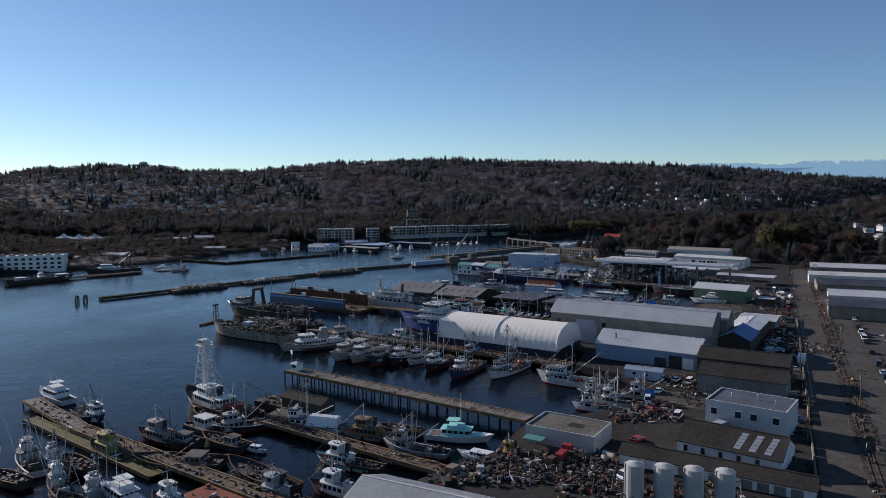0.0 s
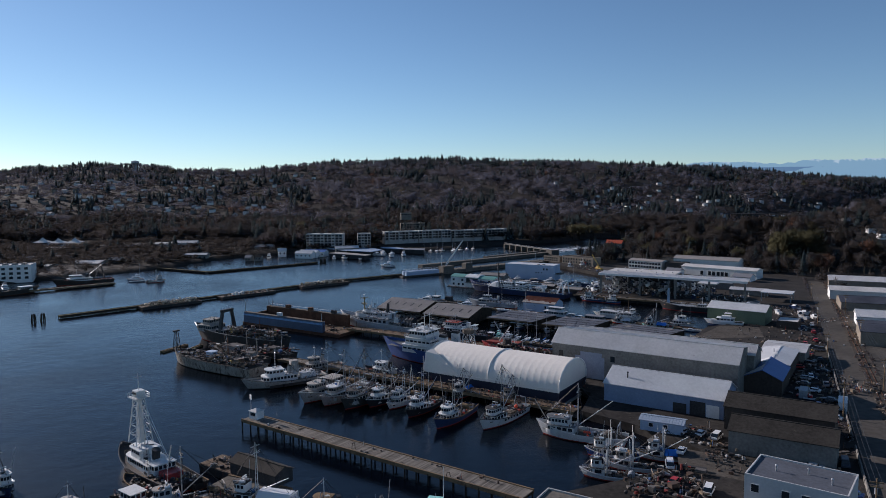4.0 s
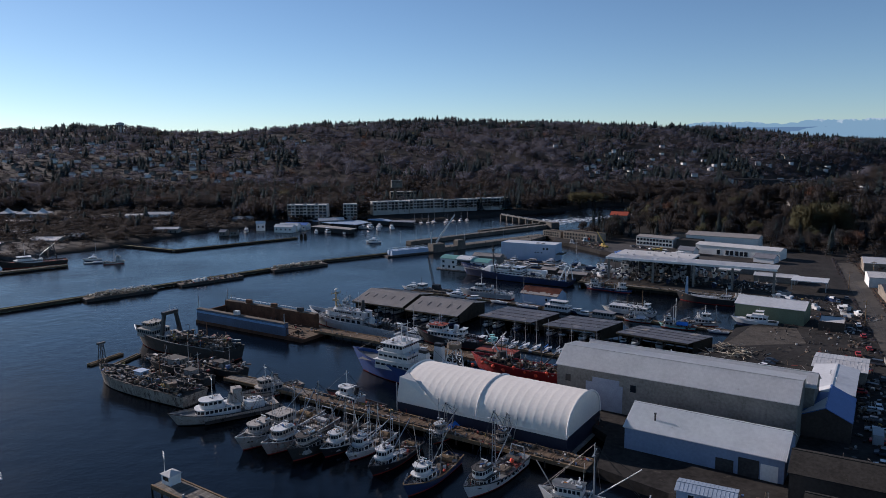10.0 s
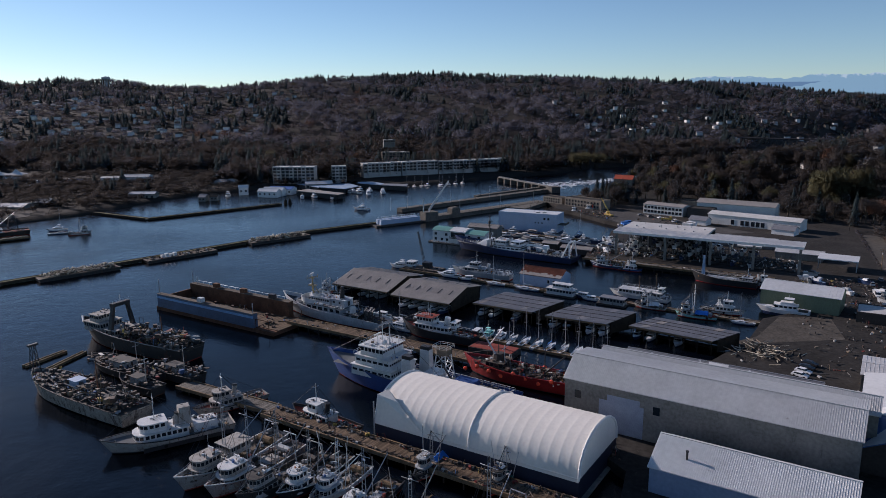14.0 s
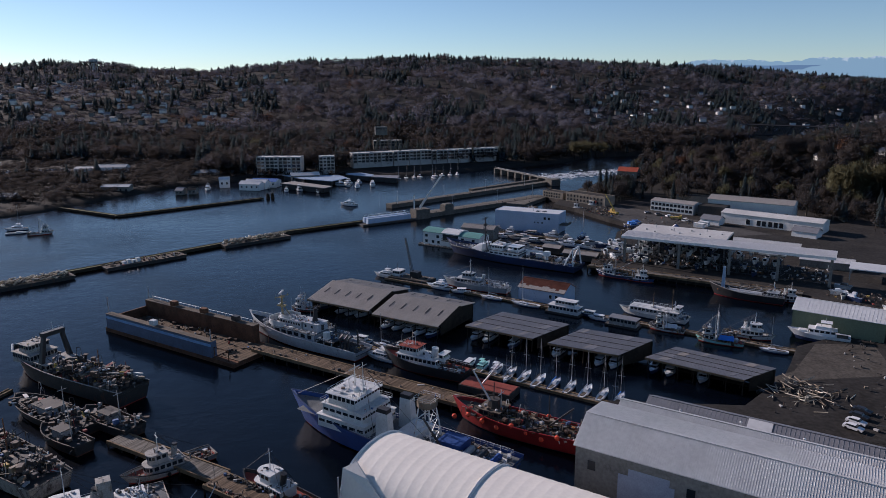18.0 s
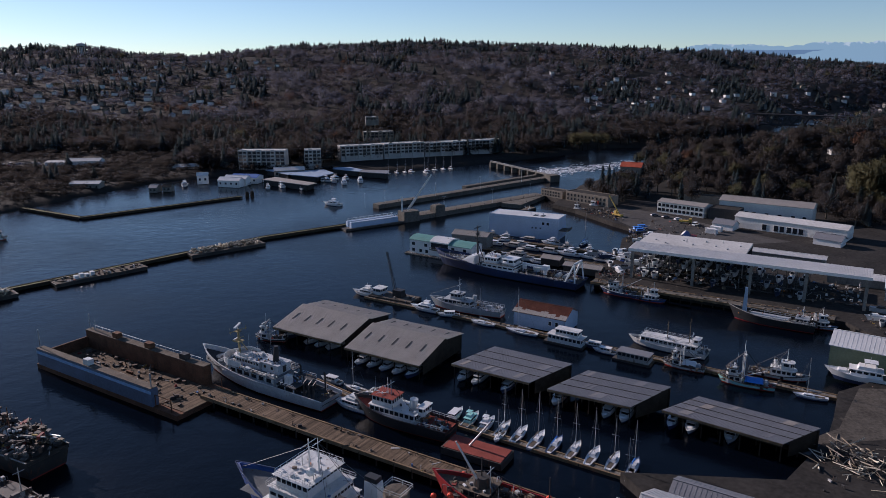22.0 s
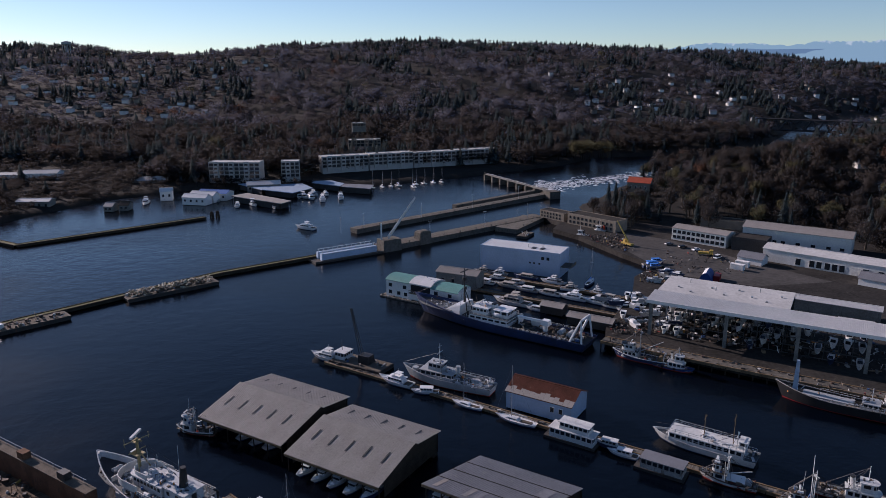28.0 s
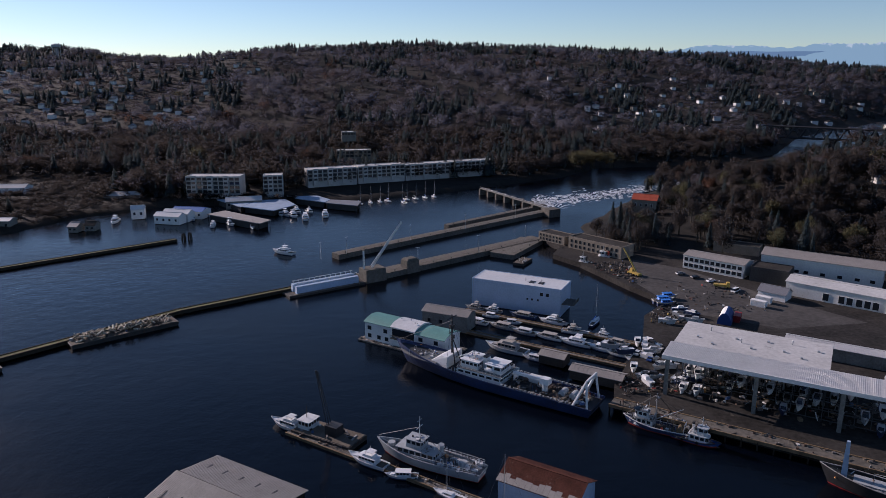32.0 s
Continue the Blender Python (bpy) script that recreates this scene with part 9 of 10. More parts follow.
# ---- far shore buildings ----
def block_flats(a, b, W, floors, base, wall, label, nwin, name="apartment_block"):
    e, L = flat(name, label, a, b, W, base + floors * 3.1, wall, ROOFF, base=base - 6, cat="apartment block", group="far apartment blocks")
    for f in range(floors):
        for k in range(nwin):
            if k % 3 == 1:
                continue
            c, w = L * (k + 0.5) / nwin, L / nwin * 0.4
            part("window", Msh().box(c - w, -0.06, base + 3.1 * f + 0.35, c + w, 0.04, base + 3.1 * f + 2.5), GLASS, e)
        for k in range(1, nwin, 3):
            if f == 0:
                c = L * (k + 0.5) / nwin
                part("bay", Msh().box(c - L / nwin * 0.46, -1.3, base - 3, c + L / nwin * 0.46, -0.05, base + 3.1 * floors + 0.9), wall, e)
                for q in range(floors):
                    part("window", Msh().box(c - L / nwin * 0.33, -1.36, base + 3.1 * q + 0.8, c + L / nwin * 0.33, -1.28, base + 3.1 * q + 2.4), GLASS, e)
        part("balcony_rail", Msh().box(0.5, -0.9, base + 3.1 * f - 0.1, L - 0.5, 0, base + 3.1 * f + 0.05), CONCRETE, e)
    return e


block_flats((-145, 820), (-104.5, 818), 14, 4, 7.0, STUCCO, "white four-storey apartment block on the far shore", 10)
block_flats((-88, 822), (-74, 824), 12, 4, 7.0, STUCCO, "slim white apartment block on the far shore", 4)
for k in range(4):
    x = -60 + 38.5 * k
    block_flats((x, 855 + 17 * k), (x + 37.5, 870 + 17 * k), 13, 3, 9.5 if k < 2 else 8.5, STUCCO, "long low apartment row above the far marina", 10)
block_flats((-50, 1010), (-36, 1012), 11, 1, 31.5, WALLG, "grey apartment house among the trees", 5)
block_flats((-47, 940), (-16, 944), 12, 2, 18.0, WALLT, "tan low apartment row on the slope", 8)
for a, b, W, ev, rg, rf, lab in (
        ((-108, 790), (-84, 796), 12, 6, 8, ROOFG, "grey marina workshop with a pale roof"),
        ((-142, 744.6), (-124.5, 739.7), 8, 5.6, 7.6, ROOFW, "pale blue boathouse with a whitish roof"), ((-139.6, 753.4), (-121.5, 748.3), 8, 5.8, 7.8, ROOFW, "pale blue boathouse beside its twin"), ((-137, 762), (-115, 757), 12, 5.4, 7.2, ROOFBL, "low boathouse with a blue roof"),
        ((-186, 721), (-180, 720), 8, 4, 6, ROOFSL, "small dark-roofed houseboat at its mooring"), ((-177, 724), (-171, 724), 8, 4, 6, ROOFD, "small brown-roofed houseboat at its mooring"), ((-162, 758), (-154, 760), 8, 7, 9, ROOFW, "white two-storey houseboat by the shore"),
        ((-321, 660), (-296, 657), 14, 6, 8, ROOFG, "grey waterfront shed with a metal roof"), ((-300, 676), (-286, 674), 10, 7, 9, ROOFG, "grey gabled store behind the waterfront"),
        ((-316, 827), (-298, 827), 13, 9.6, 10.6, ROOFF, "white long store by the far road"), ((-297, 827), (-269, 828), 13, 10.4, 12.4, ROOFF, "cream store by the far road"), ((-247, 728), (-225, 728), 9, 6.2, 7.6, ROOFG, "grey metal-roofed shed on the far shore"), ((-400, 700), (-350, 705), 16, 6, 8, ROOFSL, "dark-roofed store on the far shore"), ((-352, 640), (-330, 636), 14, 6, 7, ROOFG, "low grey shed behind the waterfront"),
        ((-421, 786), (-378, 782), 16, 7, 9.5, ROOFSL, "long dark store behind the far shore"), ((-205, 815), (-180, 820), 12, 6, 8, ROOFG, "grey shed under the trees")):
    e, L = gable("shore_building", lab, a, b, W, ev, rg, WALLDK if ev < 3.5 else WALLW if rf in (ROOFW, ROOFF, ROOFBL) else WALLG, rf, base=0.3, rib=0, cat="shed")
    g = Msh()
    for k in range(max(2, int(L / 4))):
        c = L * (k + 0.5) / max(2, int(L / 4))
        g.box(c - 0.7, -0.06, ev * 0.45, c + 0.7, 0.03, ev * 0.72)
    part("glazing", g, GLASS, e)
for k in range(16):
    x, y = R.uniform(-400, -322), R.uniform(826, 842)
    if height(x, y) > 1.5:
        park(x, y, R.choice((10, 100)) + R.uniform(-5, 5), None, float(height(x, y)) + 0.05)

PALEBL = mat("pale_blue_metal_roof", (0.3, 0.38, 0.48), 0.55, 0.1, 0.15, 0.2)
for q, mt, lab in (([(-94.3, 778), (-89.5, 800), (-104, 811), (-119, 806)], PALEBL, "pale blue marina roof on floats"), ([(-69, 764), (-57.7, 785), (-69, 806), (-87, 803), (-94, 778.6)], PALEBL, "broad pale blue marina roof over berths"),
                   ([(-38.2, 793), (-36, 804), (-48, 820), (-64, 818), (-63, 810)], PALEBL, "pale blue marina roof by the shore"), ([(-37.6, 790.6), (-13.6, 779), (-12.7, 797), (-35.6, 803.4)], ROOFSL, "slate-roofed marina shed on floats"),
                   ([(-110.6, 753.4), (-69.2, 723), (-64.2, 733.3), (-101.6, 765)], ROOFB, "brownish covered moorage on the far shore")):
    cx, cy = sum(a for a, b in q) / len(q), sum(b for a, b in q) / len(q)
    e = thing("marina_shelter", lab, "boat shelter", cx, cy, 0, 0, "far marina shelters")
    q = [(a - cx, b - cy) for a, b in q]
    part("roof", Msh().prism(q, 4.2, 4.7), mt, e)
    # solid dark block stands in for the shade below the roof
    part("berth_wall", Msh().prism([(0.9 * a, 0.9 * b) for a, b in q], 0.2, 4.15), WALLDK, e, "dark block standing in for shaded berths")
    for a, b in q:
        part("post", Msh().rod((0.96 * a, 0.96 * b, -1.5), (0.96 * a, 0.96 * b, 4.3), 0.2, 5), PILE, e)
e, L = flat("shore_building", "long white three-storey building on the waterfront", (-372, 560), (-310, 578), 15, 13.6, WALLW, ROOFF, base=0.3)
for z in (3.2, 6.6, 10.2):
    windows_on(e, [4 + 5.2 * k for k in range(12)], 0, z, z + 1.9, 2.6)
for k in range(9):
    part("roof_light", Msh().box(4 + 6.6 * k, 4, 13.6, 7 + 6.6 * k, 11, 14.9, 0.3, 1.5), WALLG, e)
e = vessel("laid_up_hull", "long dark work barge at the far pier", "hulk", -292, 512, 47, "laid-up hulls")
dz = hull(e, 46, 9, (4.2, 3.0, 3.4), DARKH, DECKB, RUSTST, 0.7, trim=DARKH, stern=0.85, full=3.0)
house(e, 10, 18, 5.5, dz, 2.6, WHITE)
house(e, -16, -10, 5, dz, 2.4, WHITE)
clutter(e, -20, 8, 7, dz, 26, 141)

# open yards along the far shore, pavilions and a row of parked vans
for x0, x1, y0, y1, mt, lab in ((-430, -318, 824, 846, APRONM, "pale gravel road and yard on the far shore"), (-300, -245, 700, 722, GRASSY, "rough grass behind the waterfront"), (-330, -275, 600, 655, APRONM, "waterfront yard by the sheds")):
    xs, ys = np.linspace(x0, x1, 30), np.linspace(y0, y1, 12)
    PX, PY = np.meshgrid(xs, ys)
    PX = PX + 9 * np.sin(PY / 13.0) + 6 * np.sin(PY / 5.0)
    PY = PY + 7 * np.sin(PX / 21.0)
    PZ = height(PX, PY) + 0.2
    ids = np.arange(360).reshape(12, 30)
    solo("pavement", Msh().add(np.stack([PX, PY, PZ], -1).reshape(-1, 3).tolist(), np.stack([ids[:-1, :-1], ids[:-1, 1:], ids[1:, 1:], ids[1:, :-1]], -1).reshape(-1, 4).tolist()), mt, lab, "yard", kind="structure")
for x, y in ((-494, 924), (-477, 929), (-456, 928)):
    zp = float(height(x, y))
    e = thing("pavilion", "white peaked fabric pavilion on the far shore", "pavilion", x, y, zp, 8, "far pavilions")
    part("roof", Msh().add([(-9, -9, 5), (9, -9, 5), (9, 9, 5), (-9, 9, 5), (-3, -3, 7.4), (3, -3, 7.4), (3, 3, 7.4), (-3, 3, 7.4), (0, 0, 11)], [(0, 1, 5, 4), (1, 2, 6, 5), (2, 3, 7, 6), (3, 0, 4, 7), (4, 5, 8), (5, 6, 8), (6, 7, 8), (7, 4, 8), (3, 2, 1, 0)]), FABRIC, e)
    for sx in (-8.6, 8.6):
        for sy in (-8.6, 8.6):
            part("post", Msh().rod((sx, sy, -1), (sx, sy, 5), 0.3, 5), STEEL, e)
for k in range(17):
    x, y = -428 + 6.4 * k + R.uniform(-1, 1), 838 - 0.1 * k
    park(x, y, 95 + R.uniform(-6, 6), R.choice((0, 6, 6, 1)), float(height(x, y)) + 0.25)

# water tower on the ridge
zt = float(height(-967, 2316))
e = thing("water_tower", "round water tower on legs on the ridge", "water tower", -967, 2316, zt)
hh = 158 - zt
part("tank", Msh().rod((0, 0, hh - 8), (0, 0, hh - 2), 12, 16).rod((0, 0, hh - 2), (0, 0, hh + 1), 12, 16, 2).rod((0, 0, hh - 11), (0, 0, hh - 8), 5, 16, 12), GREYP, e)
for k in range(8):
    w = 2 * math.pi * k / 8
    part("leg", Msh().rod((10 * math.cos(w), 10 * math.sin(w), -2), (10 * math.cos(w), 10 * math.sin(w), hh - 8), 0.6, 5), GREYP, e)
part("riser", Msh().rod((0, 0, -2), (0, 0, hh - 8), 2.2, 8), GREYP, e)

# railway bridge over the channel
e = thing("railway_bridge", "dark steel truss railway bridge over the channel", "bridge", 470, 1235, 8, -38)
g = Msh()
for s in (-4, 4):
    g.rod((0, s, 0), (190, s, 0), 0.9, 4)
    g.rod((12, s, 14), (178, s, 14), 0.8, 4)
    for k in range(12):
        x = 12 + 15 * k
        g.rod((x - 12 if k == 0 else x, s, 0), (x + 7.5 if k else 12, s, 14), 0.6, 4)
        g.rod((x + 7.5, s, 14), (x + 15, s, 0), 0.6, 4)
part("truss", g, BLACK, e)
part("deck", Msh().box(0, -4, -1, 190, 4, 0), BLACK, e)
for x in (2, 95, 188):
    part("bridge_pier", Msh().box(x - 3, -5, -12, x + 3, 5, -1), OLDCONC, e)


# ---- houses on the slopes ----
def house_kit(wall, roof, k):
    e = thing("house", "small gabled house on the wooded slope", "house", 0, 0, -50)
    w, d, h, r = ((7.5, 9, 5.2, 7.4), (7, 8.5, 5.8, 7.8), (9.5, 7.5, 4.2, 6.2))[k % 3]
    part("wall", Msh().box(-w / 2, -d / 2, -4, w / 2, d / 2, h), wall, e)
    part("roof", Msh().add([(-w / 2 - 0.5, -d / 2 - 0.5, h - 0.3), (w / 2 + 0.5, -d / 2 - 0.5, h - 0.3), (w / 2 + 0.5, d / 2 + 0.5, h - 0.3), (-w / 2 - 0.5, d / 2 + 0.5, h - 0.3), (-w / 2 - 0.5, 0, r), (w / 2 + 0.5, 0, r)],
                           [(0, 1, 5, 4), (2, 3, 4, 5), (0, 4, 3), (1, 2, 5), (3, 2, 1, 0)]), roof, e)
    return e


kits = [house_kit(w, r, k) for k, (w, r) in enumerate(((WALLW, ROOFD), (WALLT, ROOFD), (PALEW, ROOFSL), (WALLW, ROOFB), (WALLG, ROOFD), (WALLW, ROOFD)))]
houses = []
rr = random.Random(21)
tries = 0
while len(houses) < 290 and tries < 6000:
    tries += 1
    q = rr.random()
    if q < 0.72:
        x, y = rr.uniform(-1050, -280), rr.uniform(1150, 1850)
        if x > -250 - (1900 - y) * 0.1 + 100 or rr.random() < (y - 1100) / 2000:
            continue
    elif q < 0.93:
        x, y = rr.uniform(250, 900), rr.uniform(1180, 1700)
    else:
        x, y = rr.uniform(330, 700), rr.uniform(600, 1000)
    z = float(height(x, y))
    if z < 4 or any(abs(x - a) < 15 and abs(y - b) < 17 for a, b in houses):
        continue
    houses.append((x, y))
for k, (x, y) in enumerate(houses):
    m_ = pose(x, y, float(height(x, y)) + 0.4, 0, 0, rr.choice((0, 0, 90, 180)) + rr.uniform(-12, 12))
    if k < len(kits):
        kits[k].matrix_basis = m_
        c = kits[k]
    else:
        c = copy_thing(kits[rr.randrange(len(kits))], m_)
    tagged(c, "", "", "slope houses")


# ---- woods ----
def conifer_arrays(seed, h=1.0, tiers=6, k=7):
    rr = random.Random(seed)
    v, f = [], []
    for t in range(tiers):
        z0 = 0.1 + 0.86 * t / tiers
        r = 0.2 * (1 - t / tiers) ** 0.85 + 0.015
        top = z0 + 0.86 / tiers * 1.7
        for i in range(k):
            w = 2 * math.pi * (i + rr.uniform(-0.25, 0.25)) / k
            dw = 2 * math.pi / k * 0.62
            q = r * rr.uniform(0.65, 1.25)
            o = len(v)
            v += [(q * math.cos(w - dw), q * math.sin(w - dw), z0 - 0.02 * rr.random()), (q * math.cos(w + dw), q * math.sin(w + dw), z0 - 0.02 * rr.random()), (0.1 * q * math.cos(w), 0.1 * q * math.sin(w), min(top, 1.0))]
            f.append((o, o + 1, o + 2))
    return np.array(v), np.array(f)


def broad_arrays(seed, n=84, size=0.17):
    """Loose crown of small leaf and twig sprays."""
    rr = random.Random(seed)
    v, f = [], []
    lobes = [(rr.uniform(-0.2, 0.2), rr.uniform(-0.2, 0.2), rr.uniform(0.45, 0.8), rr.uniform(0.16, 0.28)) for _ in range(6)]
    for i in range(n):
        lx, ly, lz, lr = lobes[i % 6]
        d = Vector((rr.gauss(0, 1), rr.gauss(0, 1), rr.gauss(0, 1))).normalized() * lr * rr.uniform(0.5, 1.05)
        c = Vector((lx, ly, lz)) + d
        a = (Vector((rr.gauss(0, 1), rr.gauss(0, 1), rr.gauss(0, 1))).normalized() + d.normalized() * 0.7 + Vector((0, 0, 0.5))).normalized()
        b = a.cross(Vector((rr.gauss(0, 1), rr.gauss(0, 1), rr.gauss(0, 1)))).normalized()
        s = size * rr.uniform(0.5, 1.1)
        o = len(v)
        v += [tuple(c + a * s * 0.9), tuple(c - a * s * 0.6 + b * s * 0.33), tuple(c - a * s * 0.6 - b * s * 0.33)]
        f.append((o, o + 1, o + 2))
    o = len(v)
    v += [(-0.02, 0, -0.1), (0.02, 0, -0.1), (0.0, 0.02, -0.1), (0, 0, 0.7)]
    f += [(o, o + 1, o + 3), (o + 1, o + 2, o + 3), (o + 2, o, o + 3)]
    return np.array(v), np.array(f)


def plant(name, label, kits_, spots, material):
    """Many trees as one object: spots of x, y, z, height, width."""
    V, F, Q, o = [], [], [], 0
    rr = random.Random(len(spots))
    for i, (x, y, z, h, w) in enumerate(spots):
        v, f = kits_[i % len(kits_)]
        a = rr.uniform(0, 6.28)
        c, s = math.cos(a), math.sin(a)
        V.append(np.stack([x + w * (v[:, 0] * c - v[:, 1] * s), y + w * (v[:, 0] * s + v[:, 1] * c), z + h * v[:, 2]], 1))
        F.append(f + o)
        u = v - np.array([0, 0, 0.35])
        u = u / np.maximum(np.linalg.norm(u, axis=1, keepdims=True), 1e-4) + np.array([0, 0, 0.8])
        Q.append(np.stack([u[:, 0] * c - u[:, 1] * s, u[:, 0] * s + u[:, 1] * c, u[:, 2]], 1))
        o += len(v)
    V, F = np.concatenate(V), np.concatenate(F)
    me = bpy.data.meshes.new(name)
    me.vertices.add(len(V))
    me.vertices.foreach_set("co", V.ravel())
    me.loops.add(F.size)
    me.loops.foreach_set("vertex_index", F.ravel().astype(np.int32))
    me.polygons.add(len(F))
    me.polygons.foreach_set("loop_start", np.arange(0, F.size, 3, dtype=np.int32))
    me.update(calc_edges=True)
    Q = np.concatenate(Q)
    me.polygons.foreach_set("use_smooth", np.ones(len(F), bool))
    me.normals_split_custom_set_from_vertices((Q / np.linalg.norm(Q, axis=1, keepdims=True)).tolist())
    me.materials.append(material)
    return solo(name, me, material, label, "trees", kind="stuff")


rng = np.random.default_rng(4)
ck = [conifer_arrays(s) for s in range(4)]
bk = [broad_arrays(s, 104, 0.135) for s in range(5)]
sk = [broad_arrays(s, 40, 0.2) for s in (81, 82, 83)]
hx, hy = np.array([p[0] for p in houses]), np.array([p[1] for p in houses])
N0 = 17800
ty = 830 + 1850 * rng.random(N0) ** 0.8
tx = 20 + (rng.random(N0) - 0.5) * 2 * (0.72 * ty + 150)
tz = height(tx, ty)
keep = (tz > 3.0) & ~((tx > -165) & (tx < 90) & (ty < 852 + 0.1 * tx)) & ~((tx > -65) & (tx < 105) & (ty < 925 + 0.3 * tx))
keep &= ~((tx < -205) & (tx > -560) & (ty < 905))
res = (tx < -280) & (tx > -1050) & (ty < 1850) & (ty > 1150) | (tx > 250) & (tx < 900) & (ty > 1180) & (ty < 1650)
keep &= ~res | (rng.random(N0) < 0.97)
spots = {"con": [], "grey": [], "brown": [], "dark": [], "rust": [], "olive": []}
clump = np.array([noise.noise(Vector((x / 105, y / 190, 1))) + 0.5 * noise.noise(Vector((x / 40, y / 70, 7))) for x, y in zip(tx, ty)])
kinds = np.array([noise.noise(Vector((x / 62, y / 120, 3))) for x, y in zip(tx, ty)])
for i in np.nonzero(keep)[0]:
    x, y, z = tx[i], ty[i], tz[i]
    if len(hx) and np.min(((hx - x) * 1.1) ** 2 + ((hy - 9 - y) * 0.55) ** 2) < 110:
        continue
    pc = 0.02 + 0.6 * (y > 2050) + 0.8 * (clump[i] > 0.2) + 0.03 * res[i]
    q = rng.random()
    if q < pc:
        h = 10 + 15 * rng.random() ** 1.6
        spots["con"].append((x, y, z - 1, h, h * rng.uniform(1.1, 1.7)))
    else:
        h = rng.uniform(11, 22) * (0.6 if res[i] else 1)
        # low slope takes darker twigs: the bluff's shade is put into their colour
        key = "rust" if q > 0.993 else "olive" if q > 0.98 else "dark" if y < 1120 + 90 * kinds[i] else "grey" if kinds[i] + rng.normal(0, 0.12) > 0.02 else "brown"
        h *= 1 + 0.5 * kinds[i]
        spots[key].append((x, y, z - 1.5, h, h * rng.uniform(1.15, 1.7) * (1.5 if res[i] else 1)))
# the dense dark belt of trees behind the far shore
NK = 5200
by_ = 820 + 330 * rng.random(NK) ** 1.2
bx_ = -640 + 1100 * rng.random(NK)
bz_ = height(bx_, by_)
for i in range(NK):
    x, y, z = bx_[i], by_[i], bz_[i]
    if z < 2.5 or (-560 < x < -205 and y < 905) or (-165 < x < 110 and y < 858 + 0.36 * (x + 60)) or np.min((hx - x) ** 2 + (hy + 3 - y) ** 2) < 70:
        continue
    if -75 < x < 0 and 925 < y < 960 or -52 < x < -34 and 1005 < y < 1026:
        continue
    h = rng.uniform(9, 19)
    if rng.random() < 0.1 + 0.5 * (noise.noise(Vector((x / 60, y / 60, 4))) > 0.15):
        spots["con"].append((x, y, z - 1, h * 1.25, h * rng.uniform(1.1, 1.6)))
    else:
        spots["brown" if rng.random() < 0.15 else "dark"].append((x, y, z - 1.5, h, h * rng.uniform(1.1, 1.6)))
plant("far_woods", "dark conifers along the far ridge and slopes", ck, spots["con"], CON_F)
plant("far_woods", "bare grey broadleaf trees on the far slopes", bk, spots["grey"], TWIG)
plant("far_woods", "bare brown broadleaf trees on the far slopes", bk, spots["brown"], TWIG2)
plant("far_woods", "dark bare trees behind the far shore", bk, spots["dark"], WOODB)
plant("far_woods", "scattered russet autumn trees on the far slopes", bk, spots["rust"] + [(-338 + 14 * k, 1205 + 9 * (k % 3), float(height(-338 + 14 * k, 1205)) - 1, 17, 20) for k in range(6)], RUSTF)
plant("far_woods", "olive-leaved trees on the far slopes", bk, spots["olive"] + [(175 + 9 * (k % 5), 955 + 8 * (k // 5), 3.0, 18, 20) for k in range(15)], OLIVEF)


# large trees behind the yards, each one a thing
def tree_kit(name, label, material, seed, kind):
    e = thing(name, label, "tree", 0, 0, -60)
    rr = random.Random(seed)
    g = Msh().rod((0, 0, -1), (0, 0, 8), 0.5, 6, 0.25)
    if kind == "broad":
        for k in range(6):
            w = rr.uniform(0, 6.28)
            g.rod((0, 0, 4 + 0.6 * k), (3.6 * math.cos(w), 3.6 * math.sin(w), 9 + 0.8 * k), 0.2, 4, 0.07)
        v, f = broad_arrays(seed, 900, 0.085)
        v = v[:-4] * np.array([15, 15, 16])
        f = f[:-3]
    else:
        g.rod((0, 0, 8), (0, 0, 20), 0.25, 5, 0.05)
        v, f = conifer_arrays(seed, 1, 15, 13)
        v = v * np.array([19, 19, 23])
    part("trunk", g, BARK, e)
    part("crown", Msh().add(v.tolist(), f.tolist()), material, e)
    return e


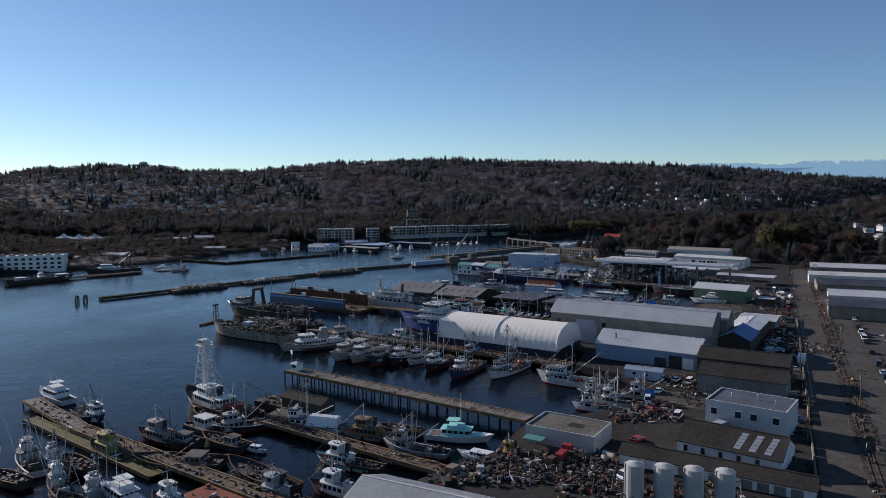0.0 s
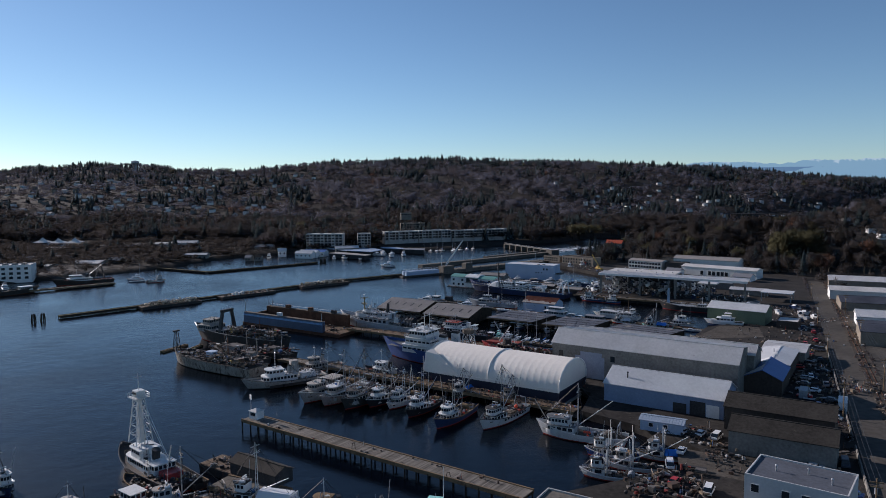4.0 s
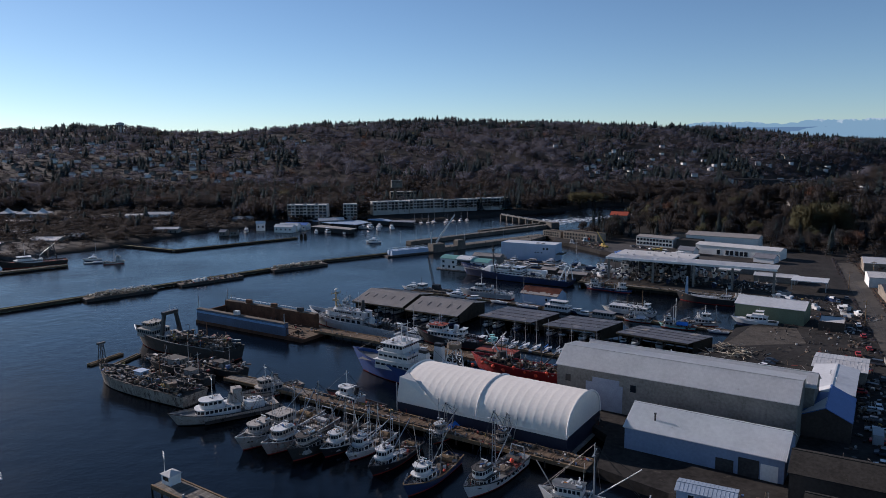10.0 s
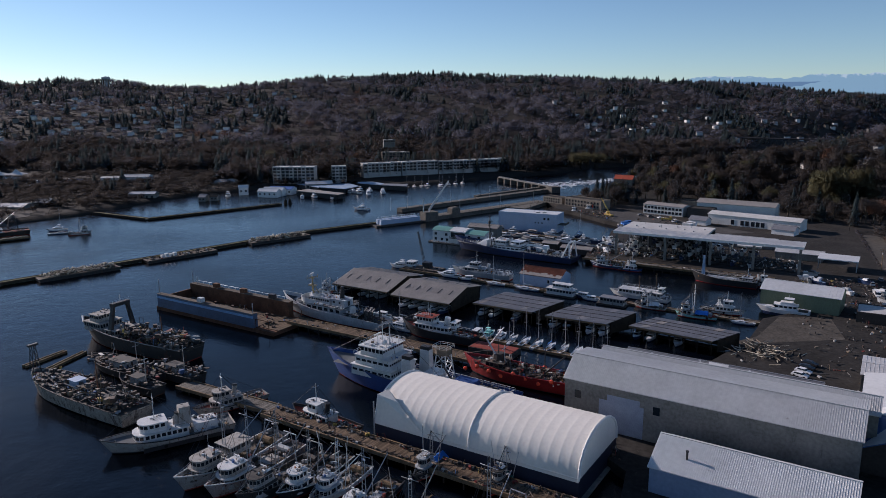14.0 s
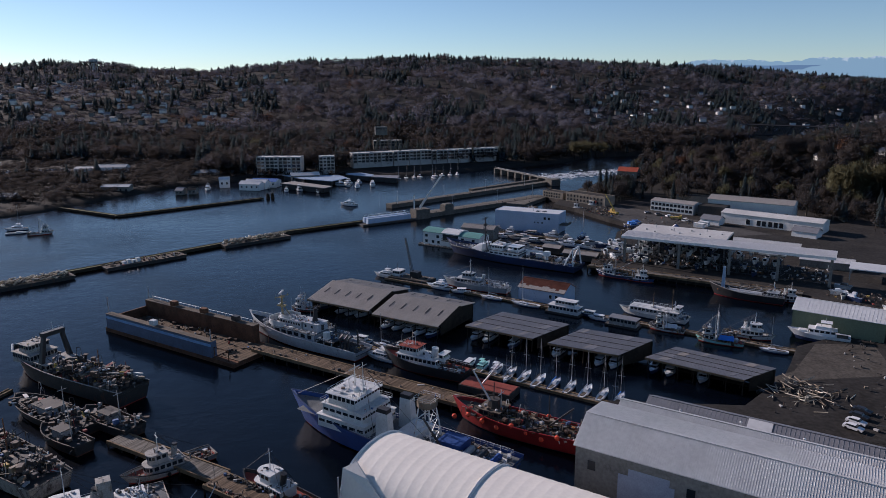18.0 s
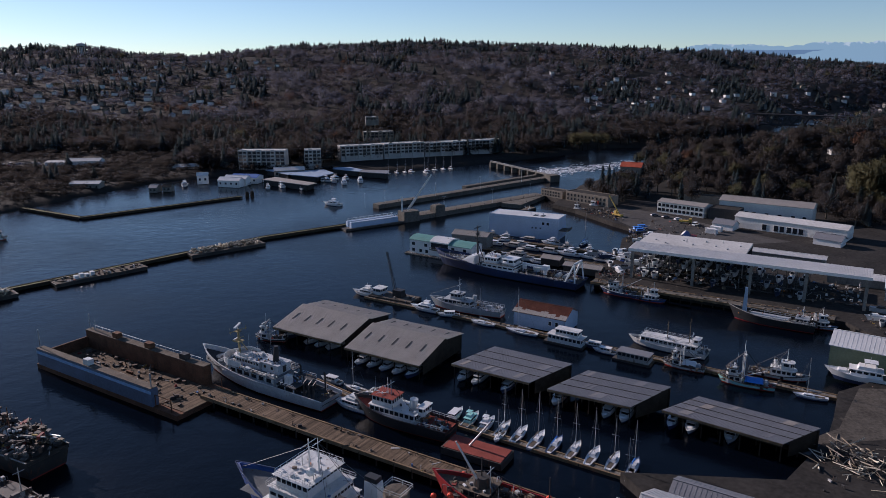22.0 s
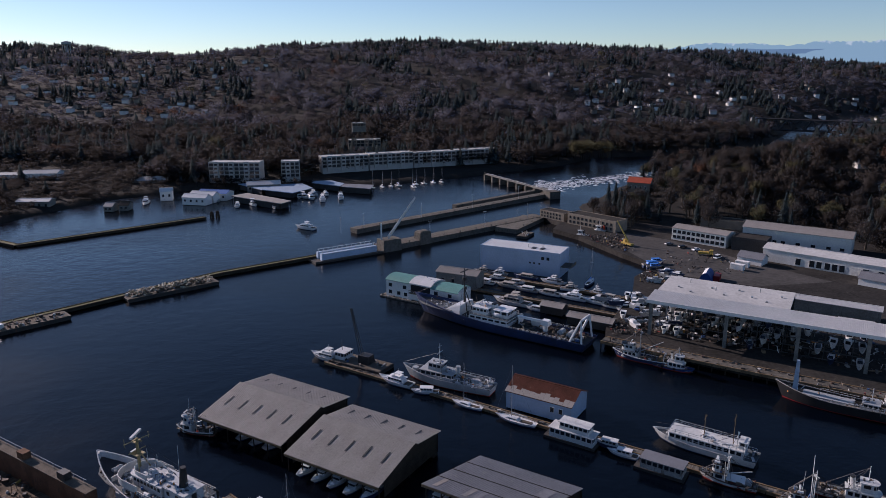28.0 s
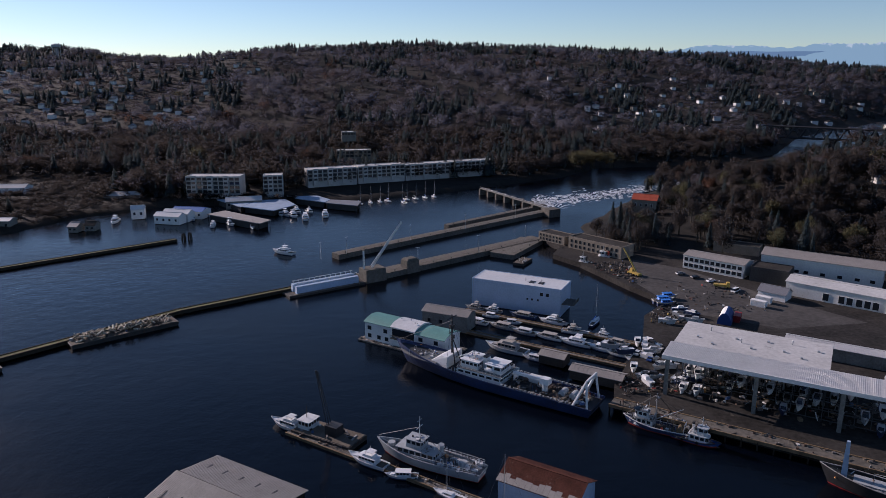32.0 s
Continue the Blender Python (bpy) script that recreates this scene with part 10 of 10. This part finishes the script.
TK = [tree_kit("broadleaf_tree", "tall bare broadleaf tree behind the yards", WOODB, 41, "broad"), tree_kit("broadleaf_tree", "brown-leaved broadleaf tree behind the yards", WOODB, 42, "broad"),
      tree_kit("autumn_tree", "russet autumn tree behind the yards", RUSTF, 43, "broad"), tree_kit("conifer_tree", "tall dark conifer behind the yards", CON_F, 44, "con"),
      tree_kit("olive_tree", "evergreen olive-toned tree behind the yards", OLIVEF, 45, "broad"), tree_kit("conifer_tree", "broad dark conifer behind the yards", CON_F, 46, "con")]
done = set()
bigger = [[] for _ in range(6)]
rr = random.Random(8)
for k in range(460):
    if k < 330:
        x, y = rr.uniform(215, 400), rr.uniform(560, 900)
        if x < 215 + max(0, (650 - y)) * 0.55 or (x < 250 and y < 640):
            continue
    elif k < 410:
        x, y = rr.uniform(140, 260), rr.uniform(690, 870)
        if x < 120 + (y - 690) * 0.62 + 12 or (abs(x - 179) < 14 and y < 765):
            continue
    else:
        x, y = rr.uniform(132, 200), rr.uniform(640, 700)
        if x < 190 - (y - 640) * 0.2 and y < 655:
            continue
    q = rr.choices(range(6), (5, 6, 0.7, 2.6, 2.2, 2.0))[0]
    s = rr.uniform(0.7, 1.2) if q not in (3, 5) else rr.uniform(0.5, 0.95)
    if y > 690 and x > 235 or x > 330:
        bigger[q].append((x, y, float(height(x, y)) - 0.2, 20 * s, 19 * s))
        continue
    m_ = pose(x, y, float(height(x, y)) - 0.2, 0, 0, rr.uniform(0, 360))
    if q not in done:
        done.add(q)
        TK[q].matrix_basis = m_
    else:
        c = copy_thing(TK[q], m_)
        c.scale = (s * rr.uniform(0.9, 1.15), s * rr.uniform(0.9, 1.15), s)
DB, DC = [broad_arrays(s, 420, 0.1) for s in (71, 72, 73)], [conifer_arrays(s, 1, 10, 9) for s in (74, 75)]
for q, (nm, mt) in enumerate((("bare grey broadleaf wood beside the channel", WOODB), ("brown broadleaf wood beside the channel", WOODB), ("russet autumn trees beside the channel", RUSTF),
                              ("dark conifers beside the channel", CON_F), ("olive-toned evergreen wood beside the channel", OLIVEF), ("broad dark conifers beside the channel", CON_F))):
    if bigger[q]:
        plant("channel_wood", nm, DC if mt is CON_F else DB, bigger[q], mt)
bspots = []
for k in range(900):
    x, y = rr.uniform(130, 620), rr.uniform(430, 1000)
    z = float(height(x, y))
    if z < 2 or x < 250 - (y - 430) * 0.25 and y < 560 or (x < 262 and y < 660) or (x < 120 + (y - 690) * 0.62 + 8):
        continue
    bspots.append((x, y, z - 1, rr.uniform(5, 12), rr.uniform(9, 15)))
bspots2 = [(rr.uniform(284, 318), rr.uniform(610, 650), 2.6, rr.uniform(22, 34), rr.uniform(22, 30)) for _ in range(16)]
plant("channel_wood", "tall dark evergreens at the street's far end", DB, bspots2, OLIVEF)
for k in range(420):
    x, y = rr.uniform(205, 330), rr.uniform(585, 760)
    if x < 215 + max(0, (650 - y)) * 0.55 or (x < 250 and y < 640):
        continue
    bspots.append((x, y, float(height(x, y)) - 1, rr.uniform(6, 13), rr.uniform(10, 16)))
plant("undergrowth", "bare brown thicket behind the yards", bk, bspots, WOODB)
bspots = []
ux, uy = rng.uniform(-700, -160, 5200), rng.uniform(480, 860, 5200)
vx = np.concatenate([rng.uniform(-1080, -270, 4200), rng.uniform(240, 920, 1000)])
vy = np.concatenate([rng.uniform(1130, 1880, 4200), rng.uniform(1160, 1680, 1000)])
for x, y, z in zip(ux, uy, height(ux, uy)):
    if z > 0.6 and rr.random() < (0.42 if x > -560 else 0.7) and not (-430 < x < -318 and 820 < y < 848) and not (-318 < x < -266 and 815 < y < 842):
        bspots.append((x, y, z - 0.5, rr.uniform(3, 8), rr.uniform(7, 13)))
for x, y, z in zip(vx, vy, height(vx, vy)):
    bspots.append((x, y, z - 0.8, rr.uniform(1.5, 4), rr.uniform(7, 14)))
plant("undergrowth", "scrubby brown bushes on the far shore", sk, bspots, WOODB)
shore, firs = [], []
for k in range(2600):
    x, y = rr.uniform(-620, -150), rr.uniform(600, 915)
    z = float(height(x, y))
    if z < 1.2 or (-440 < x < -264 and 812 < y < 850) or (-252 < x < -220 and 712 < y < 742) or (x > -330 and y < 668) or (x > -200 and y > 790):
        continue
    shore.append((x, y, z - 0.8, rr.uniform(4, 9), rr.uniform(10, 17)))
    if rr.random() < 0.03:
        firs.append((x, y, z - 0.5, rr.uniform(9, 15), rr.uniform(12, 18)))
for k in range(60):
    shore.append((rr.uniform(-152, -62), rr.uniform(806, 816), 2.0, rr.uniform(4, 8), rr.uniform(7, 10)))
plant("undergrowth", "dense dark brush down to the far waterfront", bk, shore, WOODB)
plant("undergrowth", "single dark firs on the far shore", ck, firs + [(-285, 806, float(height(-285, 806)) - 1, 17, 24)], CON_F)

rr = random.Random(77)
bspots = []
for k in range(900):
    u, v = rr.uniform(0, rl + 60), rr.choice((11.3, 15.7, 0.6, -0.2, 27.0, 26.8)) + rr.uniform(-0.5, 0.5)
    if math.sin(u / 23 + v) + math.sin(u / 7) * 0.5 < -0.3:
        continue
    x, y = on_road(u, v)
    bspots.append((x, y, 2.4, rr.uniform(0.8, 2.2), rr.uniform(1.6, 3.2)))
for k in range(260):
    x, y = on_road(rr.uniform(-20, 150), rr.uniform(27, 33))
    bspots.append((x, y, 2.4, rr.uniform(1.0, 3.4), rr.uniform(2.5, 5)))
plant("undergrowth", "brown brush and weeds along the street", sk, bspots, TWIG2)
